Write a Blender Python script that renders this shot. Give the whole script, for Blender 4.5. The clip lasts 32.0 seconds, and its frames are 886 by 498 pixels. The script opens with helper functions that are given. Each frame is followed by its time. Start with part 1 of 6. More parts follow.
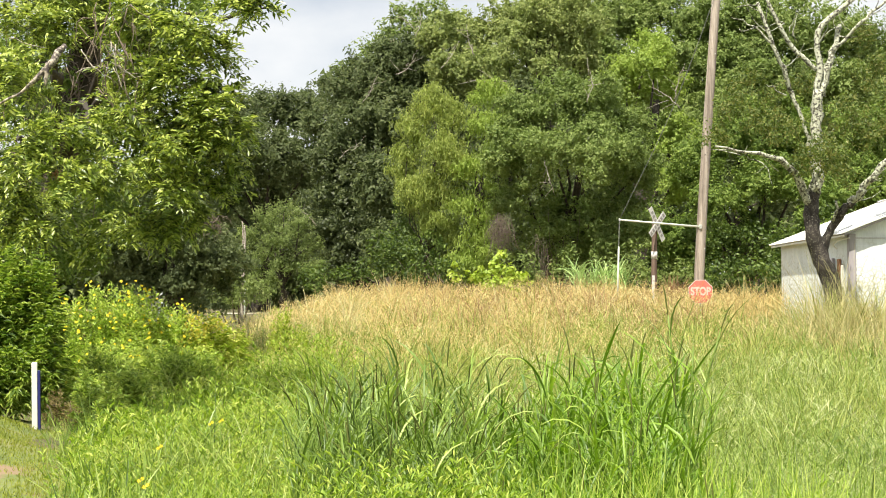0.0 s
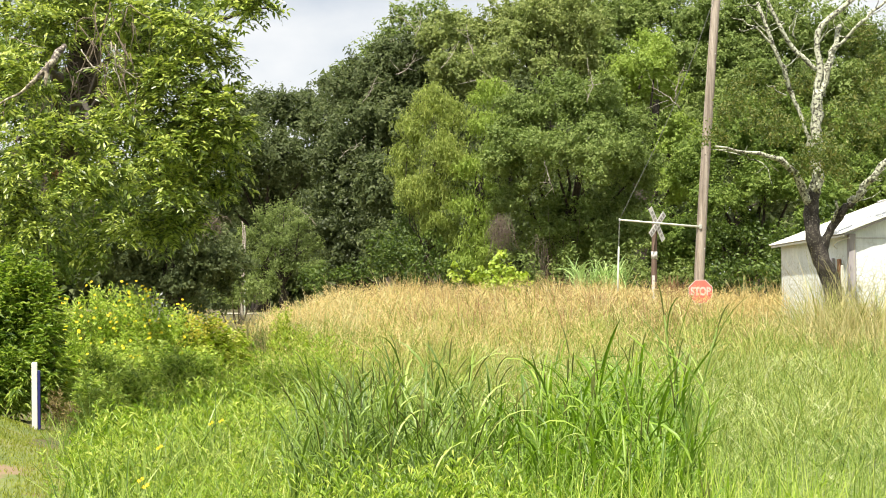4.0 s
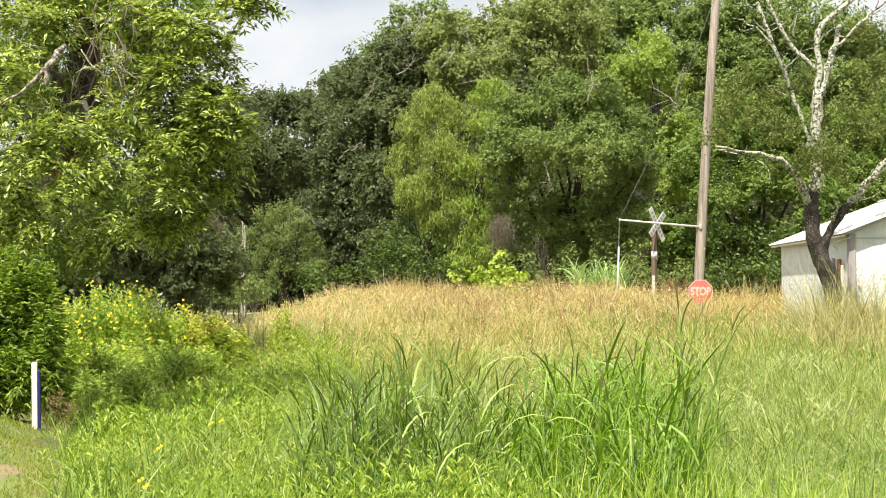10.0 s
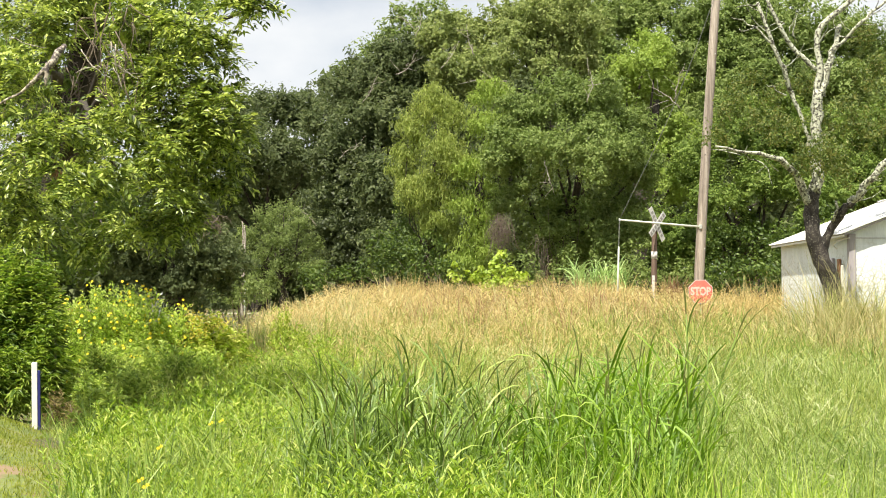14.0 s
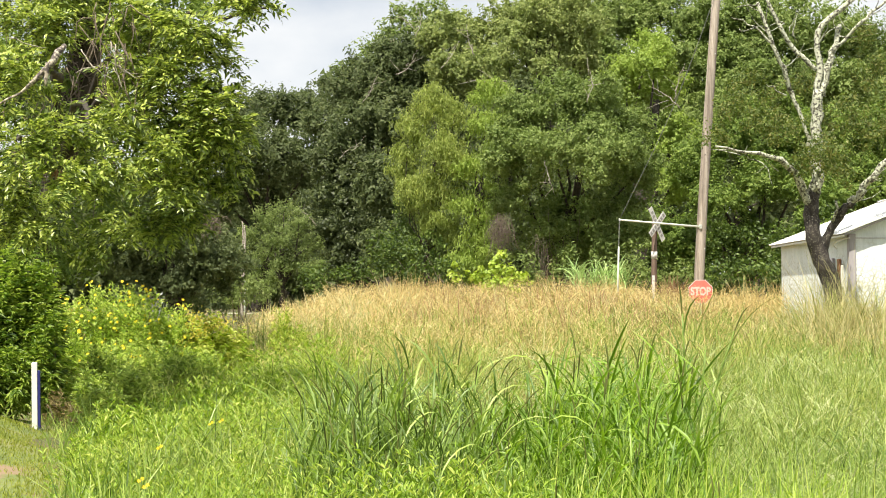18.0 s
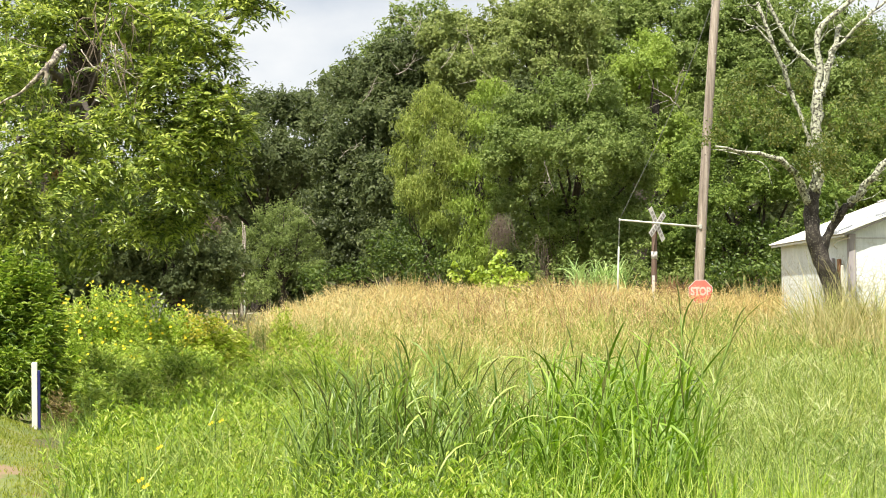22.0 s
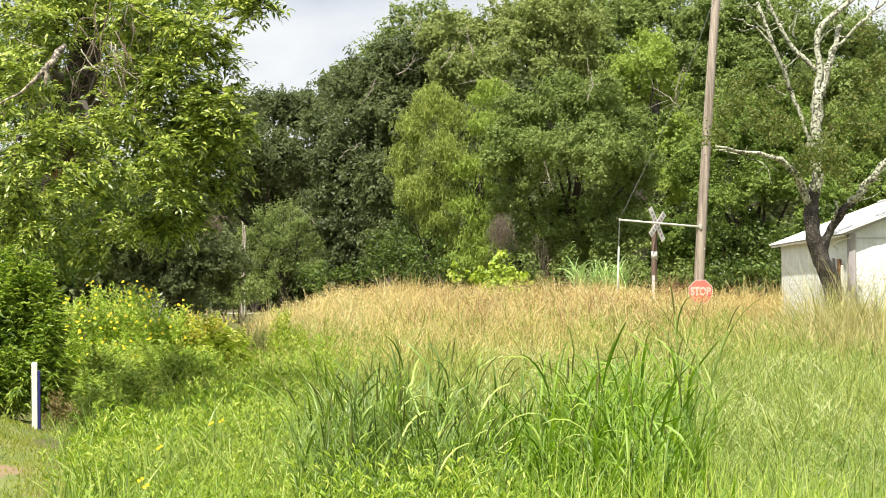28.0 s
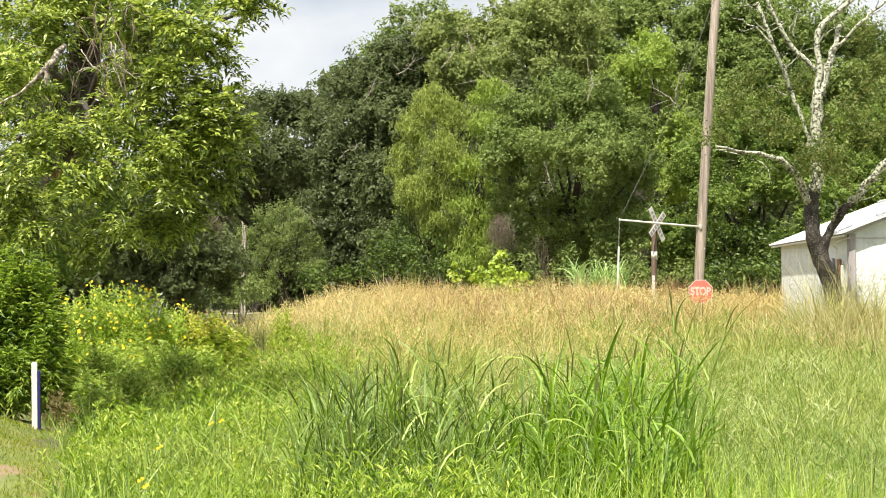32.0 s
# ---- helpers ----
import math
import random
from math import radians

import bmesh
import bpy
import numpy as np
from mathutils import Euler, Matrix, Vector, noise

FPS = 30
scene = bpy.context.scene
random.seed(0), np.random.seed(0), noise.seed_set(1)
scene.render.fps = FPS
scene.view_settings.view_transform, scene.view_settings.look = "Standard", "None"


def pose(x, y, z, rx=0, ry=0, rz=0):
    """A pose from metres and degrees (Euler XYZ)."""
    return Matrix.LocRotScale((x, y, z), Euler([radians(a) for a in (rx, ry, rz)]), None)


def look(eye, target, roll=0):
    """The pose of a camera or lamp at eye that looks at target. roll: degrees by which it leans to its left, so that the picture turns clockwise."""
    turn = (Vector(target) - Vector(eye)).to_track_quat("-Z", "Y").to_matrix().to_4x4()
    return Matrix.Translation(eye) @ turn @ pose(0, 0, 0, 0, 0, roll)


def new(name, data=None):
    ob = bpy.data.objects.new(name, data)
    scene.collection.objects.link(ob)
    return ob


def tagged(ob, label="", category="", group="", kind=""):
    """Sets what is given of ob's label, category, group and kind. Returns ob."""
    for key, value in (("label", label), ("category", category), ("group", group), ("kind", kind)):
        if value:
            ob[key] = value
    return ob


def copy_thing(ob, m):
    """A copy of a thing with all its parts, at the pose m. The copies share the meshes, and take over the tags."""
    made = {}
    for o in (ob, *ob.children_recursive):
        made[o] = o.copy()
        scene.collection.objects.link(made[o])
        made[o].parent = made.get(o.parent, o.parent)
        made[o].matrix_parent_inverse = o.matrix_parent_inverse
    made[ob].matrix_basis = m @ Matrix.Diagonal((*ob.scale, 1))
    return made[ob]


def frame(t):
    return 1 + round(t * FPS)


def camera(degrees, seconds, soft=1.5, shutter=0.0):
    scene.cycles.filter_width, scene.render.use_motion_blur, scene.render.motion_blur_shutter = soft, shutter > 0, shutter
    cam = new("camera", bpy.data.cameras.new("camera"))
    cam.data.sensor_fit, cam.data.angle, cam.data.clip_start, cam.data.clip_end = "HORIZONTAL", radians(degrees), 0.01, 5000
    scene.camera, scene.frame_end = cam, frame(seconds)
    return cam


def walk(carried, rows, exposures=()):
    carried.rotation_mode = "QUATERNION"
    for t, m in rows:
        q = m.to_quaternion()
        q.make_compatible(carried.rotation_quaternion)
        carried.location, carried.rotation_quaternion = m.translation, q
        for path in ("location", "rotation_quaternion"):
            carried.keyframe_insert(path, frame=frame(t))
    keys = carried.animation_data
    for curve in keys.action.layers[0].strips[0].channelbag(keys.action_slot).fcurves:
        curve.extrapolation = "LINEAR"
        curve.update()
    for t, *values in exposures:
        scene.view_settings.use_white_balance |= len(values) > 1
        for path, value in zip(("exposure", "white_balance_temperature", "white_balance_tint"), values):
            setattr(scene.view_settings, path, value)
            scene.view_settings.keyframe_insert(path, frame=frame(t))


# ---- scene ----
# The camera stands on a tripod at the roadside and does not move.
cam = camera(36.0, 32.0, soft=1.0)
EYE, AIM = (0.0, 0.0, 1.7), (0.0, 100.0, 5.803)
walk(cam, [(0.0, look(EYE, AIM)), (32.0, look(EYE, AIM))])
scene.view_settings.exposure = 0.78

# ---- daylight ----
SUN = Vector((-0.23, -0.436, 0.87)).normalized()
sun = new("sun", bpy.data.lights.new("sun", "SUN"))
sun.data.energy, sun.data.angle, sun.data.color = 5.0, radians(0.6), (1.0, 0.94, 0.80)
sun.matrix_world = look(SUN * 60, (0, 0, 0))

world = bpy.data.worlds.new("sky")
scene.world = world
world.use_nodes = True
wt = world.node_tree
wt.nodes.clear()
w_out, w_bg = wt.nodes.new("ShaderNodeOutputWorld"), wt.nodes.new("ShaderNodeBackground")
w_sky, w_mix = wt.nodes.new("ShaderNodeTexSky"), wt.nodes.new("ShaderNodeMix")
w_tc, w_map = wt.nodes.new("ShaderNodeTexCoord"), wt.nodes.new("ShaderNodeMapping")
w_no, w_ra = wt.nodes.new("ShaderNodeTexNoise"), wt.nodes.new("ShaderNodeValToRGB")
w_sky.sky_type, w_sky.sun_disc = "NISHITA", False
w_sky.sun_elevation, w_sky.sun_rotation = math.asin(SUN.z), math.atan2(SUN.x, SUN.y)
w_mix.data_type = "RGBA"
w_mix.inputs["B"].default_value = (8.9, 9.0, 9.05, 1)
w_map.inputs["Scale"].default_value = (1.0, 1.0, 2.2)
w_no.inputs["Scale"].default_value, w_no.inputs["Detail"].default_value = 5.0, 6.0
w_ra.color_ramp.elements[0].position, w_ra.color_ramp.elements[1].position = 0.36, 0.60
w_ra.color_ramp.elements[0].color = (0.55, 0.55, 0.55, 1)
wt.links.new(w_tc.outputs["Generated"], w_map.inputs["Vector"])
wt.links.new(w_map.outputs["Vector"], w_no.inputs["Vector"])
wt.links.new(w_no.outputs["Fac"], w_ra.inputs["Fac"])
wt.links.new(w_ra.outputs["Color"], w_mix.inputs["Factor"])
wt.links.new(w_sky.outputs["Color"], w_mix.inputs["A"])
wt.links.new(w_mix.outputs["Result"], w_bg.inputs["Color"])
wt.links.new(w_bg.outputs["Background"], w_out.inputs["Surface"])
w_bg.inputs["Strength"].default_value = 0.066


# ---- materials ----
def base_material(name):
    m = bpy.data.materials.new(name)
    m.use_nodes = True
    return m, m.node_tree, m.node_tree.nodes["Principled BSDF"]


def ramp(nt, stops):
    r = nt.nodes.new("ShaderNodeValToRGB")
    e = r.color_ramp.elements
    while len(e) < len(stops):
        e.new(0.5)
    for k, (p, c) in zip(e, stops):
        k.position, k.color = p, (*c, 1)
    return r


def leafy(name, colours, rough=0.5, thin=0.3, patch=1.2, spec=0.4, vary=0.95):
    """Leaves and blades: each one its own tint, slow drifts of tone over the plant, light shining through."""
    colours = [(c[0], c[1], c[2] * (0.75 if c[0] < c[1] else 1.0)) for c in colours]
    m, nt, b = base_material(name)
    geo, tc = nt.nodes.new("ShaderNodeNewGeometry"), nt.nodes.new("ShaderNodeTexCoord")
    no, ma = nt.nodes.new("ShaderNodeTexNoise"), nt.nodes.new("ShaderNodeMath")
    no.inputs["Scale"].default_value, no.inputs["Detail"].default_value = patch, 3.0
    nt.links.new(tc.outputs["Object"], no.inputs["Vector"])
    ma.operation, ma.inputs[1].default_value, ma.inputs[2].default_value = "MULTIPLY_ADD", vary, 0.195 - vary / 2
    sc = nt.nodes.new("ShaderNodeMath")
    sc.operation, sc.inputs[1].default_value = "MULTIPLY", 0.8
    nt.links.new(no.outputs["Fac"], sc.inputs[0])
    nt.links.new(geo.outputs["Random Per Island"], ma.inputs[0])
    ad = nt.nodes.new("ShaderNodeMath")
    ad.operation = "ADD"
    nt.links.new(ma.outputs[0], ad.inputs[0])
    nt.links.new(sc.outputs[0], ad.inputs[1])
    n = len(colours)
    r = ramp(nt, [(i / (n - 1), c) for i, c in enumerate(colours)])
    nt.links.new(ad.outputs[0], r.inputs["Fac"])
    nt.links.new(r.outputs["Color"], b.inputs["Base Color"])
    b.inputs["Roughness"].default_value = rough
    b.inputs["Specular IOR Level"].default_value = spec
    tr, mix = nt.nodes.new("ShaderNodeBsdfTranslucent"), nt.nodes.new("ShaderNodeMixShader")
    hs = nt.nodes.new("ShaderNodeHueSaturation")
    hs.inputs["Saturation"].default_value, hs.inputs["Value"].default_value = 1.1, 1.5
    nt.links.new(r.outputs["Color"], hs.inputs["Color"])
    nt.links.new(hs.outputs["Color"], tr.inputs["Color"])
    mix.inputs["Fac"].default_value = thin
    nt.links.new(b.outputs["BSDF"], mix.inputs[1])
    nt.links.new(tr.outputs["BSDF"], mix.inputs[2])
    nt.links.new(mix.outputs["Shader"], nt.nodes["Material Output"].inputs["Surface"])
    return m


def rough_surface(name, colours, scale=6.0, rough=0.8, bump=0.3, stretch=(1, 1, 1), fine=40.0, metal=0.0, spots=None):
    """Two scales of noise in the colour, the finer one in the relief; spots: a colour and the share that it covers."""
    m, nt, b = base_material(name)
    tc, mp = nt.nodes.new("ShaderNodeTexCoord"), nt.nodes.new("ShaderNodeMapping")
    mp.inputs["Scale"].default_value = stretch
    nt.links.new(tc.outputs["Object"], mp.inputs["Vector"])
    n1, n2 = nt.nodes.new("ShaderNodeTexNoise"), nt.nodes.new("ShaderNodeTexNoise")
    n1.inputs["Scale"].default_value, n2.inputs["Scale"].default_value = scale, fine
    n1.inputs["Detail"].default_value, n2.inputs["Detail"].default_value = 5.0, 4.0
    nt.links.new(mp.outputs["Vector"], n1.inputs["Vector"])
    nt.links.new(mp.outputs["Vector"], n2.inputs["Vector"])
    mx = nt.nodes.new("ShaderNodeMath")
    mx.operation, mx.inputs[1].default_value = "MULTIPLY_ADD", 0.65
    h2 = nt.nodes.new("ShaderNodeMath")
    h2.operation, h2.inputs[1].default_value = "MULTIPLY", 0.35
    nt.links.new(n2.outputs["Fac"], h2.inputs[0])
    nt.links.new(n1.outputs["Fac"], mx.inputs[0])
    nt.links.new(h2.outputs[0], mx.inputs[2])
    n = len(colours)
    r = ramp(nt, [(0.32 + 0.36 * i / (n - 1), c) for i, c in enumerate(colours)])
    nt.links.new(mx.outputs[0], r.inputs["Fac"])
    col = r.outputs["Color"]
    if spots:
        n3, r3 = nt.nodes.new("ShaderNodeTexNoise"), ramp(nt, [(1 - spots[1], (0, 0, 0)), (1.10 - spots[1], (1, 1, 1))])
        n3.inputs["Scale"].default_value, n3.inputs["Detail"].default_value = spots[2], 6.0
        nt.links.new(tc.outputs["Object"], n3.inputs["Vector"])
        nt.links.new(n3.outputs["Fac"], r3.inputs["Fac"])
        mi = nt.nodes.new("ShaderNodeMix")
        mi.data_type = "RGBA"
        mi.inputs["B"].default_value = (*spots[0], 1)
        nt.links.new(r3.outputs["Color"], mi.inputs["Factor"])
        nt.links.new(col, mi.inputs["A"])
        col = mi.outputs["Result"]
    nt.links.new(col, b.inputs["Base Color"])
    bp = nt.nodes.new("ShaderNodeBump")
    bp.inputs["Strength"].default_value, bp.inputs["Distance"].default_value = bump, 0.02
    nt.links.new(mx.outputs[0], bp.inputs["Height"])
    nt.links.new(bp.outputs["Normal"], b.inputs["Normal"])
    b.inputs["Roughness"].default_value, b.inputs["Metallic"].default_value = rough, metal
    return m


M_GROUND = rough_surface("soil_and_thatch", [(0.06, 0.05, 0.025), (0.11, 0.10, 0.04), (0.17, 0.14, 0.07)], 0.7, 0.95, 0.6, fine=25)
M_LAWN = rough_surface("mown_turf", [(0.095, 0.13, 0.032), (0.16, 0.195, 0.052), (0.235, 0.225, 0.09)], 1.0, 0.95, 0.7, fine=22, spots=((0.24, 0.17, 0.10), 0.40, 1.6))


def worn_patch(m, centre, stretch, colour):
    """Bare ground with a ragged edge round a centre."""
    nt = m.node_tree
    b = nt.nodes["Principled BSDF"]
    tc, mp, no, ln = nt.nodes.new("ShaderNodeTexCoord"), nt.nodes.new("ShaderNodeMapping"), nt.nodes.new("ShaderNodeTexNoise"), nt.nodes.new("ShaderNodeVectorMath")
    mp.inputs["Scale"].default_value = stretch
    mp.inputs["Location"].default_value = [-c * q for c, q in zip(centre, stretch)]
    no.inputs["Scale"].default_value, no.inputs["Detail"].default_value = 3.5, 6.0
    ln.operation = "LENGTH"
    nt.links.new(tc.outputs["Object"], mp.inputs["Vector"])
    nt.links.new(tc.outputs["Object"], no.inputs["Vector"])
    nt.links.new(mp.outputs["Vector"], ln.inputs[0])
    ad, r = nt.nodes.new("ShaderNodeMath"), ramp(nt, [(0.75, (1, 1, 1)), (1.0, (0, 0, 0))])
    ad.operation, ad.inputs[1].default_value = "MULTIPLY_ADD", 1.1
    nt.links.new(no.outputs["Fac"], ad.inputs[0])
    sh = nt.nodes.new("ShaderNodeMath")
    sh.operation, sh.inputs[1].default_value = "SUBTRACT", 0.55
    nt.links.new(ln.outputs["Value"], sh.inputs[0])
    nt.links.new(sh.outputs[0], ad.inputs[2])
    nt.links.new(ad.outputs[0], r.inputs["Fac"])
    mi = nt.nodes.new("ShaderNodeMix")
    mi.data_type = "RGBA"
    mi.inputs["B"].default_value = (*colour, 1)
    nt.links.new(b.inputs["Base Color"].links[0].from_socket, mi.inputs["A"])
    nt.links.new(r.outputs["Color"], mi.inputs["Factor"])
    nt.links.new(mi.outputs["Result"], b.inputs["Base Color"])


worn_patch(M_LAWN, (-4.75, 13.3, 0.0), (1.35, 0.95, 0.3), (0.25, 0.175, 0.105))
M_ROAD = rough_surface("pale_gravel", [(0.34, 0.31, 0.25), (0.45, 0.41, 0.34)], 2.0, 0.95, 0.4)
M_DRYGRASS = leafy("dry_grass_blades", [(0.21, 0.158, 0.063), (0.44, 0.347, 0.147), (0.586, 0.462, 0.21), (0.66, 0.525, 0.274)], 0.65, 0.28, 0.35, 0.25, 0.45)
M_GREENGRASS = leafy("fresh_grass_blades", [(0.045, 0.09, 0.017), (0.115, 0.205, 0.034), (0.21, 0.325, 0.069), (0.36, 0.45, 0.155)], 0.5, 0.28, 0.7, 0.35, 1.1)
M_PALEGRASS = leafy("yellowing_grass_blades", [(0.074, 0.116, 0.026), (0.168, 0.236, 0.053), (0.294, 0.352, 0.1), (0.483, 0.504, 0.21)], 0.55, 0.28, 0.6, 0.3, 0.8)
M_STEM = leafy("pale_grass_stems", [(0.171, 0.234, 0.077), (0.288, 0.351, 0.14), (0.414, 0.459, 0.225), (0.54, 0.54, 0.315)], 0.5, 0.2, 0.8, 0.4)
M_STRAW = leafy("straw_stems", [(0.24, 0.257, 0.088), (0.395, 0.385, 0.16), (0.53, 0.48, 0.24), (0.63, 0.575, 0.34)], 0.6, 0.2, 0.8, 0.3, 0.6)
M_CANE = leafy("broad_grass_blades", [(0.06, 0.105, 0.024), (0.125, 0.2, 0.044), (0.215, 0.315, 0.072), (0.4, 0.49, 0.165)], 0.42, 0.32, 1.2, 0.5, 1.05)
M_TURF = leafy("mown_turf_blades", [(0.117, 0.142, 0.033), (0.193, 0.235, 0.051), (0.283, 0.319, 0.078), (0.375, 0.353, 0.122)], 0.7, 0.28, 0.8, 0.2, 0.5)
M_CANE_LIGHT = leafy("wide_grass_blades", [(0.074, 0.138, 0.022), (0.147, 0.258, 0.039), (0.242, 0.373, 0.061), (0.389, 0.506, 0.129)], 0.42, 0.38, 1.2, 0.45, 1)
M_SPIKE = leafy("dark_seed_heads", [(0.065, 0.085, 0.026), (0.10, 0.125, 0.036), (0.15, 0.16, 0.052)], 0.7, 0.15, 2.0, 0.2)
M_WEED = leafy("bright_weed_leaves", [(0.106, 0.18, 0.029), (0.212, 0.33, 0.055), (0.339, 0.46, 0.085), (0.488, 0.55, 0.169)], 0.5, 0.38, 1, 0.35, 1)
M_PECAN = leafy("pecan_leaflets", [(0.049, 0.072, 0.019), (0.124, 0.18, 0.043), (0.234, 0.309, 0.071), (0.46, 0.52, 0.165)], 0.36, 0.28, 0.9, 0.6, 1.3)
M_DARKBUSH = leafy("dark_willow_leaves", [(0.044, 0.088, 0.018), (0.106, 0.181, 0.035), (0.225, 0.319, 0.069), (0.388, 0.475, 0.125)], 0.42, 0.36, 1, 0.5, 0.95)
M_BUSH = leafy("bush_leaves", [(0.134, 0.204, 0.054), (0.267, 0.38, 0.09), (0.44, 0.56, 0.14), (0.585, 0.65, 0.225)], 0.5, 0.36, 0.9, 0.4, 1)
M_LOWBUSH = leafy("low_bush_leaves", [(0.108, 0.17, 0.047), (0.215, 0.31, 0.084), (0.35, 0.455, 0.13), (0.53, 0.60, 0.22)], 0.5, 0.36, 0.9, 0.4, 1)
M_OLIVE = leafy("yellow_bush_leaves", [(0.145, 0.22, 0.039), (0.272, 0.37, 0.058), (0.42, 0.50, 0.105), (0.59, 0.59, 0.18)], 0.4, 0.36, 0.9, 0.5, 1)
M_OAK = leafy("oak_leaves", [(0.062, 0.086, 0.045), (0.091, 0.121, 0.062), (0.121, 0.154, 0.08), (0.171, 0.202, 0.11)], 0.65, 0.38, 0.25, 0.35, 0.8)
M_SHADEDARK = leafy("shade_dark_leaves", [(0.046, 0.064, 0.033), (0.067, 0.09, 0.044), (0.091, 0.117, 0.055), (0.143, 0.172, 0.088)], 0.5, 0.38, 0.25, 0.45, 0.9)
M_OAK2 = leafy("lighter_oak_leaves", [(0.099, 0.146, 0.05), (0.143, 0.202, 0.068), (0.192, 0.257, 0.095), (0.277, 0.333, 0.141)], 0.65, 0.32, 0.25, 0.3, 0.75)
M_TOPOAK = leafy("pale_oak_leaves", [(0.148, 0.189, 0.092), (0.204, 0.255, 0.118), (0.266, 0.317, 0.143), (0.347, 0.383, 0.189)], 0.7, 0.36, 0.2, 0.25, 0.7)
M_FEATHER = leafy("grey_green_feathery_leaves", [(0.098, 0.135, 0.06), (0.15, 0.2, 0.083), (0.207, 0.267, 0.115), (0.285, 0.335, 0.16)], 0.7, 0.4, 0.35, 0.25, 0.75)
M_WILLOW = leafy("willow_leaves", [(0.135, 0.178, 0.06), (0.208, 0.265, 0.083), (0.286, 0.343, 0.12), (0.384, 0.426, 0.167)], 0.7, 0.34, 0.35, 0.25, 0.7)
M_TALLOW = leafy("light_green_leaves", [(0.079, 0.13, 0.034), (0.123, 0.192, 0.051), (0.178, 0.253, 0.071), (0.259, 0.334, 0.101)], 0.65, 0.3, 0.35, 0.3, 0.8)
M_VINE = leafy("vine_leaves", [(0.189, 0.27, 0.073), (0.265, 0.351, 0.099), (0.346, 0.427, 0.135)], 0.65, 0.36, 0.5, 0.3, 0.6)
M_SPARSE = leafy("sparse_olive_leaves", [(0.045, 0.072, 0.024), (0.085, 0.130, 0.036), (0.135, 0.185, 0.05), (0.24, 0.24, 0.07)], 0.5, 0.34, 0.6, 0.4, 0.8)
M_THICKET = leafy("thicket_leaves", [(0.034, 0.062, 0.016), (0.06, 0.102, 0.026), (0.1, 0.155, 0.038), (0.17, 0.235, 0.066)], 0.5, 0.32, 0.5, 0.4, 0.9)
M_SHRUB = leafy("lime_shrub_leaves", [(0.197, 0.276, 0.049), (0.318, 0.42, 0.079), (0.483, 0.564, 0.148)], 0.5, 0.36, 1, 0.35)
M_PALECANE = leafy("pale_cane_blades", [(0.2, 0.312, 0.135), (0.335, 0.475, 0.225), (0.488, 0.625, 0.35)], 0.5, 0.3, 1, 0.4)
M_RED = leafy("brownish_dry_weed", [(0.20, 0.11, 0.06), (0.30, 0.18, 0.10), (0.38, 0.26, 0.15)], 0.7, 0.25, 1.0, 0.2)
M_BROWNLEAF = leafy("withering_leaves", [(0.10, 0.09, 0.035), (0.17, 0.14, 0.06), (0.26, 0.19, 0.09), (0.30, 0.28, 0.11)], 0.7, 0.25, 1.5, 0.2)
M_BLOOM = leafy("spent_orange_blossom", [(0.40, 0.33, 0.06), (0.58, 0.49, 0.09), (0.68, 0.60, 0.15)], 0.7, 0.35, 1.5, 0.2)
M_PETAL = leafy("yellow_petals", [(0.75, 0.55, 0.02), (0.85, 0.68, 0.04)], 0.6, 0.3, 3.0, 0.2)
M_BARK = rough_surface("dark_bark", [(0.022, 0.018, 0.013), (0.05, 0.04, 0.03), (0.10, 0.08, 0.06)], 9, 0.9, 0.9, (1, 1, 0.35))
M_LICHEN = rough_surface("lichen_bark", [(0.24, 0.245, 0.18), (0.46, 0.47, 0.36), (0.66, 0.67, 0.54)], 12, 0.9, 1.0, (1, 1, 0.7), fine=45, spots=((0.075, 0.068, 0.055), 0.515, 17.0))
M_LICHEN_LOW = rough_surface("blotched_dark_bark", [(0.014, 0.012, 0.011), (0.038, 0.031, 0.027), (0.10, 0.086, 0.072)], 8, 0.9, 1.0, (1, 1, 0.6), fine=30, spots=((0.165, 0.155, 0.125), 0.44, 24.0))
M_DEADWOOD = rough_surface("bleached_dead_wood", [(0.20, 0.17, 0.14), (0.38, 0.34, 0.28), (0.56, 0.51, 0.43)], 10, 0.85, 0.6, (1, 1, 0.5), spots=((0.10, 0.08, 0.065), 0.47, 16.0))
M_SNAPPED = rough_surface("blotched_broken_wood", [(0.30, 0.25, 0.19), (0.44, 0.38, 0.30), (0.56, 0.50, 0.41)], 12, 0.85, 0.8, (1, 1, 0.7), spots=((0.10, 0.08, 0.075), 0.56, 22.0))
M_TANGLE = rough_surface("dry_vine_stems", [(0.10, 0.075, 0.058), (0.17, 0.13, 0.10), (0.24, 0.19, 0.15)], 8, 0.9, 0.4)
M_POLE = rough_surface("weathered_pole_wood", [(0.13, 0.105, 0.085), (0.31, 0.26, 0.215), (0.52, 0.455, 0.385)], 7, 0.85, 0.9, (1, 1, 0.05), fine=45, spots=((0.12, 0.095, 0.08), 0.36, 9.0))
M_POST = rough_surface("brown_creosote_post", [(0.09, 0.06, 0.045), (0.15, 0.10, 0.075), (0.22, 0.16, 0.12)], 8, 0.85, 0.5, (1, 1, 0.12))
M_STEEL = rough_surface("galvanised_steel", [(0.45, 0.46, 0.42), (0.60, 0.61, 0.56)], 5, 0.5, 0.1, metal=0.3)
M_WIRE = rough_surface("dull_wire", [(0.10, 0.10, 0.09), (0.18, 0.18, 0.16)], 12, 0.6, 0.1, metal=0.4)
M_GUARD = rough_surface("pale_plastic_guard", [(0.55, 0.58, 0.50), (0.68, 0.70, 0.62)], 4, 0.6, 0.1)
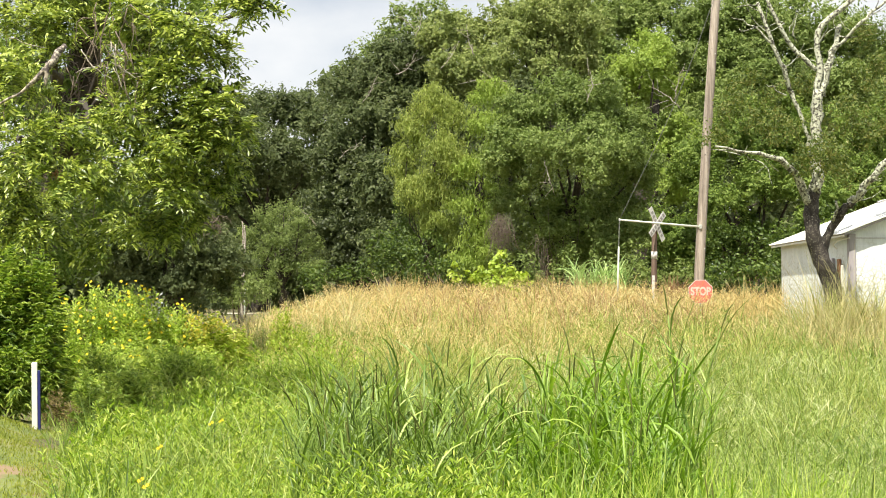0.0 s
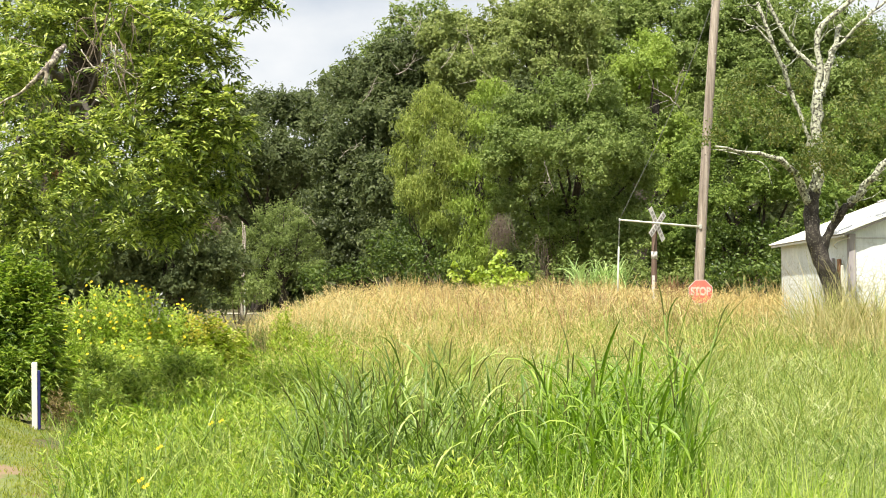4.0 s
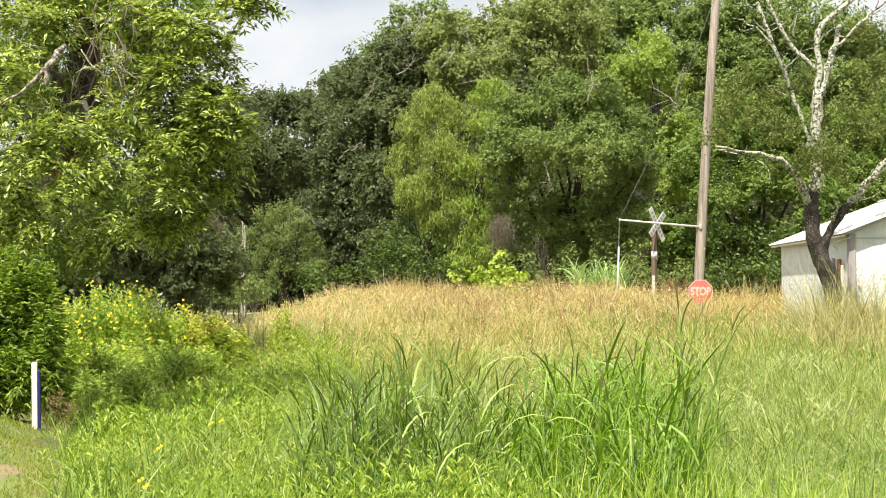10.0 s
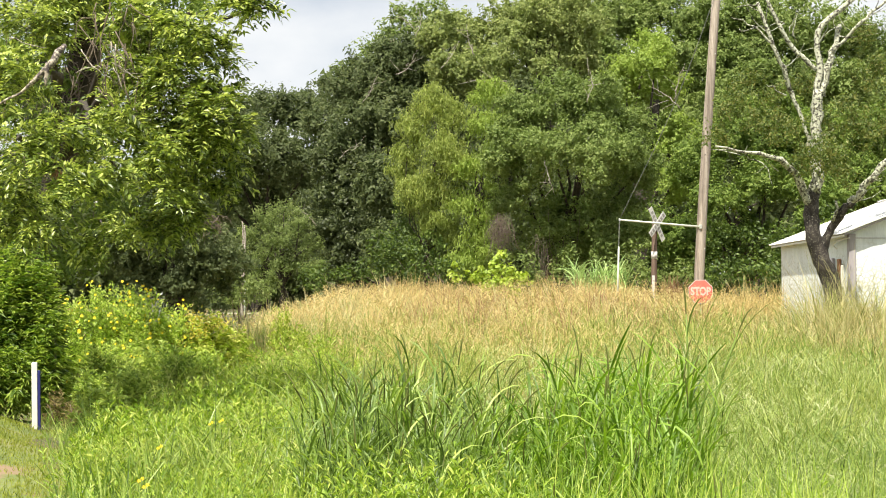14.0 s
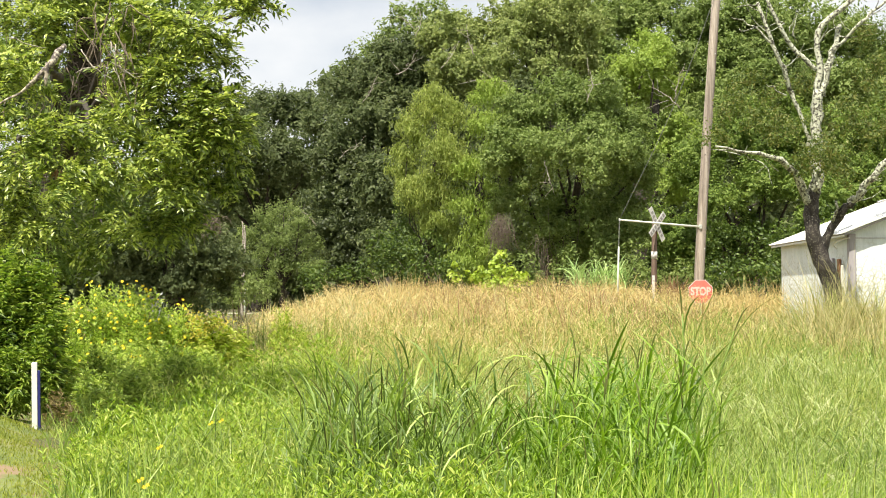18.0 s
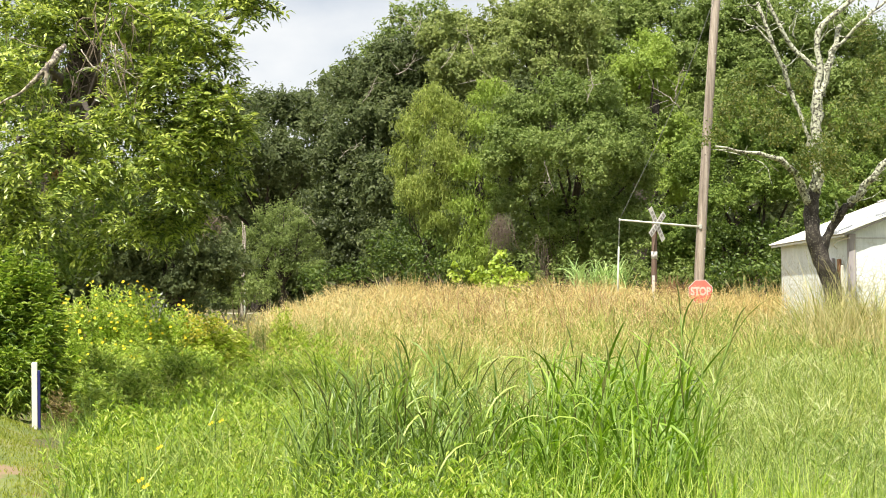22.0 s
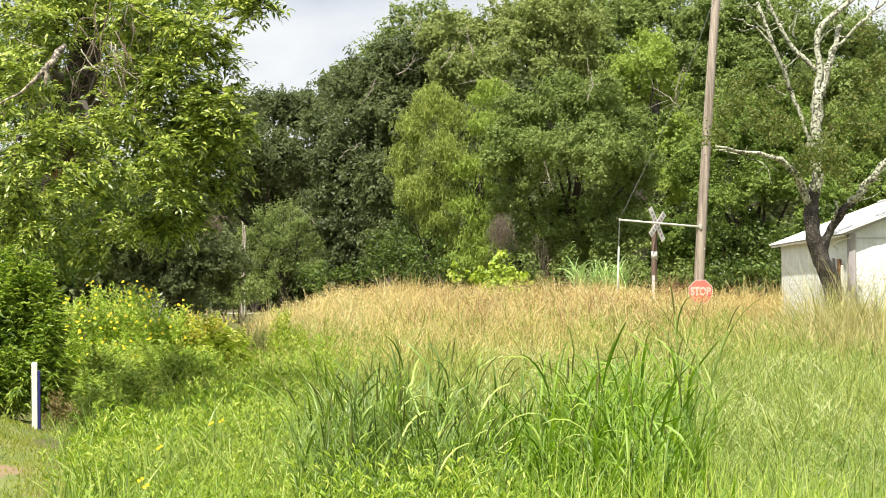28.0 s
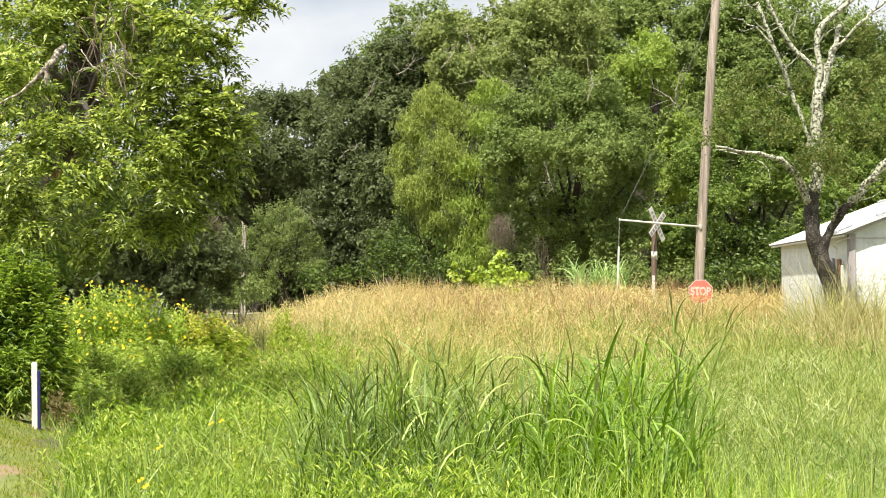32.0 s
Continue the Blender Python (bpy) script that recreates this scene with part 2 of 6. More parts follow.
M_BLADE = rough_surface("faded_white_sheeting", [(0.52, 0.51, 0.49), (0.66, 0.65, 0.62)], 9, 0.6, 0.1, spots=((0.36, 0.34, 0.31), 0.36, 14.0))
M_LETTERBAR = rough_surface("faded_grey_lettering", [(0.24, 0.23, 0.22), (0.34, 0.33, 0.31)], 12, 0.7, 0.1)
M_STOPRED = rough_surface("faded_red_sheeting", [(0.60, 0.13, 0.10), (0.70, 0.19, 0.155)], 5, 0.5, 0.05)
M_STOPWHITE = rough_surface("sign_white", [(0.74, 0.66, 0.62), (0.84, 0.76, 0.72)], 5, 0.5, 0.05)
M_STOPWORD = rough_surface("faded_pink_lettering", [(0.68, 0.46, 0.41), (0.78, 0.58, 0.53)], 5, 0.5, 0.05)
M_STAKEWHITE = rough_surface("white_marker_plastic", [(0.72, 0.70, 0.62), (0.84, 0.82, 0.76)], 5, 0.5, 0.05)
M_STAKEBLUE = rough_surface("blue_marker_plastic", [(0.012, 0.014, 0.11), (0.02, 0.024, 0.16)], 5, 0.5, 0.05)
M_WALL = rough_surface("weathered_white_boards", [(0.64, 0.68, 0.68), (0.78, 0.82, 0.83), (0.87, 0.89, 0.89)], 2.5, 0.8, 0.25, (1, 1, 0.25), fine=30)


def peel_and_twig_shade(m, size, height, colour):
    """Old paint cracked off in a net of lines, twig shadows painted in with it, up to an uneven height over the ground.
    """
    nt = m.node_tree
    b = nt.nodes["Principled BSDF"]
    tc, vo, no = nt.nodes.new("ShaderNodeTexCoord"), nt.nodes.new("ShaderNodeTexVoronoi"), nt.nodes.new("ShaderNodeTexNoise")
    vo.feature = "DISTANCE_TO_EDGE"
    vo.inputs["Scale"].default_value, no.inputs["Scale"].default_value, no.inputs["Detail"].default_value = size, 3.0, 5.0
    warp = nt.nodes.new("ShaderNodeMix")
    warp.data_type = "VECTOR"
    warp.inputs["Factor"].default_value = 0.12
    nt.links.new(tc.outputs["Object"], no.inputs["Vector"])
    nt.links.new(tc.outputs["Object"], warp.inputs[4])
    nt.links.new(no.outputs["Color"], warp.inputs[5])
    nt.links.new(warp.outputs[1], vo.inputs["Vector"])
    line, zone, sep = ramp(nt, [(0.0, (1, 1, 1)), (0.16, (0, 0, 0))]), ramp(nt, [(0.0, (1, 1, 1)), (1.0, (0, 0, 0))]), nt.nodes.new("ShaderNodeSeparateXYZ")
    nt.links.new(vo.outputs["Distance"], line.inputs["Fac"])
    nt.links.new(tc.outputs["Object"], sep.inputs["Vector"])
    high, both = nt.nodes.new("ShaderNodeMath"), nt.nodes.new("ShaderNodeMath")
    high.operation, high.inputs[1].default_value = "MULTIPLY_ADD", 2.2
    nt.links.new(no.outputs["Fac"], high.inputs[0])
    lift = nt.nodes.new("ShaderNodeMath")
    lift.operation, lift.inputs[1].default_value = "SUBTRACT", height + 1.0
    nt.links.new(sep.outputs["Z"], lift.inputs[0])
    nt.links.new(lift.outputs[0], high.inputs[2])
    nt.links.new(high.outputs[0], zone.inputs["Fac"])
    both.operation = "MULTIPLY"
    nt.links.new(line.outputs["Color"], both.inputs[0])
    nt.links.new(zone.outputs["Color"], both.inputs[1])
    mi = nt.nodes.new("ShaderNodeMix")
    mi.data_type = "RGBA"
    mi.inputs["B"].default_value = (*colour, 1)
    nt.links.new(b.inputs["Base Color"].links[0].from_socket, mi.inputs["A"])
    nt.links.new(both.outputs[0], mi.inputs["Factor"])
    nt.links.new(mi.outputs["Result"], b.inputs["Base Color"])


# peeled paint and painted twig shadows low on the walls
peel_and_twig_shade(M_WALL, 10.5, 1.45, (0.42, 0.41, 0.33))
M_TRIM = rough_surface("grey_trim_boards", [(0.34, 0.31, 0.33), (0.46, 0.43, 0.45)], 5, 0.8, 0.3, (1, 1, 0.15))
M_ROOF = rough_surface("pale_sheet_metal_roof", [(0.72, 0.72, 0.70), (0.82, 0.82, 0.80)], 2.0, 0.5, 0.1)
M_RUST = rough_surface("rusty_iron", [(0.22, 0.10, 0.05), (0.34, 0.17, 0.09), (0.42, 0.25, 0.15)], 8, 0.85, 0.4)
M_FARWALL = rough_surface("distant_white_paint", [(0.60, 0.62, 0.66), (0.74, 0.75, 0.78)], 2, 0.7, 0.1)


# ---- mesh helpers ----
rng = np.random.default_rng(7)


def raw_mesh(name, verts, faces):
    """A mesh from arrays of places and of faces with one corner count."""
    verts, faces = np.asarray(verts, dtype=np.float32), np.asarray(faces, dtype=np.int32)
    me = bpy.data.meshes.new(name)
    me.vertices.add(len(verts))
    me.vertices.foreach_set("co", verts.ravel())
    me.loops.add(faces.size)
    me.loops.foreach_set("vertex_index", faces.ravel())
    me.polygons.add(len(faces))
    me.polygons.foreach_set("loop_start", np.arange(len(faces), dtype=np.int32) * faces.shape[1])
    me.update(calc_edges=True)
    return me


def part(name, data, material, parent=None, label="", smooth=False):
    """Links a mesh, a bmesh or a pair of arrays as one object, under a parent if one is given."""
    if isinstance(data, bmesh.types.BMesh):
        me = bpy.data.meshes.new(name)
        data.to_mesh(me)
        data.free()
    elif isinstance(data, tuple):
        me = raw_mesh(name, *data)
    else:
        me = data
    if not me.materials:
        me.materials.append(material)
    if smooth:
        me.polygons.foreach_set("use_smooth", [True] * len(me.polygons))
    ob = new(name, me)
    if parent is not None:
        ob.parent = parent
    if name in ("crown", "foliage", "leafy_spray", "inner_crown", "stem_mass"):
        tagged(ob, kind="stuff")
    if label:
        tagged(ob, label)
    return ob


def thing(name, x, y, z, label, category, group="", kind=""):
    ob = new(name)
    ob.matrix_basis = pose(x, y, z)
    return tagged(ob, label, category, group, kind)


def merge(pieces):
    """Several (verts, faces) pairs of one corner count as one pair."""
    vs, fs, n = [], [], 0
    for v, f in pieces:
        vs.append(np.asarray(v))
        fs.append(np.asarray(f) + n)
        n += len(v)
    return np.concatenate(vs), np.concatenate(fs)


def tube(points, radii, seg=8, wobble=0.0):
    """A tapered, closed tube along a line of points."""
    p = np.array(points, dtype=float)
    r = np.interp(np.linspace(0, 1, len(p)), np.linspace(0, 1, len(radii)), radii)
    t = np.gradient(p, axis=0)
    t /= np.linalg.norm(t, axis=1)[:, None] + 1e-9
    ref = np.array([1.0, 0, 0]) if abs(t[0, 2]) > 0.7 else np.array([0, 0, 1.0])
    rings = []
    for i in range(len(p)):
        u = np.cross(t[i], ref)
        u /= np.linalg.norm(u) + 1e-9
        w = np.cross(t[i], u)
        a = np.arange(seg) * 2 * np.pi / seg
        rr = r[i] * (1 + wobble * rng.uniform(-1, 1, seg))
        rings.append(p[i] + np.outer(np.cos(a) * rr, u) + np.outer(np.sin(a) * rr, w))
    v = np.concatenate(rings + [p[:1], p[-1:]])
    n, f = len(p), []
    for i in range(n - 1):
        for k in range(seg):
            k2 = (k + 1) % seg
            f.append((i * seg + k, i * seg + k2, (i + 1) * seg + k2, (i + 1) * seg + k))
    for k in range(0, seg, 2):
        f.append((n * seg, (k + 2) % seg, (k + 1) % seg, k))
        e = (n - 1) * seg
        f.append((n * seg + 1, e + k, e + (k + 1) % seg, e + (k + 2) % seg))
    return v, np.array(f)


def smooth_line(points, n=12, bend=0.0):
    """Points resampled along a smooth line, with a little natural crookedness."""
    p = np.array(points, dtype=float)
    s = np.linspace(0, len(p) - 1, n)
    out = []
    for a in s:
        i = min(int(a), len(p) - 2)
        f = a - i
        p0, p1, p2, p3 = p[max(i - 1, 0)], p[i], p[i + 1], p[min(i + 2, len(p) - 1)]
        out.append(0.5 * (2 * p1 + (p2 - p0) * f + (2 * p0 - 5 * p1 + 4 * p2 - p3) * f * f + (3 * p1 - p0 - 3 * p2 + p3) * f ** 3))
    out = np.array(out)
    out[1:-1] += rng.normal(0, 1, out[1:-1].shape) * bend
    return out


def box(sx, sy, sz, bevel=0.0, m=None):
    """A bevelled block, centred, as a bmesh."""
    bm = bmesh.new()
    bmesh.ops.create_cube(bm, size=1.0)
    bmesh.ops.scale(bm, vec=(sx, sy, sz), verts=bm.verts)
    if bevel:
        bmesh.ops.bevel(bm, geom=list(bm.edges), offset=bevel, segments=1, affect="EDGES")
    if m is not None:
        bmesh.ops.transform(bm, matrix=m, verts=bm.verts)
    return bm


def unit(v):
    return v / (np.linalg.norm(v, axis=-1, keepdims=True) + 1e-9)


def leaves(centres, outward, size, slim=0.45, upward=0.5, jitter=0.7, hang=0.0, spread=0.35, simple=False):
    """One folded, pointed leaf at each centre: four corners, two faces that meet at the midrib."""
    n = len(centres)
    normal = unit(outward * 1.0 + np.array([0, 0, upward]) + rng.normal(0, jitter, (n, 3)))
    along = rng.normal(0, 1, (n, 3)) + np.array([0, 0, -hang * 3])
    along = unit(along - normal * np.sum(along * normal, axis=1)[:, None])
    side = np.cross(normal, along)
    s = size * rng.uniform(1 - spread, 1 + spread, (n, 1))
    fold = normal * s * 0.10
    if simple:
        w = side * s * slim * 0.62
        v = np.stack([centres - along * s * 0.45 - w, centres - along * s * 0.45 + w, centres + along * s * 0.6], axis=1).reshape(-1, 3)
        return v, np.arange(3 * n).reshape(-1, 3)
    a, b = centres - along * s * 0.5, centres + along * s * 0.5
    c, d = centres + side * s * slim * 0.5 + fold - along * s * 0.05, centres - side * s * slim * 0.5 + fold - along * s * 0.05
    v = np.stack([a, c, b, d], axis=1).reshape(-1, 3)
    i = np.arange(n)[:, None] * 4
    f = np.concatenate([i + np.array([[0, 1, 2]]), i + np.array([[0, 2, 3]])], axis=1).reshape(-1, 3)
    return v, f


def crown(lobes, per_m2=60.0, size=0.2, clump=0.3, flat=0.85, slim=0.5, hang=0.0, upward=0.5, core=0.18, rag=0.12, jitter=0.5, simple=False, spray=1.5, knobs=6):
    """Foliage in lobes (x, y, z, r): sprays of leaves spring from each lobe, reach outwards and bend down by their own weight."""
    cs, outs = [], []
    every = []
    for x, y, z, r in lobes:
        # each mass carries smaller ones that break its outline
        every.append((x, y, z, r * 0.82))
        for _ in range(knobs):
            d = unit(rng.normal(0, 1, 3))
            k = r * rng.uniform(0.6, 1.1)
            every.append((x + d[0] * k, y + d[1] * k, z + d[2] * k * flat - hang * 0.3 * r, r * rng.uniform(0.2, 0.44)))
    for x, y, z, r in every:
        n_leaf = int(per_m2 * 4 * r * r * 2.2)
        n_cl = max(8, int(14 / clump ** 1.6 * min(1.0, r / 0.8 + 0.3)))
        d = unit(rng.normal(0, 1, (n_cl, 3)))
        rad = r * rng.uniform(0.55, 0.95, (n_cl, 1)) + r * rag * rng.normal(0, 1, (n_cl, 1))
        cc = d * rad * np.array([1, 1, flat])
        axis = unit(d + rng.normal(0, 0.45, (n_cl, 3)) + np.array([0, 0, 0.15 - 1.6 * hang]))
        cr = clump * r * rng.uniform(0.5, 1.3, (n_cl, 1))
        which = rng.integers(0, n_cl, n_leaf)
        u = rng.uniform(-0.4, 1, (n_leaf, 1))
        off = axis[which] * u * spray * cr[which] + rng.normal(0, 0.36, (n_leaf, 3)) * cr[which] * (1.15 - 0.6 * u)
        off[:, 2] -= (np.clip(u[:, 0], 0, 1) ** 2) * cr[which][:, 0] * (0.35 + 1.3 * hang)
        c = cc[which] + off
        inner = rng.uniform(0, 1, n_leaf) < core
        c[inner] *= rng.uniform(0.2, 0.8, (int(inner.sum()), 1))
        outs.append(unit(unit(off) + 0.8 * unit(c)))
        cs.append(c + np.array([x, y, z]))
    return leaves(np.concatenate(cs), np.concatenate(outs), size, slim=slim, hang=hang, upward=upward, jitter=jitter, simple=simple)


def leaf_on(foot, along, size, slim, droop=0.15, rise=0.8):
    """One folded, pointed leaf from each foot, set along a direction, its face turned upwards, its tip bent down."""
    n = len(foot)
    a = unit(along)
    s = np.asarray(size).reshape(-1, 1) * np.ones((n, 1))
    up = unit(np.array([0, 0, rise]) + rng.normal(0, 0.45, (n, 3)))
    side = unit(np.cross(a, up))
    nrm = np.cross(side, a)
    mid = foot + a * s * 0.45
    tip = foot + a * s - np.array([0, 0, 1.0]) * s * droop
    w = side * s * slim * 0.5
    v = np.stack([foot, mid + w + nrm * s * 0.05, tip, mid - w + nrm * s * 0.05], axis=1).reshape(-1, 3)
    i = np.arange(n)[:, None] * 4
    return v, np.concatenate([i + np.array([[0, 1, 2]]), i + np.array([[0, 2, 3]])], axis=1).reshape(-1, 3)


def leafy_shoots(foot, tip, per, size, slim, start=0.3, spread=0.9, lift=0.35, droop=0.15, sag=0.0):
    """Shoots that rise from a foot to a tip in a bow, set all along with narrow leaves."""
    n = len(foot)
    k = np.repeat(np.arange(n), per)
    t = start + (1 - start) * rng.uniform(0, 1, len(k)) ** 0.8
    ctrl = foot * 0.5 + tip * 0.5
    ctrl[:, 2] = foot[:, 2] * 0.2 + tip[:, 2] * 0.8
    ctrl[:, :2] = foot[:, :2] * 0.75 + tip[:, :2] * 0.25
    tt = t[:, None]
    p = foot[k] * (1 - tt) ** 2 + ctrl[k] * 2 * tt * (1 - tt) + tip[k] * tt ** 2
    p[:, 2] -= sag * t ** 3
    tan = unit(2 * (1 - tt) * (ctrl[k] - foot[k]) + 2 * tt * (tip[k] - ctrl[k]))
    a = rng.uniform(0, 6.283, len(k))
    rad = np.stack([np.cos(a), np.sin(a), np.zeros(len(k))], axis=1)
    along = tan * (0.35 + 0.5 * tt) + rad * spread + np.array([0, 0, lift]) + rng.normal(0, 0.15, (len(k), 3))
    return leaf_on(p, along, size * rng.uniform(0.6, 1.15, len(k)) * (1.1 - 0.35 * t), slim, droop)


def arched_blades(base, length, width, heading, elev, bend, seg=5, twist=0.6):
    """Long grass leaves, creased along the middle: they rise at an angle, arch over and hang at the tip."""
    n = len(base)
    hd = np.stack([np.cos(heading), np.sin(heading), np.zeros(n)], axis=1)
    tw = rng.uniform(-twist, twist, n)
    p, rows = np.array(base, dtype=float), []
    flat = np.stack([-np.sin(heading), np.cos(heading), np.zeros(n)], axis=1)
    up = np.array([0, 0, 1.0])
    for i in range(seg + 1):
        s = i / seg
        e = elev - bend * s ** 1.3
        tan = hd * np.cos(e)[:, None] + up * np.sin(e)[:, None]
        nrm = np.cross(tan, flat)
        sd = flat * np.cos(tw * (0.5 + s))[:, None] + nrm * np.sin(tw * (0.5 + s))[:, None]
        w = (width * np.interp(s, [0, 0.2, 0.5, 0.8, 1.0], [0.5, 0.95, 1.0, 0.62, 0.05]) * 0.5)[:, None]
        crease = np.cross(sd, tan) * w * 0.45
        rows += [p - sd * w, p + crease, p + sd * w]
        p = p + tan * (length / seg)[:, None]
    v = np.stack(rows, axis=1).reshape(-1, 3)
    i = np.arange(n)[:, None] * (3 * (seg + 1))
    f = np.concatenate([i + np.array([[3 * q + c, 3 * q + c + 1, 3 * q + c + 4, 3 * q + c + 3]]) for q in range(seg) for c in (0, 1)], axis=1).reshape(-1, 4)
    return v, f


def blades(base, height, width, lean, heading, droop, seg=3):
    """Grass blades: tapered strips that rise, lean over and droop."""
    n = len(base)
    lean = lean * np.ones(n)
    hd = np.stack([np.cos(heading), np.sin(heading), np.zeros(n)], axis=1) * np.where(lean < 0, -1.0, 1.0)[:, None]
    face = heading + rng.uniform(-1.2, 1.2, n)
    sd = np.stack([-np.sin(face), np.cos(face), np.zeros(n)], axis=1)
    elev, bend = np.arctan2(1.0, np.abs(lean)), droop * 1.7
    p, rows = np.array(base, dtype=float), []
    for i in range(seg + 1):
        a = i / seg
        w = (np.maximum(width * (0.7 + 0.6 * a - 1.22 * a * a), width * 0.1) * 0.5)[:, None]
        rows += [p - sd * w, p + sd * w]
        e = elev - bend * (a + 0.5 / seg) ** 1.5
        p = p + (hd * np.cos(e)[:, None] + np.array([0, 0, 1.0]) * np.sin(e)[:, None]) * (height * 1.15 / seg)[:, None]
    v = np.stack(rows, axis=1).reshape(-1, 3)
    i = np.arange(n)[:, None] * (2 * (seg + 1))
    f = np.concatenate([i + np.array([[2 * s, 2 * s + 1, 2 * s + 3, 2 * s + 2]]) for s in range(seg)], axis=1).reshape(-1, 4)
    return v, f


# ---- ground ----
def step(a, b, v):
    t = np.clip((np.asarray(v, dtype=float) - a) / (b - a), 0, 1)
    return t * t * (3 - 2 * t)


LAWN = [(-40.0, -40.0, 10.0), (-3.0, -16.0, 0.2), (3.0, -14.0, -1.2), (12.0, -14.0, -3.25), (18.4, -14.0, -5.25), (19.2, -14.0, -5.7)]


def lawn_edge(y):
    return np.interp(y, [r[0] for r in LAWN], [r[2] for r in LAWN])


def ground_z(x, y):
    """The field rises from a roadside ditch to the low railway bank, and falls off to the side of the lane."""
    x, y = np.asarray(x, dtype=float), np.asarray(y, dtype=float)
    rise = 1.15 * step(13, 46, y)
    side = 1 - 0.85 * step(-2.6, -7.5, x) * (1 - step(50, 72, y))
    bank = 0.42 * np.exp(-((y - 47) / 7) ** 2) * step(-7, -2.5, x) * (1 - step(5, 13, x))
    ditch = -0.22 * np.exp(-((y - 9) / 4.5) ** 2) * step(-4.2, -2.2, x) - 0.25 * np.exp(-((y - 23) / 3.0) ** 2) * step(-2.0, -4.0, x)
    lane = step(-12, -20, x) * 0.2
    verge = np.clip(0.34 * (lawn_edge(y) - x) - 0.10, -0.08, 0.6) * step(11, 17, y) * (1 - step(19.2, 21, y))
    return rise * side + bank + ditch + lane + verge


gx = np.concatenate([[-1500, -700, -300, -150, -80], np.arange(-45, 46, 0.75), [80, 150, 300, 700, 1500]])
gy = np.concatenate([[-1500, -700, -300, -120, -50, -20], np.arange(-8, 100, 0.75), [130, 180, 300, 700, 1500]])
GX, GY = np.meshgrid(gx, gy)
GZ = ground_z(GX, GY) + 0.03 * np.sin(GX * 1.9 + 1.3 * np.sin(GY)) * np.cos(GY * 1.3)
nx = len(gx)
idx = (np.arange(len(gy) - 1)[:, None] * nx + np.arange(nx - 1)[None, :]).ravel()
ground = part("ground", (np.stack([GX, GY, GZ], axis=-1).reshape(-1, 3), np.stack([idx, idx + 1, idx + nx + 1, idx + nx], axis=1)), M_GROUND, smooth=True)
tagged(ground, "brown soil and thatch under the overgrown field", "ground", kind="structure")


def sheet(name, rows, material, label, category, lift=0.02, n=24):
    """A thin layer laid on the ground between two edges: rows of (y, x from, x to)."""
    r = np.array(rows, dtype=float)
    ys = np.linspace(r[0, 0], r[-1, 0], n)
    xa, xb = np.interp(ys, r[:, 0], r[:, 1]), np.interp(ys, r[:, 0], r[:, 2])
    u = np.linspace(0, 1, n)
    X = xa[:, None] + (xb - xa)[:, None] * u[None, :]
    Y = np.repeat(ys[:, None], n, axis=1)
    Z = ground_z(X, Y) + lift + 0.03 * np.sin(X * 1.9 + 1.3 * np.sin(Y)) * np.cos(Y * 1.3)
    i = (np.arange(n - 1)[:, None] * n + np.arange(n - 1)[None, :]).ravel()
    ob = part(name, (np.stack([X, Y, Z], axis=-1).reshape(-1, 3), np.stack([i, i + 1, i + n + 1, i + n], axis=1)), material, smooth=True)
    return tagged(ob, label, category, kind="structure")


sheet("mown_verge", LAWN, M_LAWN, "short mown yellow-green verge with bare earth patches", "lawn", 0.03, 70)
sheet("gravel_lane", [(76, -12.6, -10.9), (84, -13.4, -11.4)], M_ROAD, "pale gravel lane beyond the field", "road", 0.05)


# ---- far woods all round, closing the place ----
def far_woods():
    ahead, around = [], []
    for a in np.arange(-34, 34, 2.1):
        x, y = 128 * math.tan(radians(a)), 128 + rng.uniform(-6, 8)
        top = 6.0 if x < -20 else (9.0 if x < -8 else 19.0)
        for z in (1.0, top * 0.25, top * 0.5, top * 0.75, top):
            ahead.append((x + rng.uniform(-2, 2), y + rng.uniform(-3, 3), 1.2 + z, rng.uniform(4.4, 5.6)))
    for a in np.arange(36, 325, 5.5):
        rad = 132 + rng.uniform(0, 22)
        x, y = rad * math.sin(radians(a)), rad * math.cos(radians(a))
        for z in (1.5, 8.0):
            around.append((x + rng.uniform(-3, 3), y + rng.uniform(-3, 3), 1.2 + z, rng.uniform(6.0, 8.0)))
    for lobes, density, size in ((ahead, 2.0, 1.15), (around, 0.2, 3.2)):
        ob = part("far_woods", crown(lobes, density * 0.95, size * 1.05, 0.34, simple=True), M_OAK)
        tagged(ob, "dark green belt of distant woodland", "woods", kind="stuff")


far_woods()


# ---- grass ----
def scatter(n, x0, x1, y0, y1):
    x, y = rng.uniform(x0, x1, n), rng.uniform(y0, y1, n)
    keep = x > lawn_edge(y) + rng.normal(0, 0.12, n)
    keep |= y > 19.5
    x, y = x[keep], y[keep]
    return np.stack([x, y, ground_z(x, y) - 0.02], axis=1)


def dryness(p):
    """How far the grass has turned: green near the ditch, tan on the bank, in uneven patches."""
    x, y = p[:, 0], p[:, 1]
    drift = 0.16 * np.sin(x * 0.9 + 0.4 * y) + 0.12 * np.sin(x * 2.3 - y * 0.7 + 1.0)
    right = step(1.5, 5.0, x) * (1 - step(30, 45, y))
    return np.clip(step(13.8, 28.0, y + 12 * drift) - 0.75 * right - 0.55 * step(-0.6, -3.0, x) * (1 - step(28, 38, y)), 0, 1) * (1 - 0.5 * step(-4.2, -6.0, x)) * 0.96


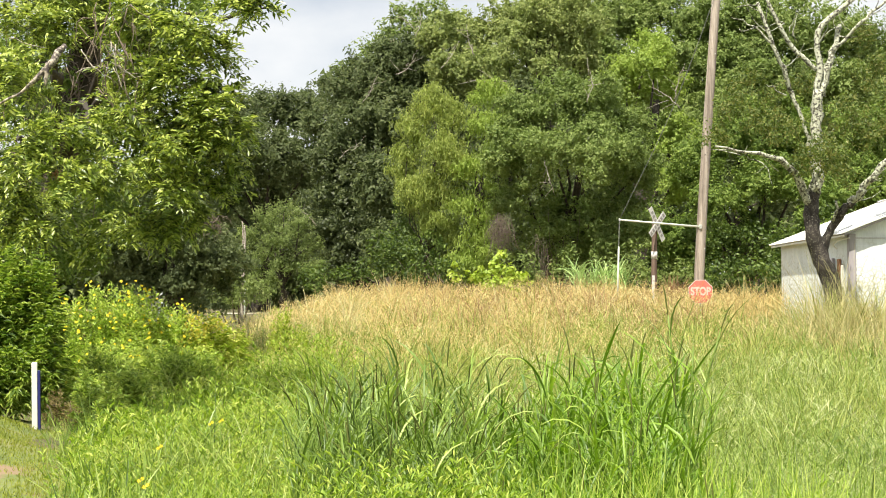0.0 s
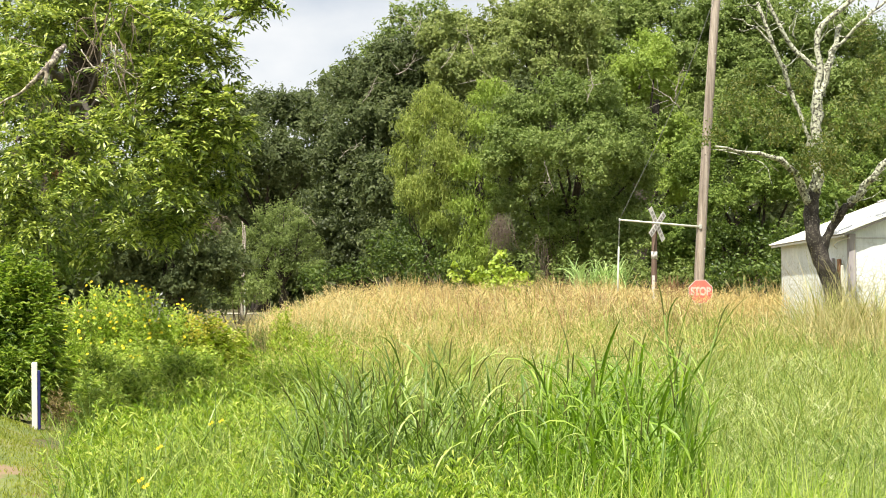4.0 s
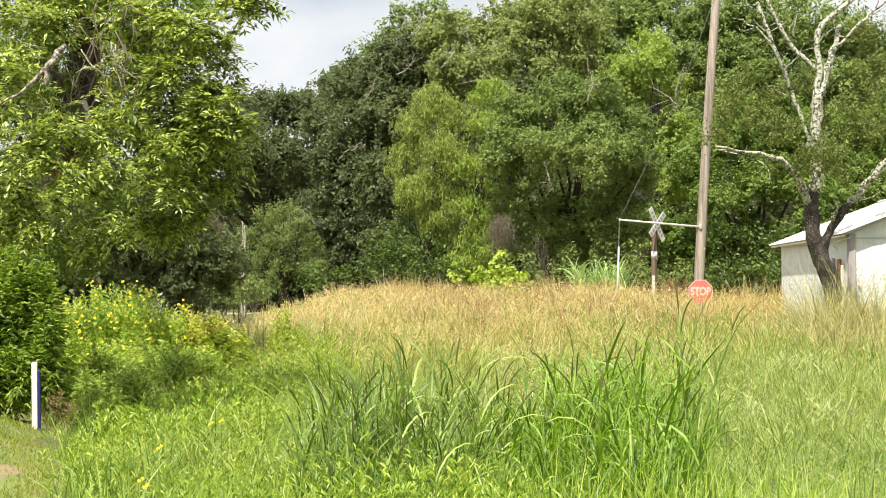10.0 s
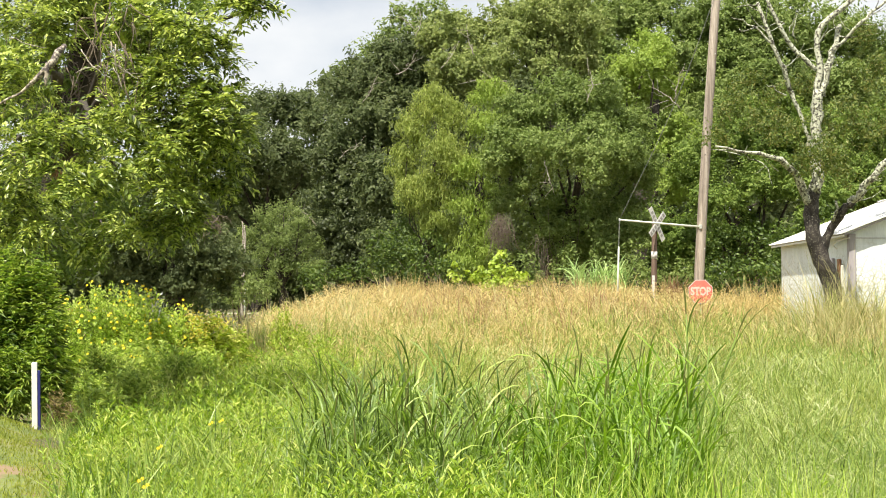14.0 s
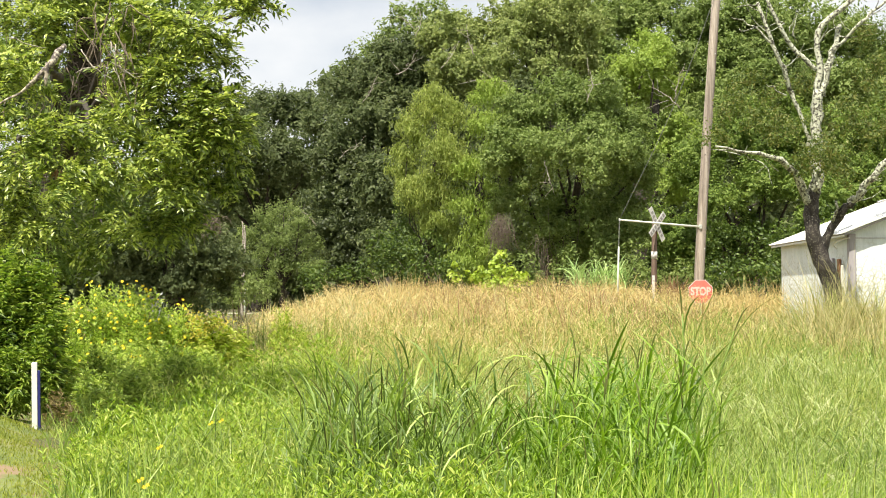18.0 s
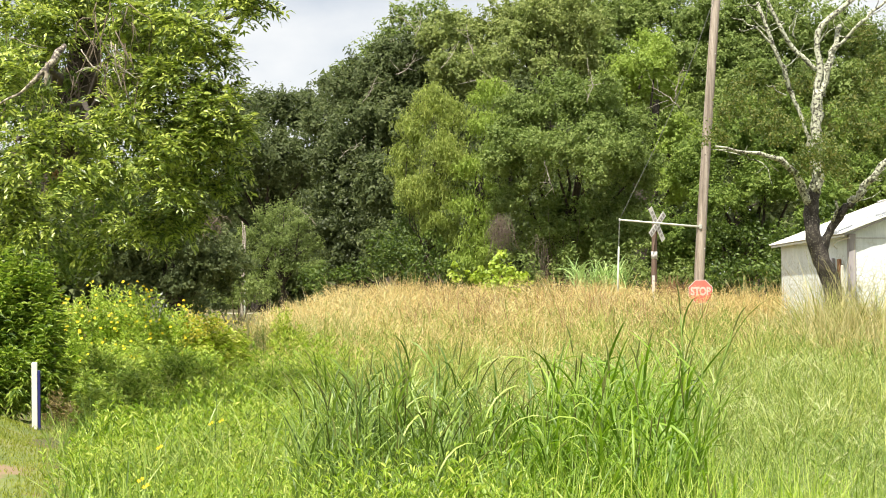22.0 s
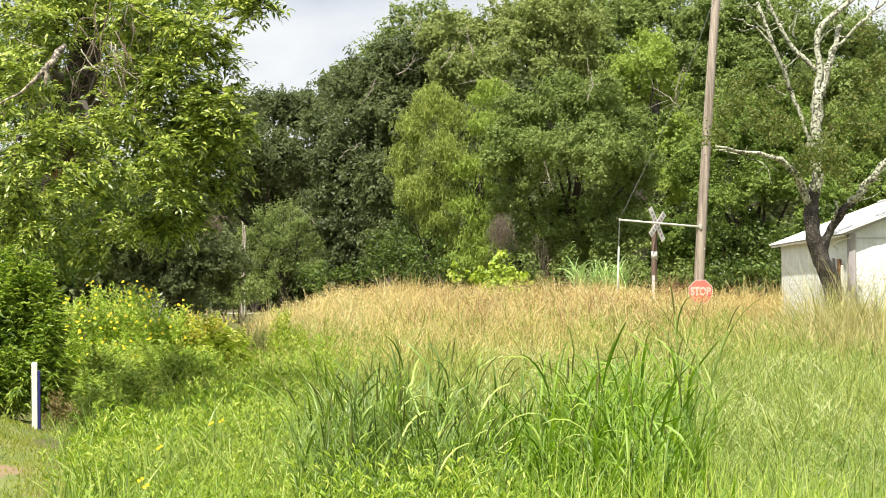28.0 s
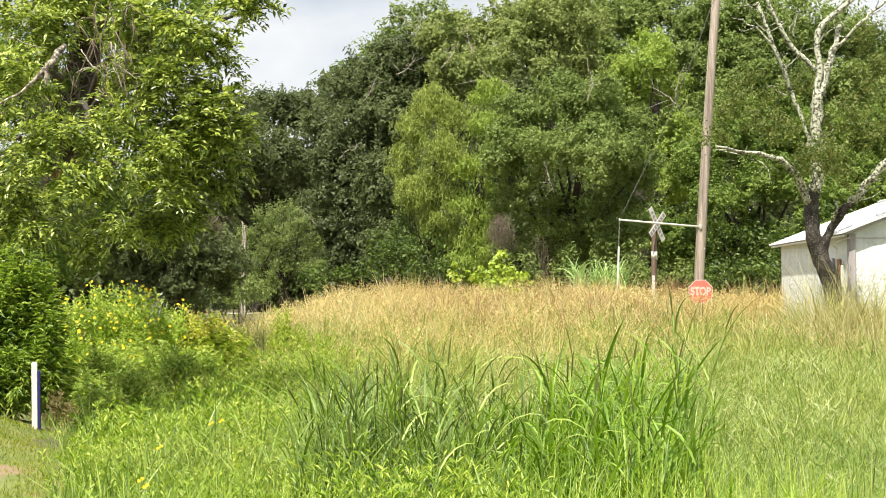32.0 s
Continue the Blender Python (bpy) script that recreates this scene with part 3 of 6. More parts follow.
def growth(x, y):
    """Taller in the open field, short along the verge and the ditch side."""
    return np.where(y < 27, 0.36 + 0.64 * step(-4.6, -1.0, x + 0.08 * (y - 14)), 1.0 - 0.68 * step(-4.6, -6.5, x) * np.maximum(1 - step(48, 56, y), 1 - step(0.9, 1.8, np.abs(x + 8.0 + (y - 50) * 0.133)))) * (0.92 + 0.12 * np.sin(x * 1.7 + y * 0.6) + 0.08 * np.sin(x * 4.1 - y))


def grass_field(name, base, h, w, material, label, lean=0.8, droop=1.15, pivot=None):
    n = len(base)
    hh = h * rng.uniform(0.55, 1.15, n) * growth(base[:, 0], base[:, 1])
    v, f = blades(base, hh, w * rng.uniform(0.6, 1.3, n), lean * rng.normal(0, 1, n), rng.uniform(0, 6.28, n), droop * rng.uniform(0, 1, n), seg=3 if base[:, 1].mean() < 22 else 2)
    piv = np.array(pivot if pivot is not None else (0, 0, 0), dtype=float)
    ob = part(name, (v - piv, f), material)
    ob.matrix_basis = Matrix.Translation(piv)
    return tagged(ob, label, "grass", kind="stuff")


SWAYING = []


def field_zone(x0, x1, y0, y1, n, h, w, split):
    """One stretch of the field, parted into tan, yellowing and green blades, in patches that the wind moves each on its own."""
    p = scatter(n, x0, x1, y0, y1)
    d = dryness(p)
    roll = rng.uniform(0, 1, len(p))
    tan, pale = roll < d * 0.8, (roll >= d * 0.8) & (roll < 0.30 + 0.60 * d)
    green = ~(tan | pale)
    edges = np.linspace(x0, x1, split + 1)
    for a, b in zip(edges[:-1], edges[1:]):
        here = (p[:, 0] >= a) & (p[:, 0] < b)
        pv = (0.5 * (a + b), 0.5 * (y0 + y1), float(ground_z(0.5 * (a + b), 0.5 * (y0 + y1))))
        for sel, name, mat, label, k, lean in ((tan, "dry_grass", M_DRYGRASS, "tall tan dry grass gone to seed on the bank", 0.98, 1.9),
                                         (pale, "yellowing_grass", M_PALEGRASS, "fine yellow-green grass leaning in the field", 1.0, 1.0),
                                         (green, "green_grass", M_GREENGRASS, "fresh green grass blades in the field", 0.9, 0.8)):
            q = p[here & sel]
            if len(q) > 30:
                ob = grass_field(name, q, h * k, w, mat, label, lean, pivot=pv)
                SWAYING.append((ob, 0.35))


field_zone(-3.6, 6.0, 5.6, 12.5, 46000, 0.76, 0.0085, 4)
field_zone(-6.0, 10.0, 12.5, 22.0, 46000, 0.86, 0.011, 3)
field_zone(-10.0, 16.0, 22.0, 36.0, 34000, 0.88, 0.019, 2)
field_zone(-14.0, 20.0, 36.0, 54.0, 32000, 0.90, 0.03, 2)
field_zone(-9.5, -3.6, 28.0, 54.0, 7000, 0.85, 0.026, 1)
field_zone(-30.0, 34.0, 54.0, 74.0, 7000, 0.8, 0.08, 1)
field_zone(-34.0, -10.0, 20.0, 54.0, 3500, 0.7, 0.07, 1)
field_zone(16.0, 36.0, 6.0, 54.0, 3000, 0.8, 0.08, 1)



# feathery seed heads over the drier grass
def seed_heads(n, x0, x1, y0, y1, size, material, label, low=0.55, share=1.0):
    p = scatter(n, x0, x1, y0, y1)
    p = p[rng.uniform(0, 1, len(p)) < 0.25 + share * dryness(p)]
    p[:, 2] += 0.9 * growth(p[:, 0], p[:, 1]) * rng.uniform(low, 1.12, len(p))
    v, f = leaves(p, np.zeros_like(p), size, slim=0.3, upward=0.3, jitter=0.9)
    tagged(part("grass_seed_heads", (v, f), material), label, "grass", kind="stuff")


seed_heads(22000, -10, 15, 20, 36, 0.052, M_DRYGRASS, "pale feathery seed heads over the dry grass")
seed_heads(26000, -14, 18, 36, 54, 0.075, M_DRYGRASS, "pale feathery seed heads over the dry grass")
seed_heads(9000, -3, 7, 9, 20, 0.05, M_PALEGRASS, "small pale seed heads over the field grass", 0.7)

# short turf on the mown verge
n = 27000
ty = rng.uniform(9.5, 19.3, n)
tx = lawn_edge(ty) - rng.uniform(-0.03, 1, n) * 2.2
bare = 0.5 * np.sin(tx * 3.1 + ty * 0.7) * np.sin(ty * 1.9 - tx) + 0.4 * np.sin(tx * 7.3 - ty * 4.1) + 0.35 * rng.normal(0, 1, n) > 0.66
worn = (tx < np.interp(ty, [12.0, 13.3, 13.8, 14.2, 14.7], [-3.85, -4.05, -4.28, -4.6, -5.2]) + 0.08 * rng.normal(0, 1, n)) & (ty > 12.0) & (ty < 14.7) & (rng.uniform(0, 1, n) < 0.8)
bare |= worn
tx, ty = tx[~bare], ty[~bare]
n = len(tx)
tv, tf = blades(np.stack([tx, ty, ground_z(tx, ty) + 0.025 + 0.03 * np.sin(tx * 1.9 + 1.3 * np.sin(ty)) * np.cos(ty * 1.3)], axis=1), rng.uniform(0.015, 0.045, n), np.full(n, 0.014), 0.5 * rng.normal(0, 1, n), rng.uniform(0, 6.28, n), rng.uniform(0, 0.5, n), seg=2)
tagged(part("verge_turf", (tv, tf), M_TURF), "short mown turf blades with worn patches", "grass", kind="stuff")


# ---- low broad-leaved weeds along the ditch ----
def weed_patch(x, y, rx, ry, n, h, size=0.10, slim=0.2):
    n = n // 9
    cx, cy = x + rx * rng.uniform(-1, 1, n), y + ry * rng.uniform(-1, 1, n)
    keep = cx > lawn_edge(cy) + 0.08 + 0.14 * np.sin(cy * 5.0) + 0.10 * rng.normal(0, 1, n)
    # the bushes stand where the weeds end
    keep &= (cy < 12.5) | (cx > -3.95 + 0.12 * np.sin(cy * 3.0) + 0.12 * rng.normal(0, 1, n))
    cx, cy = cx[keep], cy[keep]
    m = len(cx)
    bump = 0.85 + 0.25 * np.sin(cx * 3.1 + cy * 1.7) * np.cos(cy * 2.3)
    pv = np.array([x, y, float(ground_z(x, y))])
    foot = np.stack([cx, cy, ground_z(cx, cy)], axis=1) - pv
    tall = h * bump * rng.uniform(0.45, 1.12, m)
    tip = foot + np.stack([rng.normal(0, 0.2, m) * tall, rng.normal(0, 0.2, m) * tall, tall], axis=1)
    ob = part("weeds", leafy_shoots(foot, tip, 11, size, slim, 0.25, 0.85, 0.45, 0.2), M_WEED)
    ob.matrix_basis = Matrix.Translation(pv)
    tagged(ob, "bright green broad-leaved weeds beside the ditch", "weeds", kind="stuff")
    SWAYING.append((ob, 0.5))


for wx, wy, rx, ry, wn, wh, *ws in ((-2.6, 10.0, 1.2, 2.0, 7500, 0.42), (-1.6, 7.9, 1.2, 1.4, 10000, 0.60, 0.08, 0.18), (-0.35, 6.9, 1.0, 0.6, 11500, 0.98, 0.085, 0.17),
                               (-3.8, 14.0, 1.3, 2.6, 9000, 0.46, 0.12), (-3.7, 18.2, 1.5, 2.6, 10000, 0.55, 0.14), (-2.0, 13.0, 0.9, 2.0, 5500, 0.62, 0.10), (-1.2, 9.6, 0.8, 1.5, 6000, 0.64, 0.09), (-2.9, 12.0, 1.0, 1.8, 5500, 0.52, 0.10), (-2.6, 17.0, 1.1, 3.0, 8000, 0.76, 0.13), (-2.7, 23.0, 1.1, 2.6, 4500, 0.92, 0.14), (-2.1, 19.0, 0.9, 2.6, 4500, 0.82, 0.13), (-1.5, 15.5, 0.8, 2.4, 4500, 0.8, 0.11), (0.45, 6.7, 0.55, 0.5, 6500, 1.04, 0.085, 0.15), (1.9, 6.5, 0.7, 0.5, 2400, 0.86, 0.085, 0.15)):
    weed_patch(wx, wy, rx, ry, wn, wh, *ws)


# ---- stand of tall broad-bladed grass ----
def tall_grass(height, n_blades, n_heads, wide=1.0, leaf=M_CANE, stalks=None):
    """A clump: stalks with arching blades, and dark closed seed heads on some of the tips."""
    root = thing("tall_grass_clump", 0, 0, 0, "tall green broad-bladed grass clump with dark seed heads", "grass", "tall grass in the ditch")
    given = stalks is not None
    stalks = stalks or []
    for _ in range(0 if given else max(4, n_blades // 7)):
        a, q = rng.uniform(0, 6.28), rng.uniform(0, 0.2)
        top = height * rng.uniform(0.65, 1.0)
        ln = rng.uniform(0.03, 0.36)
        b = rng.uniform(0, 6.28)
        stalks.append([(q * math.cos(a) + ln * s ** 2 * top * math.cos(b), q * math.sin(a) + ln * s ** 2 * top * math.sin(b), top * s) for s in (0, 0.35, 0.7, 1.0)])
    for s in stalks:
        part("stalk", tube(smooth_line(s, 6), (0.009, 0.005) if given else (0.006, 0.003), 4), M_CANE, root)
    per = max(1, n_blades // len(stalks))
    base, hd = [], []
    for s in stalks:
        turn = rng.uniform(0, 6.28)
        for i in range(per):
            k = (i + rng.uniform(0.2, 1.0)) / (per + 0.6)
            j = min(int(k * 3), 2)
            base.append(np.array(s[j]) + (np.array(s[j + 1]) - np.array(s[j])) * (k * 3 - j))
            hd.append(turn + math.pi * i + rng.normal(0, 0.6))
    m = len(base)
    part("foliage", arched_blades(np.array(base), rng.uniform(0.16, 0.40, m) * height, rng.uniform(0.009, 0.017, m) * wide, np.array(hd), rng.uniform(0.95, 1.45, m), rng.uniform(0.25, 2.1, m)), leaf, root)
    for s in sorted(stalks, key=lambda q: -q[-1][2])[:n_heads]:
        a, b = np.array(s[-2]), np.array(s[-1])
        d = (b - a) / np.linalg.norm(b - a)
        bend = np.array([d[0] * 1.3 + rng.normal(0, 0.12), d[1] * 1.3 + rng.normal(0, 0.12), -0.12])
        ln = rng.uniform(0.11, 0.24)
        fat = 0.95
        ln *= 1.4 if given else 1.0
        pts = [b - d * 0.05, b + d * ln * 0.4 + bend * ln * 0.08, b + d * ln * 0.8 + bend * ln * 0.3, b + d * ln + bend * ln * 0.6]
        part("seed_head", tube(smooth_line(pts, 6), [fat * q for q in (0.003, 0.0055, 0.006, 0.004, 0.001)], 5, 0.25), M_SPIKE, root, "dark brown-green seed head")
    return root


GRASS_KINDS = [tall_grass(h, n, k, 1.1) for h, n, k in ((1.34, 140, 3), (1.44, 140, 4), (1.28, 140, 3))]
GRASS_KINDS += [tall_grass(h, n, k, 1.3, M_CANE_LIGHT) for h, n, k in ((1.30, 140, 1), (1.40, 140, 2), (1.34, 140, 1))]
CLUMPS = []
k = 0
for row, (y, x0, x1, m, tall) in enumerate(((7.6, -0.28, 1.1, 8, 0.72), (8.4, -0.58, 1.33, 14, 0.84), (9.2, -0.85, 1.5, 16, 0.94), (10.0, -0.92, 1.66, 16, 1.0), (10.8, -0.98, 1.7, 11, 0.98), (7.0, 1.18, 1.36, 3, 0.62))):
    for x in np.linspace(x0, x1, m):
        px, py = float(x + rng.normal(0, 0.08)), float(y + rng.normal(0, 0.22))
        # thin blades on the one side of the stand, wide ones on the other
        which = k if k < 6 else (3 if px > 0.45 + 0.25 * rng.normal() else 0) + k % 3
        src = GRASS_KINDS[which]
        # the stand is lower in its middle and tallest at its end by the field
        low = 1 - 0.14 * math.exp(-((px - 0.46) / 0.24) ** 2) + 0.13 * float(step(0.75, 1.05, px)) + 0.05 * math.exp(-((px + 0.25) / 0.4) ** 2) - 0.22 * math.exp(-((px + 1.2) / 0.32) ** 2)
        s = tall * low * rng.uniform(0.9, 1.05)
        m4 = pose(px, py, float(ground_z(px, py)) - 0.02, 0, 0, float(rng.uniform(0, 360))) @ Matrix.Scale(s, 4)
        if k < len(GRASS_KINDS):
            ob = src
            ob.matrix_basis = m4
        else:
            ob = copy_thing(src, Matrix.Identity(4))
            ob.matrix_basis = m4
        CLUMPS.append(ob)
        k += 1


# a few taller stalks stand on their own beside the stand
lone = tall_grass(1.8, 46, 2, 0.8, M_CANE, [[(0, 0, 0), (-0.01, 0, 0.6), (-0.03, 0, 1.2), (-0.06, 0, 1.70)], [(0.03, 0.02, 0), (0.06, 0.02, 0.6), (0.14, 0.02, 1.15), (0.28, 0.02, 1.60)],
                                              [(0.0, -0.03, 0), (0.02, -0.03, 0.5), (0.05, -0.03, 1.0), (0.09, -0.02, 1.5)], [(-0.04, 0, 0), (-0.06, 0, 0.4), (-0.1, 0, 0.8), (-0.16, 0, 1.15)], [(0.05, 0, 0), (0.1, 0, 0.4), (0.16, 0.05, 0.8), (0.26, 0.1, 1.1)]])
lone.matrix_basis = pose(1.71, 9.6, float(ground_z(1.71, 9.6)) - 0.02) @ Matrix.Scale(1.10, 4)


# low broad blades between the clumps, and thin pale stems that cross each other in the field
def low_blades(name, n, x0, x1, y0, y1, h, w, lean, droop, material, label, amount=0.6):
    p = scatter(n, x0, x1, y0, y1)
    pv = np.array([0.5 * (x0 + x1), 0.5 * (y0 + y1), float(ground_z(0.5 * (x0 + x1), 0.5 * (y0 + y1)))])
    m = len(p)
    v, f = blades(p - pv, h * rng.uniform(0.55, 1.1, m), w * rng.uniform(0.6, 1.3, m), lean * rng.normal(0, 1, m), rng.uniform(0, 6.28, m), droop * rng.uniform(0, 1, m), seg=4)
    ob = part(name, (v, f), material)
    ob.matrix_basis = Matrix.Translation(pv)
    tagged(ob, label, "grass", kind="stuff")
    SWAYING.append((ob, amount))


low_blades("broad_grass", 3600, -1.9, 0.4, 6.2, 8.6, 0.84, 0.013, 0.5, 0.9, M_WEED, "bright broad grass blades at the foot of the stand")
low_blades("broad_grass", 4200, 0.4, 2.2, 6.2, 8.2, 0.96, 0.014, 0.5, 0.9, M_WEED, "bright broad grass blades at the foot of the stand")
low_blades("broad_grass", 1800, -3.0, -0.8, 9.0, 13.0, 0.62, 0.022, 0.35, 0.8, M_CANE, "bright broad grass blades beside the ditch")
low_blades("broad_grass", 1400, -4.4, -2.0, 15.0, 20.0, 0.60, 0.022, 0.35, 0.8, M_CANE, "bright broad grass blades beside the bushes")
low_blades("thin_grass_stems", 1900, 1.2, 6.0, 6.6, 13.0, 0.86, 0.007, 1.7, 0.6, M_STEM, "thin pale grass stems crossing each other")
low_blades("thin_grass_stems", 4200, 0.5, 9.0, 13.0, 24.0, 0.96, 0.009, 1.6, 0.6, M_STEM, "thin pale grass stems crossing each other")
low_blades("thin_grass_stems", 1200, -2.6, 1.2, 11.5, 22.0, 0.9, 0.007, 0.8, 0.7, M_STEM, "thin pale grass stems crossing each other")
low_blades("thin_grass_stems", 2200, -2.8, 0.6, 12.0, 20.0, 0.9, 0.015, 0.6, 0.9, M_CANE, "green grass stalks behind the tall stand")
low_blades("dry_grass_stalks", 1600, -6.0, 8.0, 24.0, 46.0, 1.0, 0.014, 0.7, 0.9, M_DRYGRASS, "pale dry stalks above the grass of the bank", 0.4)
low_blades("green_grass_tufts", 4000, 1.3, 4.6, 6.6, 11.5, 0.60, 0.012, 0.75, 0.9, M_CANE, "darker green grass blades low in the field")
low_blades("green_grass_tufts", 2600, 1.2, 8.0, 11.5, 19.0, 0.72, 0.014, 0.75, 0.9, M_CANE, "darker green grass blades low in the field")


# stems that have bent over and lie across the top of the grass
def lying_stems(n, x0, x1, y0, y1, h, w, material, label, dry=False):
    p = scatter(n, x0, x1, y0, y1)
    if dry:
        p = p[rng.uniform(0, 1, len(p)) < 0.04 + dryness(p)]
    m = len(p)
    p[:, 2] += h * growth(p[:, 0], p[:, 1]) * rng.uniform(0.55, 1.0, m)
    pv = np.array([0.5 * (x0 + x1), 0.5 * (y0 + y1), float(ground_z(0.5 * (x0 + x1), 0.5 * (y0 + y1)))])
    e = rng.uniform(-0.2, 0.8, m)
    v, f = blades(p - pv, rng.uniform(0.18, 0.42, m), w * rng.uniform(0.7, 1.3, m), 1 / np.tan(np.maximum(e, 0.08)), rng.uniform(0, 6.28, m), rng.uniform(0.1, 0.8, m), seg=2)
    ob = part("lying_grass_stems", (v, f), material)
    ob.matrix_basis = Matrix.Translation(pv)
    tagged(ob, label, "grass", kind="stuff")
    SWAYING.append((ob, 0.4))


lying_stems(4800, 1.2, 5.5, 6.4, 12.5, 0.72, 0.0075, M_STEM, "pale bent grass stems lying across the field grass")
lying_stems(6500, 1.2, 5.5, 6.4, 12.5, 0.70, 0.009, M_CANE, "dark green bent blades lying across the field grass")
lying_stems(7000, 0.6, 9.0, 12.5, 24.0, 0.80, 0.010, M_STEM, "pale bent grass stems lying across the field grass")
lying_stems(11000, -7.0, 12.0, 23.0, 36.0, 0.9, 0.015, M_DRYGRASS, "tan bent stems lying across the dry grass", True)
lying_stems(10000, -8.0, 14.0, 36.0, 50.0, 0.80, 0.024, M_DRYGRASS, "tan bent stems lying across the dry grass", True)
lying_stems(3500, -7.0, 12.0, 23.0, 46.0, 0.95, 0.016, M_STRAW, "straw-coloured bent stems lying across the dry grass", True)
lying_stems(8000, -3.4, 0.8, 11.5, 24.0, 0.78, 0.010, M_PALEGRASS, "yellow-green bent blades lying across the field grass")


# tufts that stand out of the field: blades that spread from one foot
def tufts(name, n, per, x0, x1, y0, y1, h, w, material, label, amount=0.4):
    foot = scatter(n, x0, x1, y0, y1)
    m = len(foot)
    size = rng.uniform(0.6, 1.15, m)
    pv = np.array([0.5 * (x0 + x1), 0.5 * (y0 + y1), float(ground_z(0.5 * (x0 + x1), 0.5 * (y0 + y1)))])
    p = np.repeat(foot, per, axis=0)
    s = np.repeat(size, per)
    k = len(p)
    a = rng.uniform(0, 6.28, k)
    q = np.stack([np.cos(a), np.sin(a), np.zeros(k)], axis=1) * (rng.uniform(0, 0.1, k) * s)[:, None]
    v, f = blades(p + q - pv, h * s * rng.uniform(0.6, 1.1, k), w * rng.uniform(0.6, 1.3, k), rng.uniform(0.05, 0.6, k), a, rng.uniform(0, 1.0, k), seg=3)
    ob = part(name, (v, f), material)
    ob.matrix_basis = Matrix.Translation(pv)
    tagged(ob, label, "grass", kind="stuff")
    SWAYING.append((ob, amount))


tufts("grass_tufts", 400, 26, 1.6, 5.0, 6.8, 12.0, 0.78, 0.011, M_CANE, "spreading dark green grass tufts in the field")
tufts("grass_tufts", 220, 26, 1.8, 8.0, 12.0, 20.0, 0.86, 0.013, M_PALEGRASS, "spreading olive grass tufts in the field")
tufts("grass_tufts", 420, 22, -5.0, 7.0, 18.0, 34.0, 1.0, 0.018, M_PALEGRASS, "spreading olive grass tufts among the dry grass")
tufts("dry_grass_tufts", 90, 22, -6.0, 9.0, 26.0, 46.0, 1.12, 0.022, M_STRAW, "spreading straw-coloured tufts on the bank")
tufts("dry_grass_tufts", 90, 22, -1.0, 7.0, 30.0, 47.0, 1.0, 0.024, M_RED, "spreading reddish-brown tufts on the bank")


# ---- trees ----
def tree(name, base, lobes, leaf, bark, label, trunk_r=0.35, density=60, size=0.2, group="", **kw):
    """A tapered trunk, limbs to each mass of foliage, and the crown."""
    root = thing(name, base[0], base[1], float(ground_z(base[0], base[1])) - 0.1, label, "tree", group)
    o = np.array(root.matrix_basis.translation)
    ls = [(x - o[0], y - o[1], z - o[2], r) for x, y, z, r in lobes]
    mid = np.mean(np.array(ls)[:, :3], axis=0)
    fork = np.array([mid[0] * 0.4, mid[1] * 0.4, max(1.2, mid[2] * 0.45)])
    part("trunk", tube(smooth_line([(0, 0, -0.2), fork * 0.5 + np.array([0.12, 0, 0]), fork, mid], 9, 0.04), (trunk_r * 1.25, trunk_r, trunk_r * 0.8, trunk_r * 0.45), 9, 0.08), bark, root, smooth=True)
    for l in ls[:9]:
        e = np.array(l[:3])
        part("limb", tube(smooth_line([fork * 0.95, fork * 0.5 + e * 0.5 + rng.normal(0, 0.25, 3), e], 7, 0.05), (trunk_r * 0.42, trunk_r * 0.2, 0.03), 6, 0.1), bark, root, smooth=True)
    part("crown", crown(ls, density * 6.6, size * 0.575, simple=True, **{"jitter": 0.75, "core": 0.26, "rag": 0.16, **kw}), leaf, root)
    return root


tree("live_oak", (-13.5, 100), [(-14.26, 100.00, 16.00, 2.07), (-11.77, 100.00, 15.79, 2.15), (-9.49, 100.00, 16.20, 2.15), (-15.19, 96.0, 12.6, 2.44), (-12.14, 96.0, 12.3, 2.68), (-9.10, 96.0, 12.5, 2.44), (-13.56, 101.0, 9.7, 2.6), (-9.91, 101.0, 9.7, 2.6), (-16.00, 98.00, 9.42, 2.03), (-12.75, 98.00, 6.17, 2.44)],
     M_OAK, M_BARK, "dark green live oak with a dense rounded crown", 0.6, 17, 0.42, "oaks behind the railway", clump=0.42, rag=0.16, core=0.3)
tree("live_oak", (-5.0, 86), [(-6.38, 86.00, 15.60, 1.43), (-4.78, 86.00, 16.49, 1.64), (-3.17, 86.00, 17.74, 1.43), (-1.39, 86.00, 17.92, 1.64), (-5.31, 86.00, 14.53, 1.78), (-3.35, 86.00, 15.96, 1.85), (-3.53, 86.00, 17.10, 1.50), (-2.10, 86.00, 16.74, 1.71), (-6.41, 84.00, 12.14, 2.16), (-3.62, 84.00, 13.19, 2.44), (-0.86, 86.00, 14.89, 2.28)],
     M_OAK, M_BARK, "tall dark live oak with bare twigs in its crown", 0.7, 20, 0.38, "oaks behind the railway", clump=0.42, rag=0.16, core=0.3)
# Lower masses of the oaks; their shade is put into a darker leaf colour.
tree("dark_lower_tree", (-5.6, 82), [(-6.16, 83.00, 9.44, 2.27), (-3.87, 82.00, 9.52, 2.11), (-7.61, 82.00, 6.80, 2.24), (-4.89, 82.00, 6.12, 2.45), (-6.51, 81.00, 4.39, 1.68), (-2.82, 81.00, 5.06, 2.01), (-3.16, 81.00, 7.41, 1.75)],
     M_SHADEDARK, M_BARK, "dark glossy foliage below the tall oaks, shade put in its colour", 0.4, 22, 0.36, clump=0.36, rag=0.2)
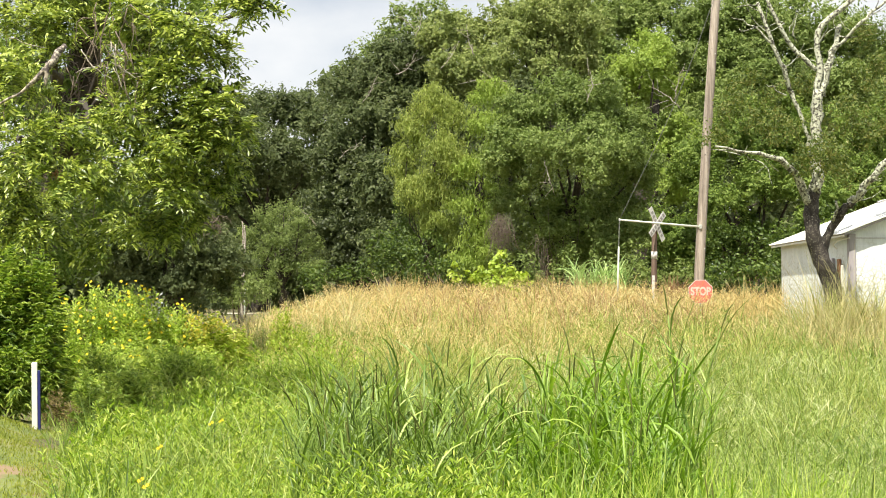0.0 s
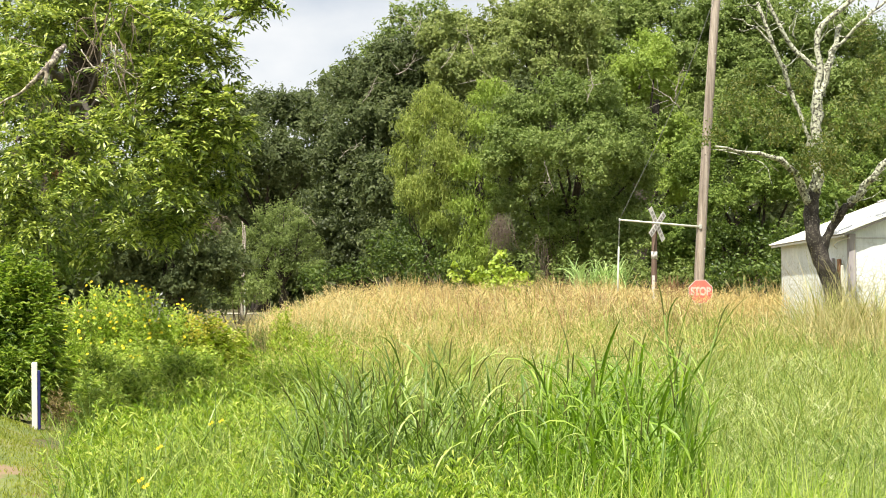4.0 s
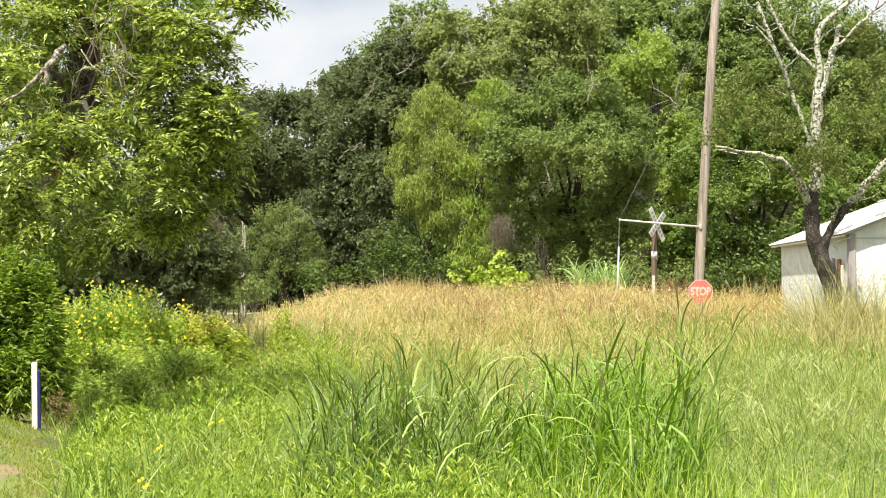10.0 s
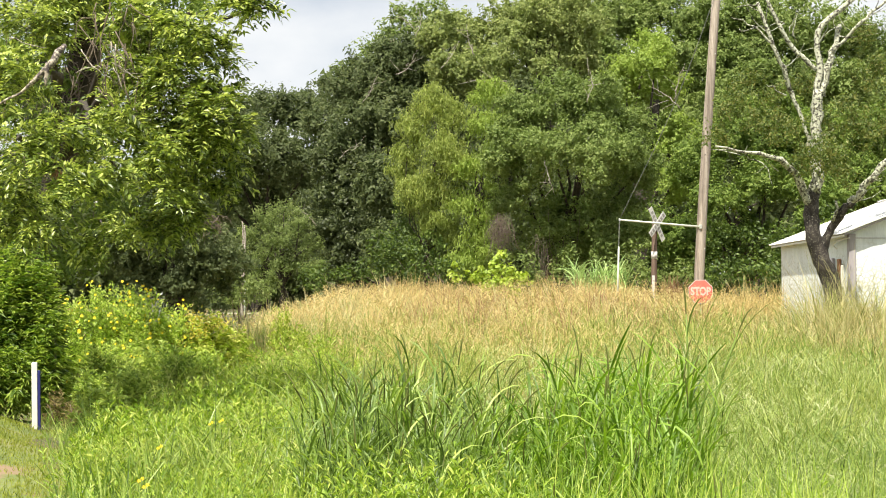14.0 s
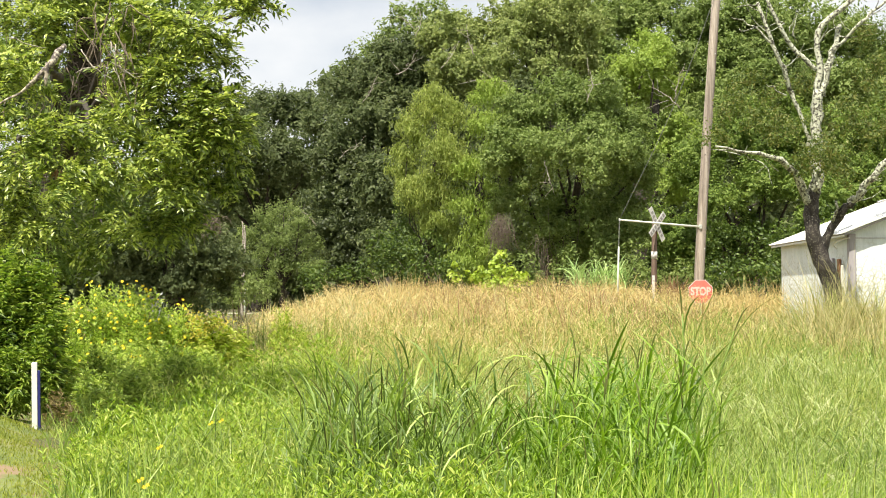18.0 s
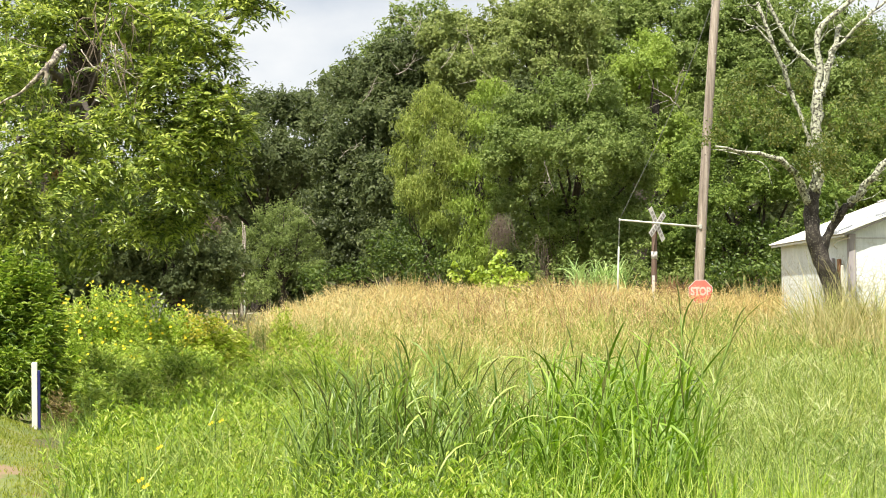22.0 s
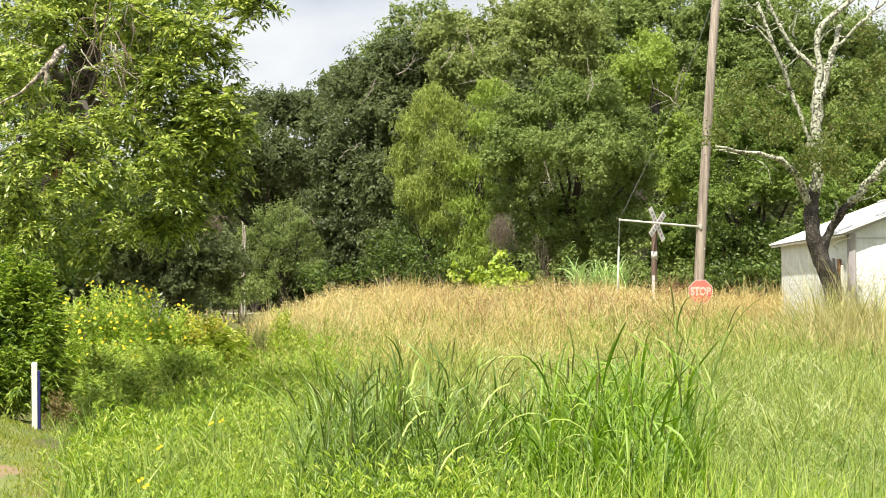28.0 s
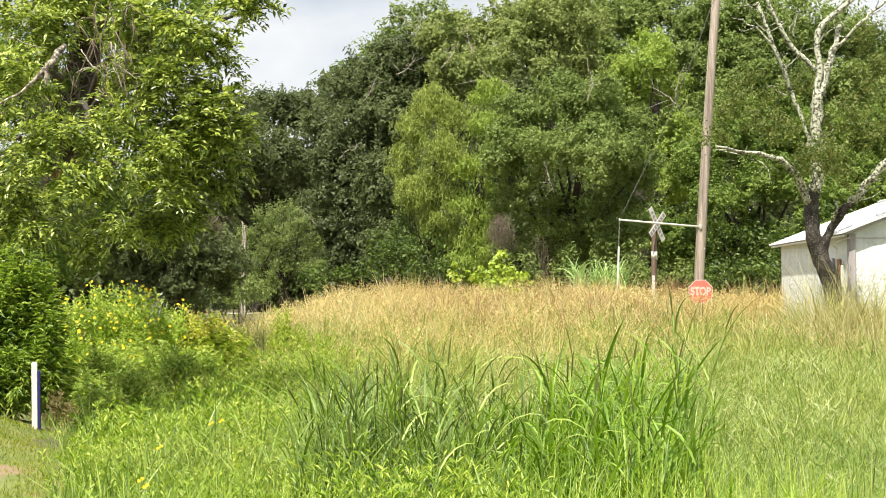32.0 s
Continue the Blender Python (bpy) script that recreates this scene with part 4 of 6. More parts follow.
tree("live_oak", (-3.5, 89), [(-3.43, 88.00, 19.57, 1.24), (-1.79, 88.00, 20.12, 1.24), (-4.89, 88.00, 18.29, 1.09), (-0.51, 88.00, 20.66, 1.24), (-6.35, 88.00, 16.83, 0.95), (-2.70, 88.00, 20.85, 0.88)],
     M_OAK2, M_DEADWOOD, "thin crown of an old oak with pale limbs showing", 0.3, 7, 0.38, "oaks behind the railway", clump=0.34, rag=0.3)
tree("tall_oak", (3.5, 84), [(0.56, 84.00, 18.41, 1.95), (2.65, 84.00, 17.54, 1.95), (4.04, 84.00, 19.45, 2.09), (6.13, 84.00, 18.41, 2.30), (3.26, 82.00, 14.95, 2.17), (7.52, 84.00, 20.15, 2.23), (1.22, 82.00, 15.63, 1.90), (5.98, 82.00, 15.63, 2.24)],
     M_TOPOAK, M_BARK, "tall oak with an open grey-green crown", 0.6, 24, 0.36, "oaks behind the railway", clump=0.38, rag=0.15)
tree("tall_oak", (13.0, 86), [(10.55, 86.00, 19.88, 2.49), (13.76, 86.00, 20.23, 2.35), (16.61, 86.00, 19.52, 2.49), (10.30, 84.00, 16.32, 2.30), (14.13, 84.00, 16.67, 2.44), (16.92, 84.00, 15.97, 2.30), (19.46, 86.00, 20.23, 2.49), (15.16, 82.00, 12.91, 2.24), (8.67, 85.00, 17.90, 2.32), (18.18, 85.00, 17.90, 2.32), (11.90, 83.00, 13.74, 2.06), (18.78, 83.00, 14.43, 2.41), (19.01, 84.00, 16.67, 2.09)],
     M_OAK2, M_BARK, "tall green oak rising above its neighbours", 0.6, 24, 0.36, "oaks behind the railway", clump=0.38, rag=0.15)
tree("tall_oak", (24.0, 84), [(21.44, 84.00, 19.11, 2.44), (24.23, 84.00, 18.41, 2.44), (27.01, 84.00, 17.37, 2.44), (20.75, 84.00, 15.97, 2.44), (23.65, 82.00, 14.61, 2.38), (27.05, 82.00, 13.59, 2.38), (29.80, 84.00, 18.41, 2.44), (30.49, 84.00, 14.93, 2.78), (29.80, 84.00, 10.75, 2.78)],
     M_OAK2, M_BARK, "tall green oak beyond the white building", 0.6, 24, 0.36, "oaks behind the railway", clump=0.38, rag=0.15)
tree("woodland_tree", (6.0, 77), [(5.30, 77.00, 18.13, 1.47), (6.41, 77.00, 17.02, 1.34), (4.50, 77.00, 16.86, 1.28), (7.05, 77.00, 18.77, 1.34), (3.70, 77.00, 15.42, 1.28), (5.62, 77.00, 15.42, 1.40), (8.17, 77.00, 17.66, 1.40), (7.85, 77.00, 15.90, 1.28)],
     M_TOPOAK, M_BARK, "light-green tree top among darker oaks", 0.35, 24, 0.3, clump=0.34)
tree("willow", (-1.0, 63), [(-0.50, 63.00, 11.23, 1.20), (-1.41, 63.00, 10.19, 1.04), (0.55, 63.00, 10.58, 1.15), (-1.67, 63.00, 8.62, 1.04), (-0.23, 62.00, 8.77, 1.34), (0.81, 63.00, 8.49, 1.10), (-1.44, 62.00, 6.97, 0.98), (0.03, 62.00, 6.71, 1.13), (0.2, 62.3, 5.3, 0.85), (-0.7, 62.3, 5.6, 0.75)],
     M_WILLOW, M_BARK, "olive-green willow with drooping foliage", 0.13, 36, 0.28, clump=0.3, hang=0.9, slim=0.24, upward=0.3, rag=0.16)
tree("willow", (1.7, 62), [(2.47, 62.00, 11.34, 1.08), (1.92, 61.00, 9.79, 1.01), (1.54, 61.00, 8.02, 1.01), (1.29, 61.00, 6.25, 1.06), (1.67, 61.00, 4.73, 1.16), (0.91, 61.00, 3.72, 1.06)],
     M_VINE, M_BARK, "light green willow hanging beside a broad tree", 0.3, 36, 0.28, clump=0.3, hang=0.9, slim=0.24, upward=0.3, rag=0.16)
tree("hackberry_tree", (5.0, 64), [(3.38, 59.0, 10.0, 1.39), (5.00, 58.5, 10.7, 1.60), (6.74, 58.5, 10.4, 1.62), (8.05, 59.0, 9.3, 1.39), (2.84, 58.0, 8.1, 1.42), (4.59, 57.0, 8.3, 1.62), (6.60, 57.0, 8.2, 1.66), (8.50, 59.0, 7.4, 1.34), (3.0, 58.5, 6.2, 1.15), (5.1, 61.5, 5.9, 1.5), (7.4, 60.0, 6.0, 1.3), (8.2, 58.0, 5.0, 1.1), (6.6, 62.0, 4.6, 1.4), (7.1, 57.5, 4.3, 0.8)],
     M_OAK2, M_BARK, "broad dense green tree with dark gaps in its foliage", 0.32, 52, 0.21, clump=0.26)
tree("hackberry_tree", (9.5, 68), [(10.31, 68.00, 14.66, 1.30), (9.19, 68.00, 12.97, 1.47), (11.02, 68.00, 12.41, 1.30), (11.27, 67.00, 10.03, 1.39), (10.28, 66.00, 13.46, 1.09), (11.38, 66.00, 7.72, 1.37)],
     M_VINE, M_BARK, "bright green tree overgrown with climbing vines", 0.35, 44, 0.24, clump=0.26)
tree("woodland_tree", (14.5, 62), [(11.46, 61.0, 8.3, 1.40), (13.26, 61.0, 9.5, 1.54), (15.06, 61.0, 10.0, 1.54), (12.2, 60.0, 6.3, 1.35), (14.06, 60.0, 7.2, 1.5), (16.08, 61.0, 7.5, 1.5), (11.2, 64.0, 4.5, 1.5), (12.83, 63.5, 4.2, 1.5), (14.57, 62.5, 4.6, 1.39), (9.9, 64.0, 5.4, 1.3)],
     M_TALLOW, M_BARK, "leafy green woodland tree behind the utility pole", 0.35, 48, 0.22, clump=0.26)
tree("woodland_tree", (20.0, 60), [(16.31, 60.00, 9.16, 1.54), (18.05, 60.00, 9.41, 1.64), (19.79, 60.00, 8.91, 1.64), (16.77, 59.00, 6.83, 1.52), (18.73, 59.00, 6.59, 1.61), (15.77, 58.00, 4.58, 1.35), (20.79, 60.00, 6.67, 1.74)],
     M_TALLOW, M_BARK, "leafy green woodland tree behind the white building", 0.35, 44, 0.22, clump=0.26)
tree("small_tree", (-8.5, 72), [(-9.37, 72.00, 6.28, 0.85), (-8.4, 72.00, 6.75, 0.7), (-7.58, 71.50, 5.98, 0.8), (-10.17, 72.00, 5.18, 0.8), (-8.77, 71.0, 5.0, 0.95), (-7.03, 72.00, 4.78, 0.8), (-9.7, 71.2, 3.9, 0.85), (-7.9, 71.2, 3.8, 0.9), (-8.94, 70.6, 3.0, 0.8), (-6.7, 71.6, 3.6, 0.7)],
     M_FEATHER, M_BARK, "small feathery olive-green tree at the wood's edge", 0.2, 26, 0.24, clump=0.3, slim=0.3, rag=0.45)
# Both stand in the sun; dark oak leaves put shade into their colour.
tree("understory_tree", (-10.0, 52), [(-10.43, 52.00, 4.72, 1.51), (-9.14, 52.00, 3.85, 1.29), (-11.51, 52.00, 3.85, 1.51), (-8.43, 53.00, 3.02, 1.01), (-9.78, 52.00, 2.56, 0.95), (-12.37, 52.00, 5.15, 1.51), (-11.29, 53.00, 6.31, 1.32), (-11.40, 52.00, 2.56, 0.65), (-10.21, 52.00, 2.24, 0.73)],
     M_OAK, M_BARK, "understory tree behind the flowering bush, its shade in dark leaf colour", 0.25, 40, 0.24, clump=0.28)
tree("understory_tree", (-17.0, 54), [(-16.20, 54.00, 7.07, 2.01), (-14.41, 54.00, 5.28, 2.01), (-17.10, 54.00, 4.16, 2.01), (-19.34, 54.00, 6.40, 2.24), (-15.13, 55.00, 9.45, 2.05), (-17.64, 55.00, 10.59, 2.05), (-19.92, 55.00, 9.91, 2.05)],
     M_OAK, M_BARK, "tree far behind the pecan tree, its shade in dark leaf colour", 0.35, 22, 0.3, clump=0.3)


tree("woodland_tree", (2.0, 76), [(-2.96, 76.00, 8.31, 1.89), (-0.76, 76.00, 9.26, 1.89), (1.45, 76.00, 11.46, 1.89), (1.76, 76.00, 8.63, 1.89), (3.65, 76.00, 12.41, 1.89), (-0.12, 75.00, 5.74, 1.86), (2.36, 75.00, 5.43, 1.86), (4.85, 75.00, 6.05, 1.86), (-2.61, 75.00, 5.12, 1.74)],
     M_OAK, M_BARK, "dark woodland tree filling the gap behind the willows", 0.4, 20, 0.38, clump=0.4)
tree("woodland_tree", (11.5, 76), [(7.43, 76.00, 8.31, 2.08), (9.95, 76.00, 9.26, 2.08), (12.47, 76.00, 8.31, 2.08), (14.99, 76.00, 9.26, 2.08), (17.51, 76.00, 10.20, 2.08), (8.27, 75.00, 5.12, 1.86), (11.38, 75.00, 5.12, 1.86), (14.48, 75.00, 5.43, 1.86), (19.15, 75.00, 8.23, 2.05)],
     M_OAK, M_BARK, "dark woodland tree behind the crossing", 0.4, 20, 0.38, clump=0.4)


# low thicket along the foot of the trees
def thicket(name, base, lobes, leaf, label, **kw):
    root = thing(name, base[0], base[1], float(ground_z(base[0], base[1])), label, "bush")
    o = np.array(root.matrix_basis.translation)
    ls = [(x - o[0], y - o[1], z - o[2], r) for x, y, z, r in lobes]
    for l in ls[:10]:
        e = np.array(l[:3])
        part("stem", tube(smooth_line([(e[0] * 0.3, e[1] * 0.3, -0.1), e * np.array([0.7, 0.7, 0.5]), e], 6, 0.03), (0.03, 0.018, 0.006), 5), M_TANGLE, root)
    part("foliage", crown(ls, **kw), leaf, root)
    return root


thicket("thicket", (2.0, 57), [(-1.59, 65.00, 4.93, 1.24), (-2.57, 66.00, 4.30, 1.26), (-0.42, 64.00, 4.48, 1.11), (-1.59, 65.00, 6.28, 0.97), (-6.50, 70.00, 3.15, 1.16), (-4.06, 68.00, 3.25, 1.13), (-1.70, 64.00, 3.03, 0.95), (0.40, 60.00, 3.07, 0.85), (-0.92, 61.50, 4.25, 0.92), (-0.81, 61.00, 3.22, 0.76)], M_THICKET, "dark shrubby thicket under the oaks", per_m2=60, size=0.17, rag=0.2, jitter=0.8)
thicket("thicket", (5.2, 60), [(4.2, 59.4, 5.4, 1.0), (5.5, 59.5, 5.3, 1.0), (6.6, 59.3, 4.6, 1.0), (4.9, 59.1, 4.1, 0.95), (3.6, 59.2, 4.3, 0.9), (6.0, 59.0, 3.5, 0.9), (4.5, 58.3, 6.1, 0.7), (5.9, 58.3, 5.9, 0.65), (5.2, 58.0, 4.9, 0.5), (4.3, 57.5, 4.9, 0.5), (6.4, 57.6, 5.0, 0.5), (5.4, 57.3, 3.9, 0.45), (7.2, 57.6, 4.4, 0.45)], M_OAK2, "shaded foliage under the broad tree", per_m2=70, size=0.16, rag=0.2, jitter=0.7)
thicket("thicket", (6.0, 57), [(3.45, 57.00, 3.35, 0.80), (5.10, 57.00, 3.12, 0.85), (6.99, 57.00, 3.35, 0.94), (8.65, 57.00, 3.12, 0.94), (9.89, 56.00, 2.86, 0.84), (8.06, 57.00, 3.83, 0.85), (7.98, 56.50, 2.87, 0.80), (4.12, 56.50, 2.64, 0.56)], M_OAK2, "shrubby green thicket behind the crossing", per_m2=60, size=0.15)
# Shade on this thicket and the next is put into the dark leaf colour.
thicket("thicket", (13.0, 61), [(12.2, 59.8, 4.6, 0.95), (13.6, 59.8, 4.5, 0.95), (12.9, 59.3, 3.4, 0.9), (11.4, 59.8, 3.5, 0.85), (14.6, 59.3, 3.7, 0.85)], M_THICKET, "foliage at the foot of a woodland tree, shade in its leaf colour", per_m2=70, size=0.16, rag=0.2, jitter=0.7)
thicket("thicket", (14.0, 54), [(10.88, 54.00, 2.82, 0.90), (12.22, 54.00, 2.71, 0.90), (13.81, 55.00, 3.07, 1.00), (15.18, 55.00, 3.30, 1.00), (15.41, 58.00, 4.94, 1.06), (16.44, 58.00, 5.55, 1.01), (14.08, 57.00, 4.30, 1.04)], M_THICKET, "green thicket behind the pole, shade in its leaf colour", per_m2=46, size=0.19)
thicket("thicket", (-9.6, 64), [(-10.05, 64.00, 2.63, 0.80), (-8.99, 64.00, 2.76, 0.69), (-9.37, 63.00, 2.95, 0.78), (-9.29, 63.00, 1.96, 0.63), (-10.68, 63.00, 2.22, 0.68), (-8.33, 64.00, 2.23, 0.64), (-8.86, 60.40, 2.75, 0.50), (-9.01, 60.40, 2.08, 0.50), (-8.46, 60.40, 2.25, 0.50), (-9.41, 60.40, 2.33, 0.45)], M_FEATHER, "low green thicket round a dead trunk", per_m2=60, size=0.16)
thicket("thicket", (-10.5, 56), [(-10.54, 56.00, 1.98, 0.79), (-9.61, 56.00, 1.89, 0.70), (-11.46, 56.00, 1.93, 0.70), (-8.87, 55.00, 1.59, 0.41)], M_OAK, "dark low shrubs under the understory trees", per_m2=60, size=0.15)


# ---- pecan tree that overhangs the verge ----
def compound(foot, dirs, length=0.30, pairs=6, size=0.092, slim=0.38):
    """Feathered leaves: pairs of pointed leaflets along a drooping midrib, and one at its end."""
    n = len(foot)
    d = unit(dirs)
    nrm = unit(np.array([0, -0.25, 1.0]) + rng.normal(0, 0.4, (n, 3)))
    side = unit(np.cross(d, nrm))
    ln = length * rng.uniform(0.7, 1.2, (n, 1))
    grow = rng.uniform(0.75, 1.15, n)
    feet, along, sizes = [], [], []
    for i in range(pairs):
        t = 0.22 + 0.7 * i / (pairs - 1)
        mid = foot + d * ln * t + np.array([0, 0, -1.0]) * ln * 0.45 * t * t
        for sgn in (-1, 1):
            feet.append(mid)
            along.append(unit(d * 0.62 + side * sgn * 0.95 + np.array([0, 0, -0.08]) + rng.normal(0, 0.16, (n, 3))))
            sizes.append(size * grow * (0.78 + 0.35 * math.sin(math.pi * (0.15 + 0.75 * t))))
    feet.append(foot + d * ln + np.array([0, 0, -0.25]) * ln)
    along.append(unit(d + np.array([0, 0, -0.4])))
    sizes.append(size * grow)
    return leaf_on(np.concatenate(feet), np.concatenate(along), np.concatenate(sizes), slim, 0.12, 1.0)


BOUGHS = []


def pecan():
    bx, by = -8.0, 26.0
    root = thing("pecan_tree", bx, by, float(ground_z(bx, by)) - 0.1, "large pecan tree with feathered leaves, vines and a broken limb", "tree")
    o = np.array(root.matrix_basis.translation)
    trunk = [(0, 0, -0.1), (0.3, -0.3, 2.0), (0.75, -0.5, 4.0), (1.35, -0.7, 6.4), (1.9, -0.8, 10.5)]
    part("trunk", tube(smooth_line(trunk, 14, 0.03), (0.40, 0.34, 0.31, 0.30, 0.28), 12, 0.15), M_BARK, root, smooth=True)
    lobes_a = [(-5.32, 17.50, 5.33, 0.42), (-5.03, 18.00, 5.80, 0.39), (-3.80, 17.00, 5.29, 0.41), (-3.07, 16.50, 5.15, 0.36), (-2.82, 16.50, 4.75, 0.26), (-2.45, 16.00, 5.25, 0.11), (-2.25, 16.00, 5.30, 0.07), (-5.16, 16.50, 4.50, 0.38),
               (-3.87, 17.00, 4.69, 0.39), (-3.17, 16.50, 4.54, 0.38), (-2.74, 16.30, 4.10, 0.31), (-2.63, 16.30, 3.90, 0.23), (-3.37, 16.80, 4.03, 0.40), (-3.89, 16.20, 3.95, 0.33), (-4.39, 15.70, 3.75, 0.32), (-4.84, 15.40, 3.55, 0.33)]
    # The last three, added out of view overhead, keep the sun off the trunk.
    lobes_b = [(-4.25, 15.20, 3.15, 0.29), (-3.77, 15.70, 3.29, 0.27), (-3.2, 16.1, 3.65, 0.28), (-3.3, 16.0, 3.15, 0.24), (-3.41, 17.00, 3.53, 0.32), (-3.02, 17.00, 3.71, 0.25), (-3.27, 17.00, 3.11, 0.21), (-3.30, 17.00, 2.85, 0.26), (-2.75, 16.80, 3.55, 0.27), (-3.0, 17.0, 3.25, 0.26), (-3.80, 17.00, 2.75, 0.30), (-5.1, 17.0, 2.75, 0.34), (-5.45, 17.0, 3.15, 0.34), (-4.5, 18.0, 2.75, 0.28), (-3.16, 17.0, 3.92, 0.24), (-4.0, 17.2, 3.55, 0.25), (-2.66, 16.6, 4.25, 0.18), (-2.6, 16.5, 3.95, 0.18), (-5.68, 18.80, 3.06, 0.39), 
               (-6.56, 24.20, 8.02, 0.90), (-5.70, 24.40, 8.27, 0.81), (-7.32, 24.40, 7.77, 0.81)]
    for i, (x, y, z, r) in enumerate(lobes_a + lobes_b):
        c = np.array([x, y, z]) - o
        # the foot of the bough lies back towards the trunk and above
        back_to = np.array([1.0 - c[0], -0.8 - c[1], 1.5])
        foot = c + back_to / np.linalg.norm(back_to) * 0.75
        # twigs spread flat from the bough, each with a row of feathered leaves
        n_twig = max(5, int(17 * (r / 0.4) ** 2 * (0.75 if r < 0.26 else 1.0)))
        per = 9
        q = unit(rng.normal(0, 1, (n_twig, 3)) * np.array([1, 1, 0.75]) + np.array([0, -0.25, 0]))
        k = np.repeat(np.arange(n_twig), per)
        t = np.tile(np.linspace(0.15, 1.0, per), n_twig)[:, None]
        p = q[k] * t * r * 0.98 - np.array([0, 0, 0.22]) * t * t * r + rng.normal(0, 0.03, (len(k), 3))
        bough = part("bough", tube(smooth_line([foot - foot, (c - foot) * 0.5 + np.array([0, 0, 0.06]), c - foot], 6, 0.01), (0.035, 0.02, 0.006), 6), M_BARK, root)
        bough.matrix_basis = Matrix.Translation(foot)
        flip = np.where(np.arange(len(k)) % 2, 1.0, -1.0)[:, None]
        out = unit(q[k] * 0.7 + unit(np.cross(q[k], np.array([0, 0, 1.0]))) * flip * 0.9 + rng.normal(0, 0.3, (len(k), 3)) + np.array([0, 0, -0.05]))
        part("foliage", compound(p + (c - foot), out), M_PECAN, bough)
        BOUGHS.append(bough)
    # limbs from the trunk, and the shaded crown behind
    for tip in ((-5.25, 17.50, 4.53), (-3.51, 17.50, 4.75), (-2.71, 17.00, 4.24), (-4.38, 17.50, 3.44), (-2.15, 16.50, 5.32), (-5.55, 18.50, 5.69)):
        e = np.array(tip) - o
        part("limb", tube(smooth_line([(0.8, -0.55, 4.3), np.array([1.0, -0.8, 5.4]) * 0.55 + e * 0.45 + np.array([0, 0, 0.5]), e], 12, 0.04), (0.09, 0.05, 0.012), 7, 0.1), M_BARK, root, smooth=True)
    behind = [(-8.23, 26.00, 6.55, 0.97), (-9.09, 26.00, 5.36, 0.97), (-8.34, 26.00, 3.96, 0.86), (-6.31, 27.00, 6.96, 1.01), (-5.42, 27.00, 7.07, 0.90), (-7.26, 26.00, 5.04, 1.08), (-6.31, 27.00, 5.50, 0.90), (-7.40, 26.50, 3.24, 0.88), (-6.65, 27.00, 3.38, 0.78), (-5.86, 27.50, 3.30, 0.68), (-5.62, 28.00, 5.07, 0.58), (-7.80, 26.00, 2.67, 0.65), (-6.96, 26.50, 2.58, 0.55)]
    low = [(-7.02, 24.4, 3.0, 0.5), (-6.75, 24.4, 3.65, 0.45), (-7.2, 24.6, 2.5, 0.5), (-6.7, 24.8, 5.1, 0.47), (-6.92, 24.6, 6.49, 0.30), (-6.87, 24.6, 5.78, 0.28), (-5.95, 24.6, 5.68, 0.30), (-6.06, 24.4, 6.65, 0.30)]
    # Upper foliage added, largely out of view, to shade the crown behind.
    above = [(-5.71, 23.60, 7.37, 0.88), (-4.73, 23.60, 7.18, 0.88), (-4.32, 24.00, 7.67, 0.55), (-5.22, 23.60, 8.06, 0.88), (-6.20, 23.60, 7.67, 0.88), (-3.82, 24.00, 8.05, 0.35)]
    back = [(x - o[0], y - o[1], z - o[2], r) for x, y, z, r in behind + low]
    part("shading_crown", crown([(x - o[0], y - o[1], z - o[2], r) for x, y, z, r in above], 130, 0.12, 0.3, slim=0.35, core=0.1, rag=0.3), M_TALLOW, root, "thin upper foliage added to shade the inner crown")
    part("inner_crown", crown(back, 250, 0.12, 0.3, slim=0.35, core=0.3, rag=0.18), M_TALLOW, root, "shaded vine-covered inner foliage")
    # dry vines that wrap the trunk
    vines = []
    for _ in range(260):
        s = rng.uniform(0, 1)
        a = np.array([0.75 + 1.0 * s, -1.0 - 0.2 * s, 4.2 + 5.0 * s]) + rng.normal(0, 1, 3) * np.array([0.5, 0.15, 0.3])
        e = a + rng.normal(0, 0.35, 3) + np.array([0, -0.1, -0.55])
        vines.append(tube(smooth_line([a, a * 0.5 + e * 0.5 + rng.normal(0, 0.14, 3), e], 6, 0.02), (0.012, 0.009, 0.004), 4))
    for _ in range(36):
        a = np.array([rng.normal(-4.05, 0.28), rng.uniform(15.9, 16.6), rng.uniform(4.3, 5.3)]) - o
        e = a + np.array([rng.normal(0.05, 0.22), 0.0, -rng.uniform(0.15, 0.7)])
        vines.append(tube(smooth_line([a, a * 0.5 + e * 0.5 + rng.normal(0, 0.09, 3), e], 6, 0.015), (0.007, 0.006, 0.003), 4))
    part("stem_mass", merge(vines), M_TANGLE, root, "dry brown vines round the trunk")
    # a withered leaf cluster caught in the foliage
    wither = np.array([(-4.33, 15.3, 3.2)]) - o + rng.normal(0, 0.035, (16, 3))
    part("withered_leaves", leaf_on(wither, rng.normal(0, 0.5, (16, 3)) + np.array([0, 0, -0.9]), np.full(16, 0.09), 0.35), M_RED, root, "withered red-brown leaf cluster")
    # broken limb with bleached wood, and dead twigs
    stub = [np.array(q) - o for q in ((-5.13, 15.60, 3.99), (-4.84, 15.60, 4.16), (-4.62, 15.60, 4.36), (-4.47, 15.70, 4.62), (-4.42, 15.85, 4.74))]
    part("broken_limb", tube(smooth_line(stub, 10, 0.008), (0.012, 0.018, 0.034, 0.046, 0.022), 9, 0.35), M_SNAPPED, root, "bleached broken limb", smooth=True)
    flap = [np.array(q) - o for q in ((-4.54, 15.55, 4.48), (-4.55, 15.55, 4.36), (-4.56, 15.55, 4.21))]
